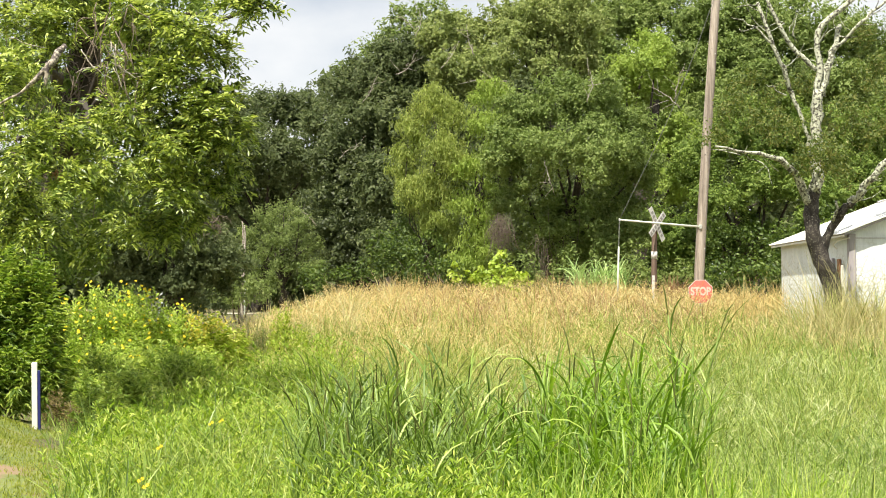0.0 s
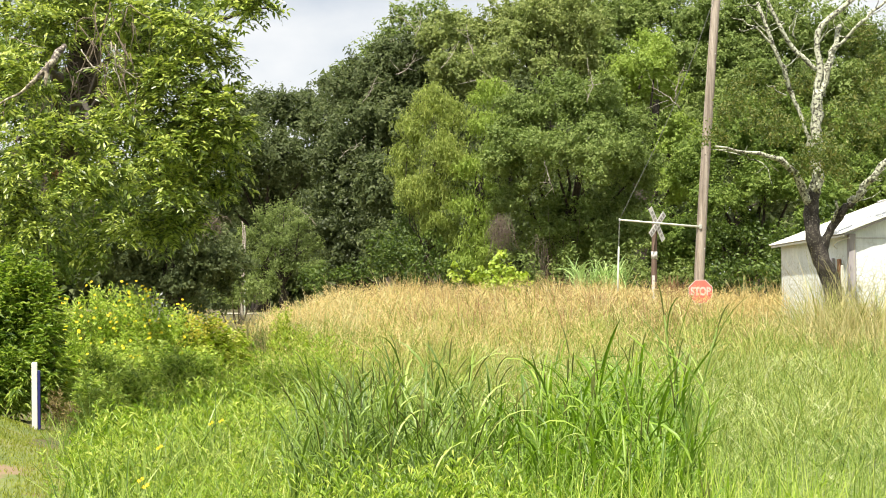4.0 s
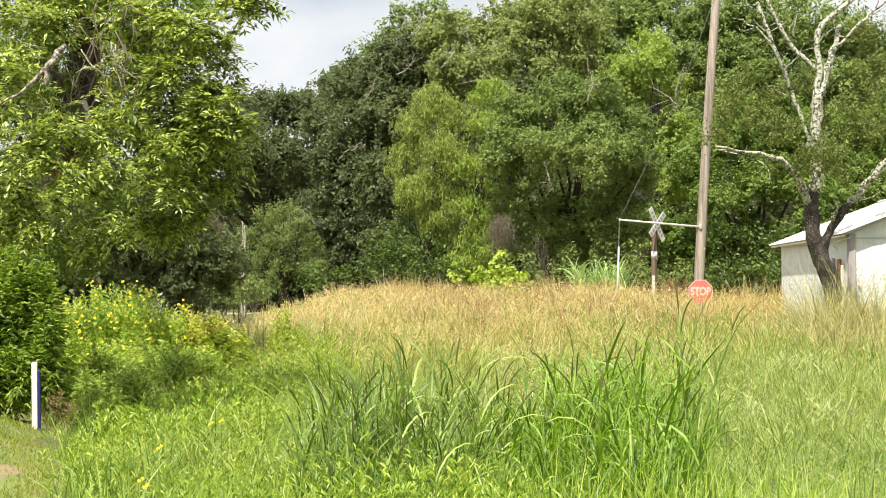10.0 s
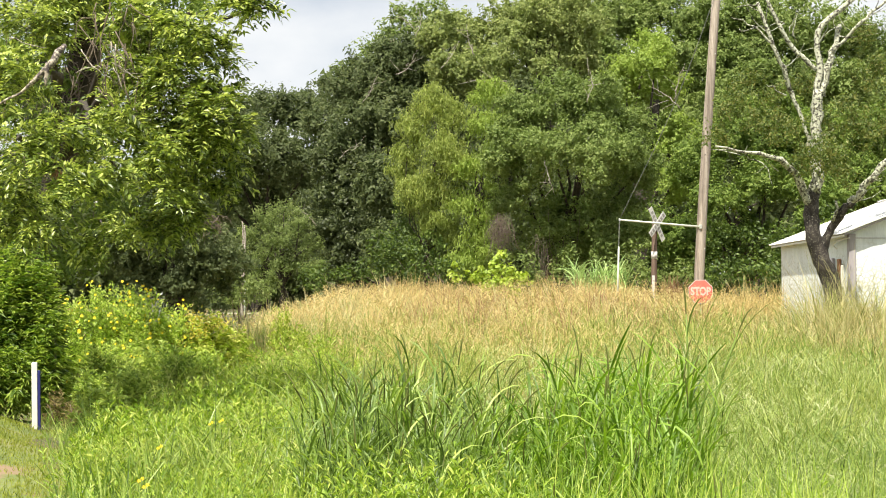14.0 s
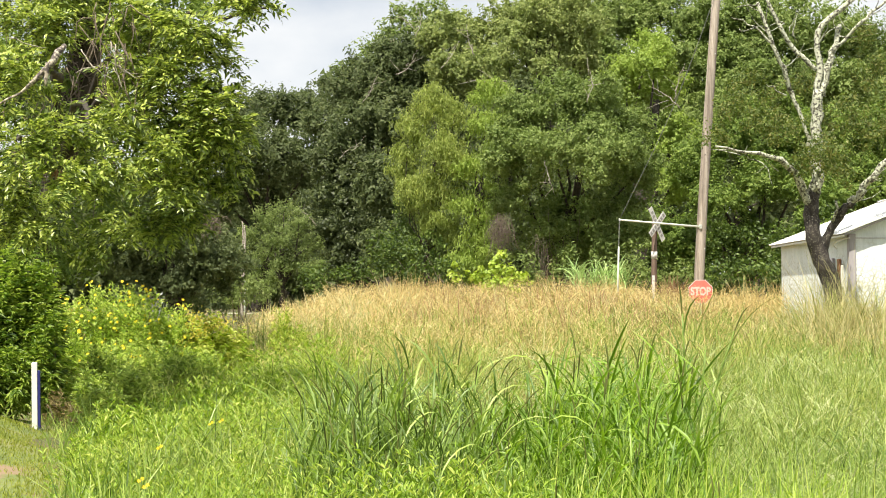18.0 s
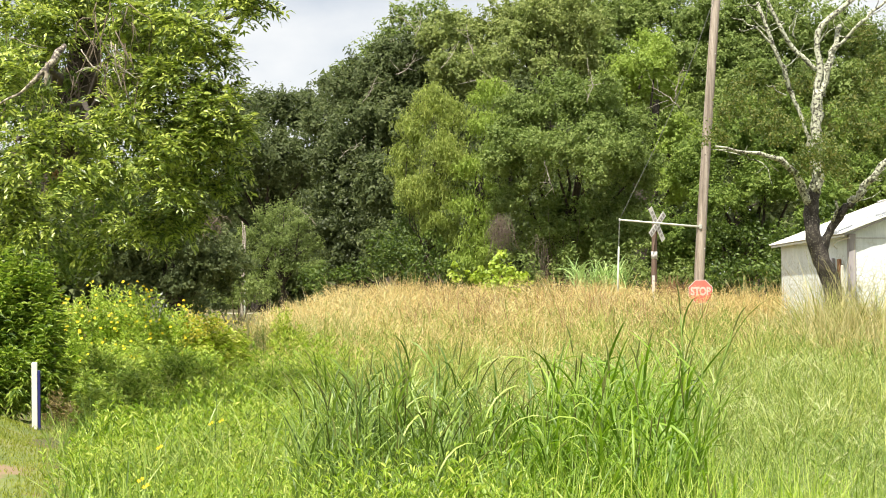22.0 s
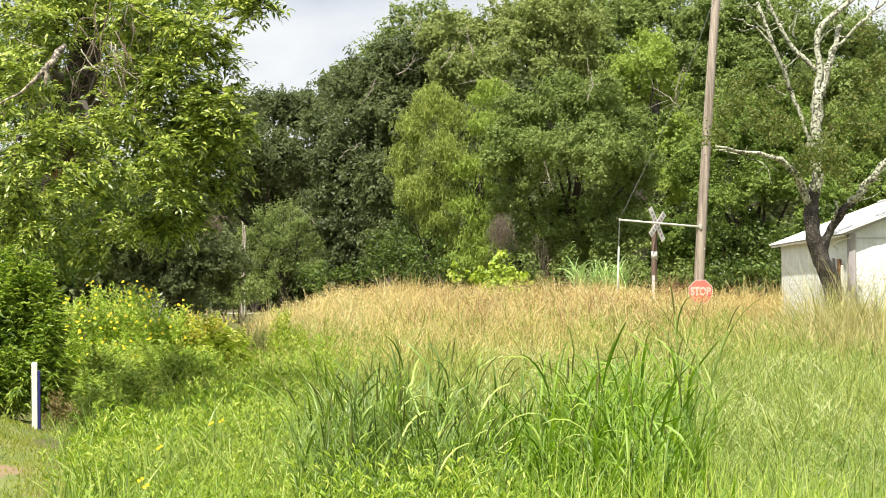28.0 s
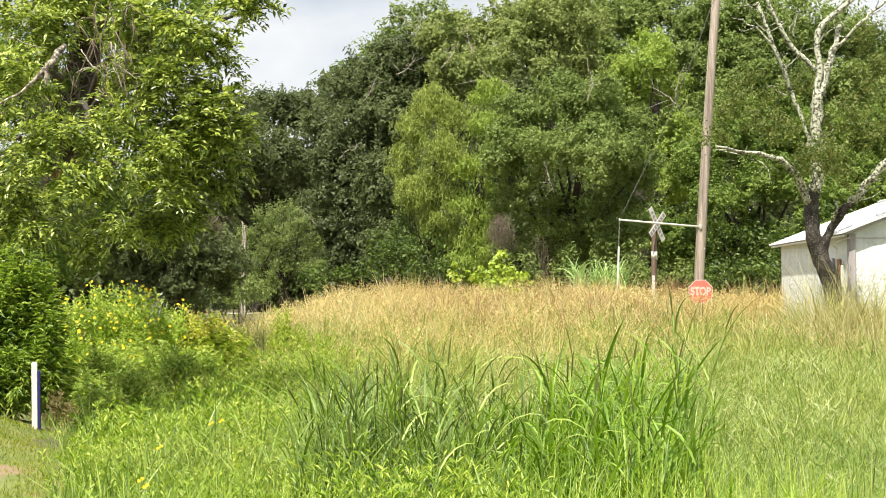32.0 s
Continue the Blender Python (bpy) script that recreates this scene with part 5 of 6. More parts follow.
    part("torn_bark", tube(smooth_line(flap, 5, 0.004), (0.018, 0.026, 0.012), 6, 0.3), M_SNAPPED, root)
    for a, b in (((-3.82, 15.80, 4.74), (-3.79, 15.80, 4.32)), ((-4.15, 15.80, 4.55), (-3.95, 15.80, 4.38)), ((-3.95, 15.80, 4.38), (-3.87, 16.20, 4.32)), ((-4.28, 15.80, 4.40), (-3.99, 15.80, 4.44)), ((-3.86, 15.80, 4.52), (-3.59, 16.20, 4.45)), ((-3.82, 15.70, 4.45), (-3.71, 15.70, 4.19)), ((-4.22, 15.80, 4.68), (-4.03, 15.70, 4.41)), ((-3.85, 15.70, 4.75), (-3.78, 15.70, 4.48)), ((-3.77, 15.70, 4.48), (-3.50, 15.80, 4.37)), ((-4.94, 15.40, 4.73), (-4.54, 15.50, 4.64)), ((-3.75, 16.90, 2.40), (-3.66, 16.90, 2.25)), ((-3.62, 16.20, 3.90), (-3.50, 16.20, 3.71))):
        a, b = np.array(a) - o, np.array(b) - o
        part("dead_twig", tube(smooth_line([a, a * 0.5 + b * 0.5 + rng.normal(0, 0.03, 3), b], 6, 0.008), (0.008, 0.006, 0.003), 5), M_DEADWOOD, root)
    return root


pecan()


# ---- bushes beside the verge ----
TIPS = {}


def bush(name, mounds, leaf, label, per_m2=90, per=16, size=0.11, slim=0.2, **kw):
    """A bush in mounds (x, y, half widths, height over the ground): leafy shoots fan out from each foot up to its rounded top."""
    x0, y0 = mounds[0][0], mounds[0][1]
    root = thing(name, x0, y0, float(ground_z(x0, y0)), label, "bush")
    o = np.array(root.matrix_basis.translation)
    feet, tips = [], []
    for x, y, rx, ry, h in mounds:
        h *= 1.1
        g = float(ground_z(x, y))
        n = int(per_m2 * (rx * ry * 3.1 + (rx + ry) * h * 1.2))
        a, q = rng.uniform(0, 6.283, n), rng.uniform(0, 1, n) ** 0.5
        u, v = q * np.cos(a), q * np.sin(a)
        top = h * np.sqrt(np.clip(1.05 - q ** 3.5, 0, 1)) * rng.uniform(0.4, 1.08, n) ** 0.45
        swell = 1 + 0.12 * np.sin(3 * a + x * 5) + 0.08 * rng.normal(0, 1, n)
        tips.append(np.stack([x + rx * u * swell, y + ry * v * swell, g + np.maximum(top, 0.12)], axis=1) - o)
        feet.append(np.stack([x + rx * u * 0.35, y + ry * v * 0.35, np.full(n, g)], axis=1) - o)
        for i in range(3):
            t = tips[-1][i] * 0.9
            f = feet[-1][i]
            part("stem", tube(smooth_line([f - np.array([0, 0, 0.08]), f * 0.6 + t * 0.4 + np.array([0, 0, 0.15]), t], 6, 0.02), (0.014, 0.009, 0.003), 5), M_TANGLE, root)
    TIPS[name] = np.concatenate(tips)
    SWAYING.append((root, 0.5))
    part("foliage", leafy_shoots(np.concatenate(feet), np.concatenate(tips), per, size, slim, **kw), leaf, root)
    return root


bush("willow_bush", [(-6.5, 20.5, 0.5, 0.5, 2.45), (-6.05, 20.6, 0.36, 0.4, 2.3), (-5.88, 20.3, 0.26, 0.3, 1.5), (-7.2, 20.5, 0.6, 0.6, 2.2), (-6.35, 19.95, 0.5, 0.35, 0.95)],
     M_DARKBUSH, "dense dark green bush with narrow hanging leaves", 85, 22, 0.17, 0.2, start=0.2, spread=0.6, lift=-0.55, droop=0.3)
flower_bush = bush("flowering_bush", [(-5.68, 22.8, 0.58, 0.6, 1.95), (-5.12, 22.9, 0.58, 0.6, 1.88), (-4.60, 23.0, 0.55, 0.6, 1.6), (-5.9, 22.0, 0.40, 0.5, 1.2), (-5.25, 21.9, 0.6, 0.5, 1.1), (-4.65, 22.2, 0.5, 0.5, 1.0), (-5.5, 21.3, 0.5, 0.35, 0.6), (-6.2, 22.7, 0.35, 0.4, 1.8)],
     M_BUSH, "yellow-flowered green bush growing beside the verge", 80, 26, 0.13, 0.24, start=0.25, spread=0.9, lift=0.25, droop=0.25)
yellow_bush = bush("yellowing_bush", [(-4.05, 23.2, 0.55, 0.6, 1.42), (-3.58, 23.3, 0.42, 0.5, 1.16), (-4.1, 22.6, 0.5, 0.4, 0.95)],
     M_OLIVE, "glossy yellow-green bush growing beside the flowering bush", 70, 18, 0.15, 0.3, start=0.25, spread=0.95, lift=0.0, droop=0.4)
bush("low_leafy_bush", [(-5.05, 20.3, 0.48, 0.4, 1.0), (-4.45, 20.9, 0.5, 0.4, 1.05), (-4.95, 19.3, 0.34, 0.35, 0.75), (-4.45, 19.4, 0.42, 0.4, 0.88), (-4.25, 18.4, 0.38, 0.4, 0.78), (-4.65, 18.2, 0.28, 0.35, 0.6), (-4.15, 17.2, 0.28, 0.4, 0.62), (-3.95, 20.3, 0.4, 0.4, 0.95), (-3.85, 21.4, 0.42, 0.4, 0.95)],
     M_LOWBUSH, "low green narrow-leaved bush at the foot of the flowering bush", 80, 20, 0.15, 0.2, start=0.15, spread=0.9, lift=0.2, droop=0.3)
bush("dead_leaf_bush", [(-5.52, 19.65, 0.22, 0.2, 0.5), (-5.25, 19.6, 0.18, 0.18, 0.36), (-5.0, 18.7, 0.24, 0.2, 0.42)], M_BROWNLEAF, "withering brown and olive bush beside the marker stake", 90, 12, 0.09, 0.24, start=0.2, lift=0.0)
bush("small_green_bush", [(-2.95, 25.0, 0.27, 0.25, 1.28), (-2.55, 24.6, 0.16, 0.18, 0.95)], M_OLIVE, "small light green bush in the dry grass", 110, 14, 0.10, 0.3, start=0.4)


thicket("lime_green_shrub", (2.0, 50), [(1.3, 50.0, 2.75, 0.38), (1.9, 50.0, 3.05, 0.40), (2.1, 50.0, 3.5, 0.22), (2.4, 50.0, 2.9, 0.38), (2.85, 50.0, 2.7, 0.33), (1.65, 50.0, 2.6, 0.38), (0.45, 50.0, 2.75, 0.24), (0.42, 50.0, 3.15, 0.15), (1.75, 47.6, 2.35, 0.36), (2.3, 47.6, 2.4, 0.34), (2.0, 47.3, 1.98, 0.32), (2.5, 47.5, 2.0, 0.28)], M_SHRUB, "bright lime-green broad-leaved shrub on the bank", per_m2=110, size=0.18, slim=0.6, clump=0.45, rag=0.25, core=0.1)


def flower_mesh():
    """Four or five rounded petals round a small eye."""
    v, f = [(0, 0, 0.004)], []
    for i in range(5):
        a = i * 2 * math.pi / 5
        for da, r, z in ((-0.5, 0.022, 0.006), (-0.28, 0.034, 0.002), (0.28, 0.034, 0.002), (0.5, 0.022, 0.006)):
            v.append((r * math.cos(a + da), r * math.sin(a + da), z))
        n = 1 + 4 * i
        f += [(0, n, n + 1, n + 2), (0, n, n + 2, n + 3)]
    return raw_mesh("flower", v, f)


FLOWER = flower_mesh()
FLOWER.materials.append(M_PETAL)


def flowers_on(root, tips, count, seed):
    """Open flowers on the upper shoot tips that face the light."""
    r = random.Random(seed)
    order = sorted(range(len(tips)), key=lambda i: -tips[i][2] + 0.5 * tips[i][1])[:count * 6]
    for i in r.sample(order, count):
        d = Vector((r.gauss(0, 0.5), -1.0, 0.5 + abs(r.gauss(0, 0.5)))).normalized()
        fl = new("flower", FLOWER)
        fl.parent = root
        fl.matrix_basis = Matrix.Translation(Vector(tips[i]) - Vector((0, 0, 0.02)) + d * 0.14) @ d.to_track_quat("Z", "Y").to_matrix().to_4x4() @ Matrix.Scale(r.uniform(0.55, 0.9), 4)


flowers_on(flower_bush, TIPS["flowering_bush"], 150, 5)
# spent blossom on the crown of the yellowing bush
crest = np.array(sorted(TIPS["yellowing_bush"].tolist(), key=lambda q: abs(q[2] - 1.4) + 0.3 * q[0] + 0.3 * q[1])[:46])
spent = np.repeat(crest, 14, axis=0) + rng.normal(0, 1, (46 * 14, 3)) * np.array([0.07, 0.07, 0.06])
part("spent_blossom", leaf_on(spent, rng.normal(0, 0.6, (len(spent), 3)) + np.array([0, -0.1, 0.7]), rng.uniform(0.05, 0.09, len(spent)), 0.3), M_BLOOM, yellow_bush, "orange-brown spent blossom")


def wild_flower(x, y, h):
    root = thing("wild_flower", x, y, float(ground_z(x, y)), "yellow wild flower on a thin green stem", "flower", "wild flowers in the weeds")
    part("stem", tube(smooth_line([(0, 0, -0.05), (0.02, 0, h * 0.5), (0.0, -0.02, h)], 5), (0.005, 0.003), 4), M_CANE, root)
    for dx, dz in ((0, 0), (0.022, 0.014)):
        fl = new("blossom", FLOWER)
        fl.parent = root
        fl.matrix_basis = pose(dx, -0.02, h + dz, 60, 25, 0) @ Matrix.Scale(0.36, 4)


for fx, fy, fh in ((-1.91, 9.2, 0.96), (-1.88, 8.5, 0.83), (-1.74, 8.0, 0.85), (-1.92, 11.8, 0.85), (-1.99, 11.7, 0.84)):
    wild_flower(fx, fy, fh)


# ---- marker stake on the verge ----
def marker_stake():
    x, y = -5.52, 18.5
    root = thing("marker_stake", x, y, float(ground_z(x, y)) - 0.02, "white marker stake with a dark blue side on the verge", "marker")
    part("post", box(0.075, 0.035, 1.0, 0.006, pose(0, 0, 0.46, 0, -1.2, 8)), M_STAKEWHITE, root)
    part("blue_strip", box(0.036, 0.034, 0.86, 0.006, pose(0.058, 0.012, 0.42, 0, -1.2, 8)), M_STAKEBLUE, root, "dark blue side strip")


marker_stake()


# ---- stop sign ----
def octagon(r, y0, y1, bevel=0.0):
    v, f = [], []
    for y in (y0, y1):
        for i in range(8):
            a = math.pi / 8 + i * math.pi / 4
            v.append((r * math.cos(a), y, r * math.sin(a)))
    bm = bmesh.new()
    bv = [bm.verts.new(p) for p in v]
    bm.faces.new(bv[:8])
    bm.faces.new(bv[8:][::-1])
    for i in range(8):
        bm.faces.new((bv[i], bv[8 + i], bv[8 + (i + 1) % 8], bv[(i + 1) % 8]))
    bmesh.ops.recalc_face_normals(bm, faces=bm.faces)
    return bm


def letters(text, size, m):
    """The words as a thin mesh, in the built-in font."""
    cu = bpy.data.curves.new("lettering", "FONT")
    cu.body, cu.size, cu.extrude, cu.align_x, cu.align_y = text, size, 0.002, "CENTER", "CENTER"
    cu.offset = 0.012
    ob = bpy.data.objects.new("lettering", cu)
    scene.collection.objects.link(ob)
    bpy.context.view_layer.update()
    me = bpy.data.meshes.new_from_object(ob.evaluated_get(bpy.context.evaluated_depsgraph_get()))
    bpy.data.objects.remove(ob)
    me.transform(m)
    me.materials.clear()
    return me


def stop_sign():
    x, y, zc = 8.12, 43.0, 2.12
    g = float(ground_z(x, y))
    root = thing("stop_sign", x, y, g, "faded red octagonal stop sign on a steel post in the grass", "sign")
    h = zc - g
    part("post", box(0.05, 0.03, h + 0.55, 0.005, pose(0, 0.035, (h + 0.55) / 2 - 0.25)), M_STEEL, root)
    turn = Matrix.Translation((0, 0, h)) @ pose(0, 0, 0, 0, 0, -6)
    bm = octagon(0.40, -0.004, 0.010)
    bmesh.ops.transform(bm, matrix=turn, verts=bm.verts)
    part("rim", bm, M_STOPWHITE, root, "white rim of the sign plate")
    bm = octagon(0.385, -0.010, -0.005)
    bmesh.ops.transform(bm, matrix=turn, verts=bm.verts)
    part("plate", bm, M_STOPRED, root)
    part("lettering", letters("STOP", 0.30, turn @ pose(0, -0.014, 0, 90, 0, 0) @ Matrix.Diagonal((0.86, 1.18, 1, 1))), M_STOPWORD, root, "faded pinkish white word on the red plate")


stop_sign()


# ---- railway crossing sign ----
def crossbuck():
    x, y, zc = 7.50, 48.0, 4.54
    g = float(ground_z(x, y))
    root = thing("railway_crossing_sign", x, y, g, "weathered white crossbuck on a brown wooden post", "sign")
    h = zc - g
    part("post", tube(smooth_line([(-0.07, 0.1, -0.3), (-0.05, 0.1, h * 0.5), (-0.02, 0.1, h + 0.15)], 6), (0.108, 0.102, 0.09), 10, 0.03), M_POST, root, smooth=True)
    part("white_band", tube([(-0.045, 0.1, h - 1.22), (-0.045, 0.1, h - 0.96)], (0.110, 0.110), 12), M_BLADE, root, "white reflective band")
    part("reflector_strip", box(0.10, 0.012, 0.95, 0.004, pose(-0.095, -0.018, h - 2.28)), M_BLADE, root, "white strip at the foot of the post")
    turn = Matrix.Translation((0, 0, h)) @ pose(0, 0, 0, 0, 0, 42)
    for ang, off, ln in ((57, -0.03, 1.34), (-45, -0.055, 1.14)):
        m = turn @ pose(0, off - 0.02, 0, 0, ang, 0)
        bl = part("blade", box(ln, 0.016, 0.23, 0.006, m), M_BLADE, root)
        for i in range(7):
            part("bar", box(0.09, 0.006, 0.12, 0.0, m @ pose(-0.47 + i * 0.155, -0.011, 0)), M_LETTERBAR, bl)


crossbuck()


# ---- utility pole with its strutted guy ----
def utility_pole():
    x, y = 8.62, 46.0
    g = float(ground_z(x, y))
    root = thing("utility_pole", x, y, g, "weathered leaning wooden utility pole with a strutted guy wire", "utility pole")
    top = Vector((0.75, 0.0, 12.6 - g + 0.6))
    part("shaft", tube(smooth_line([(-0.07, 0, -0.4), (0.12, 0, 3.0), (0.42, 0, 7.4), tuple(top)], 12), (0.175, 0.165, 0.155, 0.14), 14, 0.02), M_POLE, root, smooth=True)
    arm_in, arm_out = Vector((0.05, -0.12, 4.33 - g)), Vector((5.93 - x, -0.25, 4.56 - g))
    part("strut", tube([tuple(arm_in), tuple(arm_in.lerp(arm_out, 0.5)), tuple(arm_out)], (0.036, 0.03), 8), M_GUARD, root, "pale steel guy strut", smooth=True)
    part("bracket", box(0.09, 0.08, 0.14, 0.01, Matrix.Translation((0.05, -0.17, 4.33 - g))), M_STEEL, root)
    part("strut_cap", box(0.05, 0.06, 0.09, 0.008, Matrix.Translation(arm_out)), M_STEEL, root)
    hook = Vector((0.70, -0.14, 12.4 - g))
    sag = arm_out.lerp(hook, 0.5) + Vector((0.12, 0, -0.18))
    part("guy_wire", tube(smooth_line([tuple(arm_out), tuple(sag), tuple(hook)], 14), (0.011, 0.011), 5), M_WIRE, root)
    foot = Vector((5.84 - x, -0.25, float(ground_z(5.84, 45.7)) - g))
    part("guy_wire", tube([tuple(foot), tuple(arm_out)], (0.012, 0.012), 5), M_WIRE, root)
    part("wire_guard", tube([tuple(foot + Vector((0, 0, 0.1))), tuple(foot.lerp(arm_out, 0.35)), tuple(foot.lerp(arm_out, 0.70))], (0.034, 0.028), 8), M_GUARD, root, "pale plastic wire guard", smooth=True)
    for z in (2.2, 5.9, 6.0, 8.8):
        part("bolt", tube([(0.09 + 0.062 * z - 0.05, -0.17, z), (0.09 + 0.062 * z - 0.05, -0.21, z)], (0.02, 0.02), 6), M_STEEL, root)


utility_pole()


# ---- white building ----
def white_building():
    x0, y0, x1, y1 = 10.14, 34.0, 16.5, 40.4
    g, eave = 0.85, 3.50
    pitch = 0.385
    xm = 0.5 * (x0 + x1)
    ridge = eave + (xm - x0) * pitch
    root = thing("white_building", x0, y0, g, "weathered white board shed with a pale sheet-metal gable roof", "building")
    root.matrix_basis = pose(x0, y0, g, 0, 0, 1.25)
    o = Vector((x0, y0, g))

    def put(name, bm, mat, label="", parent=root):
        bmesh.ops.translate(bm, verts=bm.verts, vec=-o)
        return part(name, bm, mat, parent, label)

    t = 0.12
    core_side = put("side_wall", box(t, y1 - y0 - 2 * t, eave - g + 0.3, 0, Matrix.Translation((x0 + t / 2 + 0.03, (y0 + y1) / 2, (eave + g - 0.3) / 2))), M_WALL)
    far_side = put("side_wall", box(t, y1 - y0 - 2 * t, eave - g + 0.3, 0, Matrix.Translation((x1 - t / 2, (y0 + y1) / 2, (eave + g - 0.3) / 2))), M_WALL)
    gables = []
    for y in (y0, y1 - t):
        bm = bmesh.new()
        prof = ((x0 + 0.03, g - 0.3), (x1, g - 0.3), (x1, eave - 0.02), (xm, ridge - 0.02), (x0 + 0.03, eave - 0.02))
        a = [bm.verts.new((px, y, pz)) for px, pz in prof]
        b = [bm.verts.new((px, y + t, pz)) for px, pz in prof]
        bm.faces.new(a)
        bm.faces.new(b[::-1])
        for i in range(5):
            bm.faces.new((a[i], b[i], b[(i + 1) % 5], a[(i + 1) % 5]))
        bmesh.ops.recalc_face_normals(bm, faces=bm.faces)
        gables.append(put("gable_wall", bm, M_WALL))
    # wide boards on the side wall and on the gable, each proud of the wall
    n = 7
    wy = (y1 - y0 - 0.2) / n
    for i in range(n):
        put("board", box(0.022, wy - 0.012, eave - g - 0.02, 0.004, Matrix.Translation((x0 + 0.018, y0 + 0.1 + wy * (i + 0.5), (eave + g - 0.1) / 2))), M_WALL, parent=core_side)
    for i in range(5):
        w = 1.22
        put("board", box(w - 0.012, 0.022, 2.95, 0.004, Matrix.Translation((x0 + 0.16 + w * (i + 0.5), y0 - 0.012, g + 0.85))), M_WALL, parent=gables[0])
    put("plate_board", box(x1 - x0 - 0.2, 0.012, 0.022, 0.003, Matrix.Translation((xm, y0 - 0.028, g + 2.52))), M_TRIM, "grey joint board across the gable")
    put("corner_board", box(0.17, 0.17, eave - g + 0.1, 0.01, Matrix.Translation((x0 + 0.06, y0 + 0.02, (eave + g - 0.15) / 2))), M_TRIM, "grey weathered corner board")
    # roof sheets with ribs
    over, thick = 0.22, 0.035
    slope = math.atan(pitch)
    half = (xm - x0 + over) / math.cos(slope)
    for sgn in (-1, 1):
        m = Matrix.Translation((xm, 0, ridge + 0.06)) @ pose(0, 0, 0, 0, math.degrees(slope) * sgn, 0)
        k = 10
        wy = (y1 - y0 + 0.6) / k
        deck = put("roof_deck", box(half, y1 - y0 + 0.5, 0.05, 0.0, m @ Matrix.Translation((sgn * half / 2, (y0 + y1) / 2, -0.035))), M_TRIM)
        for i in range(k):
            put("roof_sheet", box(half + 0.04, wy - 0.008, thick * 0.4, 0.003, m @ Matrix.Translation((sgn * (half / 2 + 0.01), y0 - 0.3 + wy * (i + 0.5), 0.006))), M_ROOF, parent=deck)
        for i in range(k + 1):
            put("roof_rib", box(half + 0.04, 0.035, 0.03, 0.006, m @ Matrix.Translation((sgn * (half / 2 + 0.01), y0 - 0.29 + (wy - 0.002) * i, 0.020))), M_ROOF, parent=deck)
    put("ridge_cap", box(0.3, y1 - y0 + 0.64, 0.03, 0.01, Matrix.Translation((xm, (y0 + y1) / 2, ridge + 0.075))), M_ROOF)
    put("fascia", box(0.02, y1 - y0 + 0.5, 0.05, 0.004, Matrix.Translation((x0 - over + 0.02, (y0 + y1) / 2, eave - over * pitch + 0.0))), M_ROOF)
    # meter box, rusty strap and a bent conduit by the corner
    mb = put("meter_box", box(0.10, 0.42, 0.75, 0.015, Matrix.Translation((x0 - 0.05, y0 + 1.35, g + 1.68))), M_TRIM, "grey meter box")
    put("rusty_strap", box(0.05, 0.20, 0.80, 0.01, Matrix.Translation((x0 - 0.035, y0 + 0.72, g + 1.62))), M_RUST, "rusty iron strap")
    put("pale_slat", box(0.06, 0.08, 0.55, 0.01, Matrix.Translation((x0 - 0.04, y0 + 0.46, g + 1.58))), M_STAKEWHITE)
    pts = [(-0.02, 0.9, 2.28), (-0.12, 0.9, 2.38), (-0.12, 0.6, 2.46), (-0.10, 0.1, 2.50), (-0.02, -0.1, 2.52)]
    part("conduit", tube(smooth_line(pts, 10), (0.02, 0.02), 6), M_STAKEWHITE, root, "bent white conduit", smooth=True)


white_building()


# ---- lichen-covered tree beside the building ----
def limb_points(pts, o):
    return [np.array(p) - o for p in pts]


LEAF_CLUMPS = []


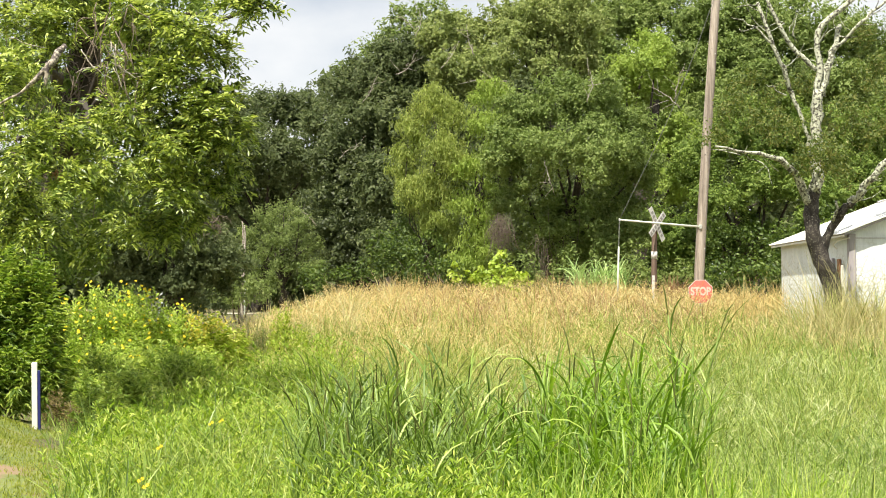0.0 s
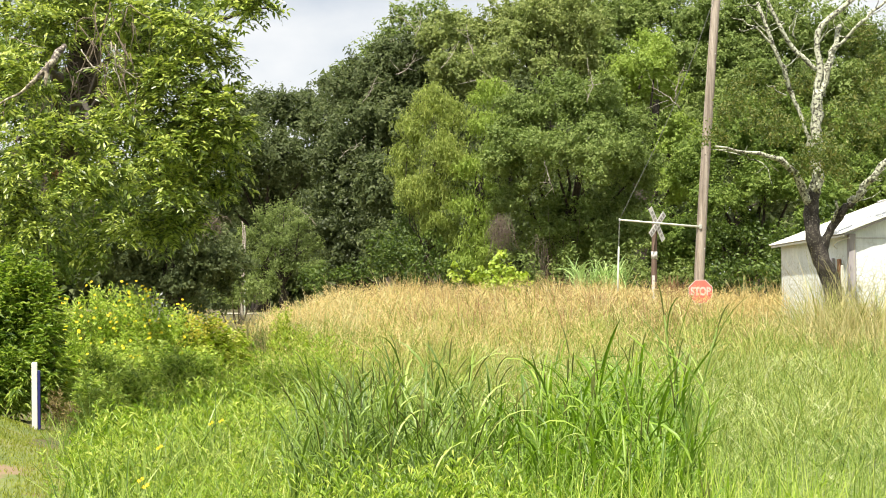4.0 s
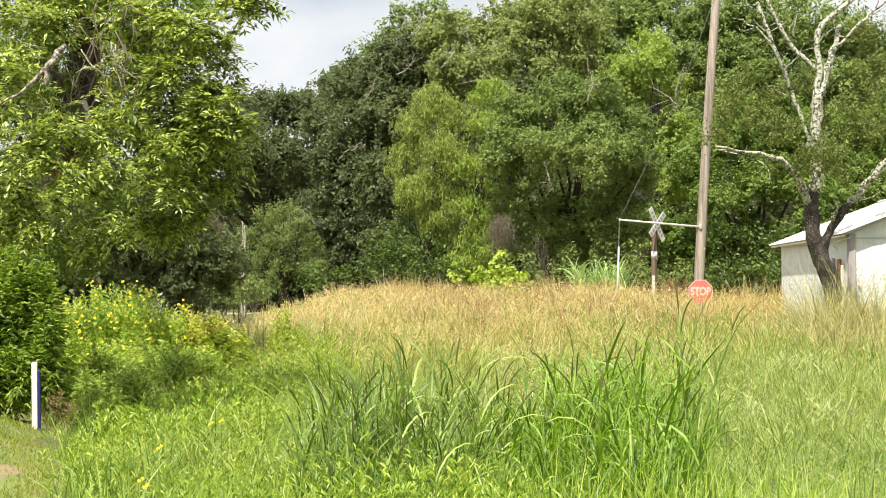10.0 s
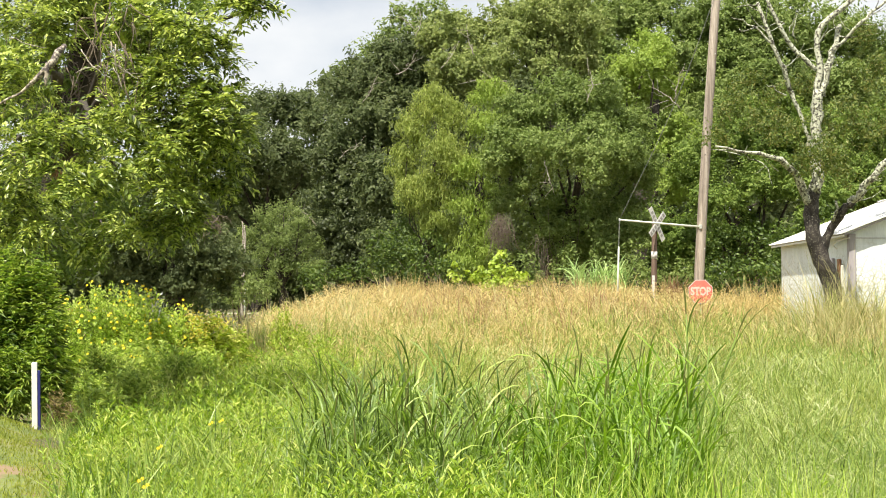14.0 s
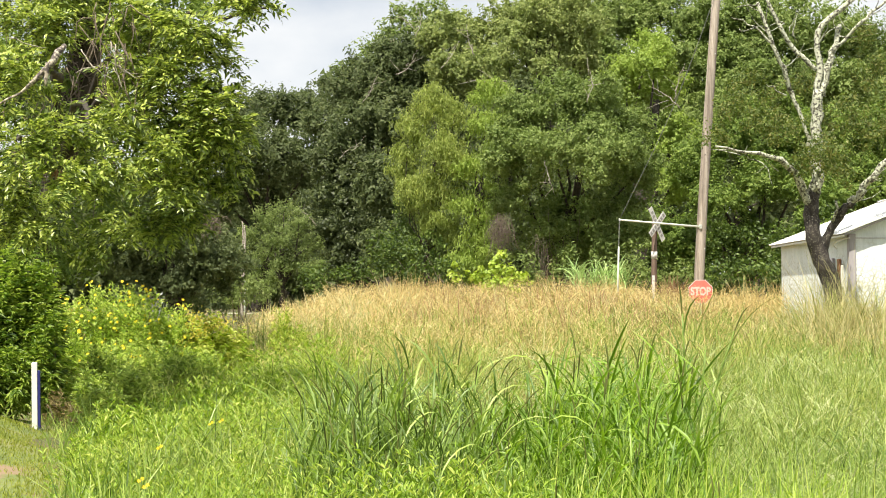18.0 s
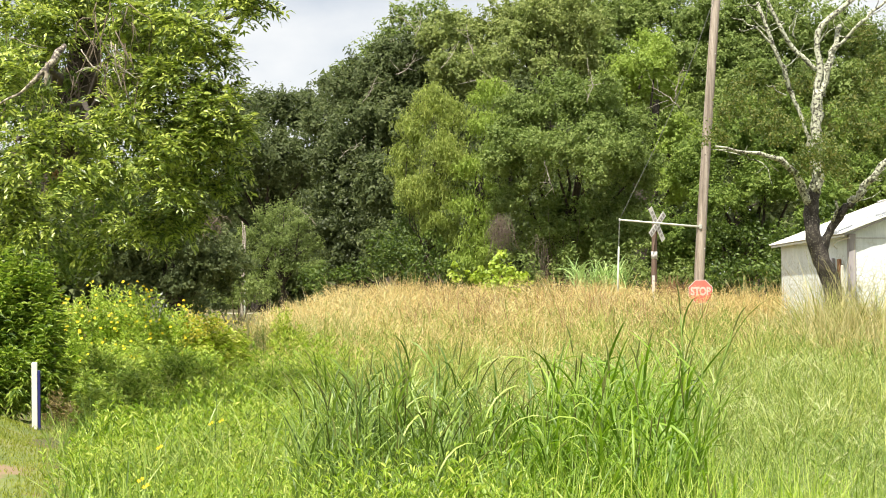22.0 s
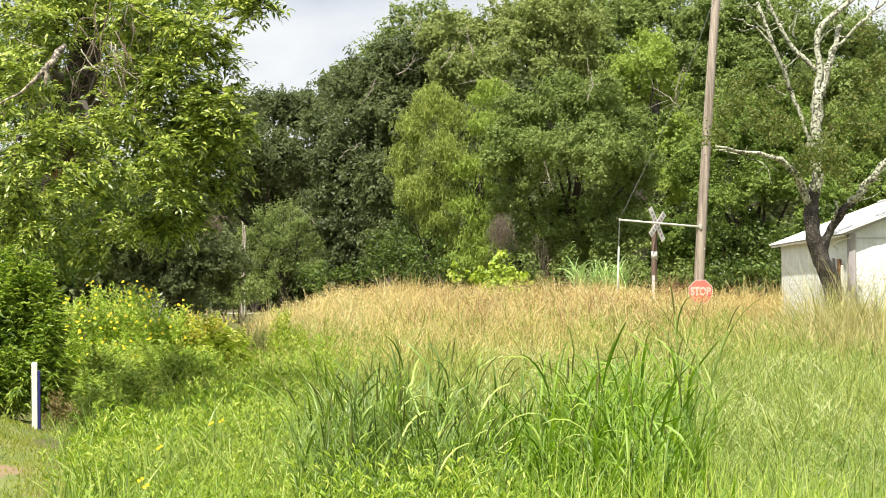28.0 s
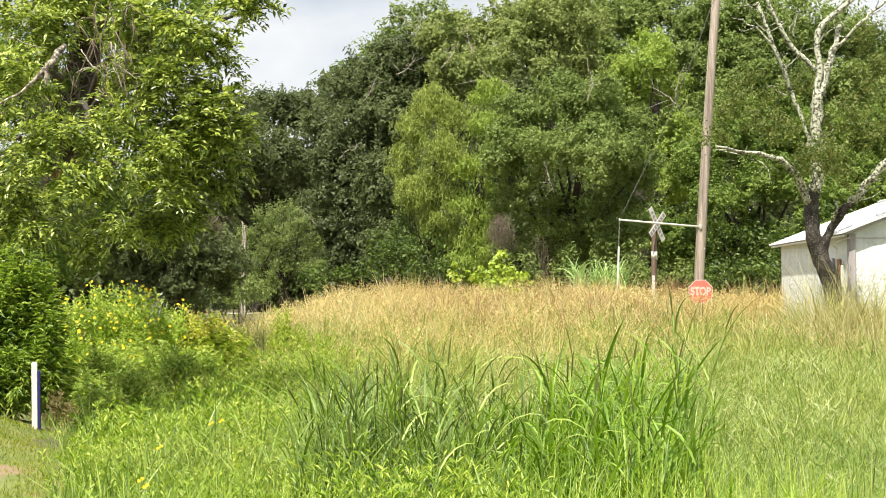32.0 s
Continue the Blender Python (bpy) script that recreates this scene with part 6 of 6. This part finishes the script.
def lichen_tree():
    base = (9.27, 33.00, 1.43)
    root = thing("lichen_tree", base[0], base[1], float(ground_z(base[0], base[1])) - 0.1, "thinly leaved tree with pale lichen-blotched limbs beside the shed", "tree")
    o = np.array(root.matrix_basis.translation)

    def limb(name, pts, radii, mat, n=12, seg=9):
        return part(name, tube(smooth_line(limb_points(pts, o), n, 0.02), [r * 0.8 for r in radii], seg, 0.18), mat, root, smooth=True)

    part("trunk", tube(smooth_line([(0.30, 0, -0.3)] + limb_points(((9.41, 33.00, 2.11), (9.18, 33.00, 2.73), (8.97, 33.00, 3.34), (8.93, 33.00, 3.89), (9.00, 33.00, 4.44)), o), 16, 0.015), (0.245, 0.205, 0.19, 0.175, 0.165), 12, 0.2), M_LICHEN_LOW, root, smooth=True)
    limb("upper_trunk", ((9.00, 33.00, 4.41), (9.08, 33.00, 4.98), (9.07, 33.00, 5.67), (9.09, 33.00, 6.35), (9.15, 33.00, 6.92)), (0.215, 0.19, 0.175, 0.165), M_LICHEN)
    limb("limb", ((9.11, 33.00, 6.83), (9.19, 33.00, 7.58), (9.11, 33.00, 8.24), (9.49, 33.00, 8.74), (10.07, 33.00, 9.22)), (0.12, 0.10, 0.085, 0.07), M_LICHEN)
    limb("limb", ((9.20, 33.00, 6.79), (9.41, 33.10, 7.57), (9.62, 33.20, 8.03), (9.77, 33.30, 8.57)), (0.13, 0.10, 0.07), M_LICHEN)
    limb("limb", ((9.52, 33.10, 7.85), (9.86, 33.00, 8.24), (10.34, 33.00, 8.74), (10.89, 33.00, 9.17)), (0.06, 0.05, 0.035), M_LICHEN)
    limb("limb", ((9.11, 33.00, 7.42), (8.63, 33.00, 7.85), (8.29, 33.00, 8.33), (7.90, 33.00, 9.19)), (0.075, 0.065, 0.05), M_LICHEN)
    limb("limb", ((8.48, 33.20, 6.93), (8.26, 33.00, 7.58), (8.04, 33.00, 8.06), (7.67, 33.00, 9.08)), (0.075, 0.065, 0.05), M_LICHEN)
    limb("limb", ((8.97, 33.20, 5.52), (8.75, 33.20, 6.38), (8.48, 33.20, 6.96)), (0.05, 0.06, 0.075), M_LICHEN)
    limb("twig", ((8.04, 33.00, 8.05), (7.54, 33.00, 8.51), (7.03, 33.00, 8.70)), (0.035, 0.025, 0.012), M_LICHEN, 8, 6)
    limb("twig", ((7.60, 33.00, 8.47), (7.40, 33.00, 8.37), (7.22, 33.00, 8.43)), (0.018, 0.008), M_LICHEN, 6, 5)
    limb("twig", ((8.36, 33.00, 6.79), (8.08, 33.00, 6.97), (7.88, 33.00, 7.06)), (0.03, 0.012), M_LICHEN, 6, 5)
    limb("twig", ((7.67, 33.00, 9.02), (7.36, 33.00, 8.98), (7.17, 33.00, 8.95)), (0.02, 0.01), M_LICHEN, 6, 5)
    limb("limb", ((8.97, 33.00, 4.00), (8.62, 32.80, 4.66), (8.21, 32.60, 5.10), (7.63, 32.40, 5.30), (7.07, 32.30, 5.34), (6.46, 32.20, 5.46)), (0.13, 0.115, 0.09, 0.065, 0.045, 0.03), M_LICHEN)
    limb("limb", ((9.16, 33.00, 2.85), (9.30, 32.90, 3.40), (9.56, 32.78, 3.88), (9.80, 32.62, 4.17)), (0.16, 0.13, 0.115, 0.11), M_LICHEN_LOW)
    limb("limb", ((9.76, 32.65, 4.12), (9.95, 32.55, 4.35), (10.15, 32.40, 4.65), (10.76, 32.20, 5.30)), (0.12, 0.115, 0.105, 0.09), M_LICHEN)
    limb("twig", ((9.39, 32.80, 3.71), (9.46, 32.60, 3.97), (9.42, 32.60, 4.20)), (0.05, 0.035), M_LICHEN, 6, 6)
    # fine side twigs along the limbs
    spans = (((9.14, 33.00, 6.90), (9.14, 33.00, 8.26)), ((9.18, 33.00, 6.83), (9.68, 33.00, 8.47)), ((9.11, 33.00, 7.42), (7.95, 33.00, 9.08)), ((8.42, 33.00, 6.92), (7.74, 33.00, 8.95)), ((9.79, 33.00, 8.20), (10.68, 33.00, 9.02)), ((8.58, 32.80, 4.72), (6.62, 32.20, 5.44)), ((9.57, 32.70, 3.90), (10.59, 32.30, 5.11)), ((9.07, 33.00, 4.98), (9.11, 33.00, 6.62)))
    for p, q in spans:
        p, q = np.array(p) - o, np.array(q) - o
        for _ in range(6):
            s = p + (q - p) * rng.uniform(0.1, 1.0)
            d = unit(unit(q - p) * 0.7 + rng.normal(0, 0.8, 3) + np.array([0, 0, 0.35]))
            ln = rng.uniform(0.35, 1.0)
            part("twig", tube(smooth_line([s, s + d * ln * 0.5 + rng.normal(0, 0.05, 3), s + d * ln + rng.normal(0, 0.09, 3)], 6, 0.01), (0.016, 0.010, 0.004), 5), M_LICHEN, root)
    for c in ((7.06, 33.00, 6.62, 0.49), (7.67, 33.00, 6.28, 0.55), (8.31, 32.80, 5.98, 0.54), (7.49, 33.40, 7.24, 0.44), (8.23, 33.60, 6.99, 0.47), (9.00, 31.20, 5.26, 0.54), (9.39, 31.20, 6.23, 0.49), (9.84, 31.20, 5.64, 0.54), (10.48, 33.00, 7.44, 0.57), (8.59, 32.60, 5.08, 0.35),
              (9.26, 31.20, 4.80, 0.39), (6.65, 33.00, 5.87, 0.41), (8.86, 33.60, 7.27, 0.42), (10.33, 33.40, 8.34, 0.47), (10.42, 31.20, 6.48, 0.57), (9.48, 33.60, 6.23, 0.42), (8.95, 32.3, 5.5, 0.36), (9.25, 32.3, 5.05, 0.36), (8.6, 32.3, 5.3, 0.3)):
        foot = np.array(c[:3]) - o
        cl = part("leafy_spray", crown([(0, 0, 0, c[3])], 330, 0.08, 0.36, slim=0.45, core=0.1, rag=0.28, hang=0.2), M_SPARSE, root)
        cl.matrix_basis = Matrix.Translation(foot)
        LEAF_CLUMPS.append(cl)


lichen_tree()


# ---- smaller growth and oddments ----
def dry_weeds(name, x0, x1, y0, y1, n, h, mat, label, w=0.012, lean=0.35, droop=0.8, category="weeds"):
    x, y = rng.uniform(x0, x1, n), rng.uniform(y0, y1, n)
    v, f = blades(np.stack([x, y, ground_z(x, y) - 0.02], axis=1), h * rng.uniform(0.5, 1.1, n), np.full(n, w), lean * rng.normal(0, 1, n), rng.uniform(0, 6.28, n), droop * rng.uniform(0, 1, n), seg=4)
    return tagged(part(name, (v, f), mat), label, category, kind="stuff")


dry_weeds("dry_weeds", 8.2, 12.6, 28.0, 32.4, 500, 1.45, M_STRAW, "arching dry straw-coloured weeds before the shed", 0.016)
dry_weeds("arching_grass", 7.8, 14.5, 28.5, 31.5, 2400, 1.08, M_STRAW, "tall arching straw-yellow grass before the shed", 0.014, 0.8, 1.1, "grass")
dry_weeds("arching_grass", 8.0, 15.5, 31.4, 33.0, 1800, 1.05, M_STRAW, "tall arching straw-yellow grass before the shed", 0.016, 0.8, 1.1, "grass")
dry_weeds("dry_weeds", 8.6, 10.6, 39.0, 41.5, 400, 1.35, M_DRYGRASS, "arching dry straw-coloured weeds before the thicket", 0.02)
dry_weeds("dry_weeds", 8.5, 10.2, 30.4, 32.2, 900, 2.0, M_STRAW, "tangled dry stems before the trunk", 0.018, 0.85, 1.3)
dry_weeds("green_weeds", 8.3, 10.4, 30.8, 32.4, 500, 1.6, M_PALEGRASS, "yellow-green weeds round the trunk", 0.022, 0.7, 1.2)
n = 280
cane = np.stack([rng.uniform(4.9, 6.9, n), rng.uniform(50.5, 51.6, n), rng.uniform(0.2, 1.25, n)], axis=1)
cane[:, 2] += ground_z(cane[:, 0], cane[:, 1]) * 1.0
tagged(part("pale_cane_grass", arched_blades(cane, rng.uniform(0.7, 1.3, n), rng.uniform(0.03, 0.055, n), rng.uniform(0, 6.28, n), rng.uniform(0.95, 1.5, n), rng.uniform(0.6, 2.0, n)), M_PALECANE), "pale green broad-bladed cane grass behind the crossing", "grass", kind="stuff")
for cx, cw, cn, ch in ((-3.6, 0.5, 90, 0.95), (-1.2, 0.7, 160, 1.25), (0.1, 0.3, 60, 1.1), (3.6, 0.5, 110, 1.25), (5.3, 0.6, 130, 1.2), (6.4, 0.3, 60, 1.3), (9.6, 0.8, 150, 1.2)):
    dry_weeds("dry_weeds", cx - cw, cx + cw, 46.5, 49.0, cn, ch, M_DRYGRASS, "tall dry tufts on the crest of the bank", 0.022, 0.4, 0.7)
dry_weeds("reddish_weeds", 3.2, 5.2, 49.6, 50.4, 260, 1.25, M_RED, "brown dry brush at the foot of the trees", 0.02, 0.55, 0.6)
dry_weeds("reddish_weeds", 7.75, 8.2, 46.8, 47.4, 260, 1.15, M_RED, "reddish dry weeds beside the crossing post", 0.03, 0.3, 0.4)
dry_weeds("reddish_weeds", -2.4, -0.6, 49.0, 50.0, 260, 1.0, M_RED, "reddish dry weeds on the crest of the bank", 0.02, 0.3, 0.3)


def snag():
    x, y = -9.07, 61.5
    root = thing("dead_snag", x, y, float(ground_z(x, y)), "split bleached dead trunk standing among green trees", "tree trunk")
    g = root.matrix_basis.translation.z
    part("trunk", tube(smooth_line([(0.02, 0, -0.1), (0.0, 0, 2.0), (0.06, 0, 4.2), (-0.02, 0, 5.48 - g)], 9, 0.015), (0.075, 0.06, 0.045, 0.015), 8, 0.25), M_DEADWOOD, root, smooth=True)
    part("split_stem", tube(smooth_line([(0.05, -0.05, 1.5), (0.14, -0.05, 3.2 - g + 1.3), (0.12, -0.05, 5.3 - g)], 7, 0.015), (0.06, 0.05, 0.02), 7, 0.25), M_DEADWOOD, root, smooth=True)


snag()


def lane_post():
    x, y = -10.6, 73.0
    root = thing("lane_post", x, y, float(ground_z(x, y)), "thin weathered wooden post beside the gravel lane", "post")
    part("post", box(0.08, 0.08, 2.0, 0.02, pose(0, 0, 0.85, 0, 1, 20)), M_GUARD, root)
    part("cap", box(0.30, 0.06, 0.06, 0.01, pose(0.05, 0, 1.72)), M_GUARD, root)


lane_post()


def tangle(x, y, z, rx, rz, n, label):
    root = thing("vine_tangle", x, y, float(ground_z(x, y)), label, "vines")
    g = root.matrix_basis.translation.z
    pcs = []
    for _ in range(n):
        s = rng.normal(0, 0.5)
        yy = rng.uniform(-0.35, 0.35)
        top, ln = z - g + rz * rng.uniform(0.1, 1.0), rz * rng.uniform(0.5, 1.7)
        q = [(rx * s * 0.8, yy, top), (rx * (s + rng.normal(0, 0.25)), yy, top - ln * 0.5), (rx * (s * 1.2 + rng.normal(0, 0.3)), yy, top - ln)]
        pcs.append(tube(smooth_line(q, 7, 0.03), (0.006, 0.008, 0.003), 3))
    part("stem_mass", merge(pcs), M_TANGLE, root)


tangle(2.42, 57.4, 4.75, 0.46, 0.85, 150, "hanging mass of dry brown vine stems")
tangle(4.15, 57.0, 3.4, 0.6, 1.3, 30, "thin dry brown vine stems hanging in shade")
tangle(-8.58, 50.0, 4.6, 0.5, 0.5, 90, "dry brown vine stems in shade")


def dead_branch(points, r, label="bleached dead branch showing through the leaves"):
    p = [np.array(q) for q in points]
    root = thing("dead_branch", *p[0], label, "branch")
    part("stem", tube(smooth_line([q - p[0] for q in p], 9, 0.025), (r * 0.5, r * 0.36, r * 0.12), 6, 0.1), M_DEADWOOD, root, smooth=True)
    for k in (0.2, 0.35, 0.5, 0.65, 0.8):
        a = p[0] + (p[-1] - p[0]) * k - p[0]
        e = a + (p[-1] - p[0]) * 0.25 + rng.normal(0, 0.40, 3) * np.array([1, 0.3, 1])
        part("twig", tube(smooth_line([a, a * 0.5 + e * 0.5, e], 5, 0.015), (r * 0.24, r * 0.08), 5), M_DEADWOOD, root)


dead_branch(((4.16, 55.50, 7.57), (4.32, 55.50, 6.88), (4.56, 55.60, 6.19)), 0.05)
dead_branch(((9.94, 57.00, 9.97), (9.35, 57.00, 10.56), (8.65, 57.00, 10.91)), 0.06)
dead_branch(((9.71, 57.00, 10.32), (9.94, 57.00, 11.15), (10.18, 57.00, 11.86)), 0.05)
dead_branch(((3.70, 77.00, 14.46), (2.74, 77.00, 14.30), (1.47, 77.00, 14.46)), 0.09)
dead_branch(((-2.78, 80.00, 15.29), (-2.12, 80.00, 15.62), (-1.62, 80.00, 16.29)), 0.08)
dead_branch(((1.81, 78.00, 16.08), (1.49, 78.00, 16.89), (1.36, 78.00, 17.86)), 0.08)
dead_branch(((-1.67, 82.00, 17.94), (-1.33, 82.00, 19.03), (-1.56, 82.00, 19.78)), 0.07)
dead_branch(((-1.67, 82.00, 18.35), (-2.34, 82.00, 19.03), (-2.85, 82.00, 19.30)), 0.06)
dead_branch(((-8.80, 55.00, 6.14), (-8.57, 55.00, 6.60), (-8.48, 55.00, 7.17)), 0.06)
dead_branch(((-7.06, 76.00, 6.11), (-7.53, 76.00, 6.74), (-8.31, 76.00, 7.05)), 0.05)
dead_branch(((5.94, 56.00, 10.05), (6.17, 56.00, 10.75), (6.06, 56.00, 11.45)), 0.05)
dead_branch(((-13.20, 90.00, 13.19), (-13.87, 90.00, 12.89), (-14.51, 90.00, 12.70)), 0.07)
dead_branch(((-4.89, 82.00, 13.93), (-4.38, 82.00, 14.61), (-3.94, 82.00, 15.63)), 0.06)
dead_branch(((-0.13, 80.00, 15.62), (0.53, 80.00, 16.45), (0.93, 80.00, 17.28)), 0.06)
dead_branch(((-6.10, 80.00, 10.32), (-5.60, 80.00, 10.82), (-4.77, 80.00, 11.15)), 0.05)


def small_shed():
    x, y = -12.02, 58.0
    root = thing("small_white_shed", x, y, float(ground_z(x, y)), "small white shed half hidden in the shade of trees", "shed")
    g = root.matrix_basis.translation.z
    h = 2.55 - g
    part("wall", box(0.95, 1.6, h, 0.02, pose(0, 0, h / 2 - 0.05)), M_FARWALL, root)
    part("roof", box(1.15, 1.9, 0.10, 0.03, pose(0, 0, h + 0.0, 0, 5, 0)), M_TRIM, root)
    part("door", box(0.5, 0.04, h * 0.8, 0.01, pose(-0.15, -0.81, h * 0.42)), M_TRIM, root)


small_shed()


# ---- what the wind moves ----
# how far the gusts bend the tall grass, in degrees, second by second
GUST = [(0, -2.2), (1, -2.4), (1.5, -3.2), (2, -2.0), (3, -2.9), (3.5, -3.2), (5.5, -1.3), (6, -2.2), (7, -1.7), (8, 1.2), (9, 2.0), (10, 0.6), (11, -0.1), (12, 1.4), (13, 1.8), (14.5, 2.1), (16.5, 1.4), (18, 1.2), (20, 1.8), (21, 1.1), (22, 1.0), (23, 0.4), (24, 0.1), (25, 0.1), (27.5, -0.3), (28.5, -0.7), (30, -1.4), (31, -0.7), (32, -1.1)]


def gust_at(t):
    return float(np.interp(t, [g[0] for g in GUST], [g[1] for g in GUST]))


def sway(ob, degrees, seed, shared=0.0):
    """Leans a thing to and fro about its foot, with a slow drift and quicker nods, for the whole clip."""
    r = random.Random(seed)
    rest = ob.matrix_basis.copy()
    place, turn, size = rest.decompose()
    a = [r.uniform(0, 6.28) for _ in range(6)]
    f1, f2, f3 = r.uniform(0.045, 0.075), r.uniform(0.19, 0.29), r.uniform(0.45, 0.62)
    rows = []
    for i in range(65):
        t = i * 0.5
        gust = 0.7 + 0.3 * math.sin(0.4 * t + 1.1)
        u = 0.8 * math.sin(6.283 * f1 * t + a[0]) + gust * (0.5 * math.sin(6.283 * f2 * t + a[1]) + 0.3 * math.sin(6.283 * f3 * t + a[2]))
        v = 0.5 * math.sin(6.283 * f1 * t + a[3]) + gust * (0.35 * math.sin(6.283 * f2 * t + a[4]) + 0.2 * math.sin(6.283 * f3 * t + a[5]))
        lean = Euler((radians(degrees * 0.6 * v), radians(degrees * u + shared * gust_at(t)), 0)).to_matrix().to_4x4()
        rows.append((t, Matrix.Translation(place) @ lean @ turn.to_matrix().to_4x4()))
    walk(ob, rows)


def motions():
    sway(lone, 0.25, 99, 1.0)
    for i, ob in enumerate(CLUMPS):
        sway(ob, 0.7, 100 + i, 0.65)
    for i, (ob, degrees) in enumerate(SWAYING):
        sway(ob, degrees * 0.7, 300 + i, 0.15)
    for i, ob in enumerate(BOUGHS):
        sway(ob, 1.6, 500 + i)
    for i, ob in enumerate(LEAF_CLUMPS):
        sway(ob, 1.2, 600 + i)


motions()
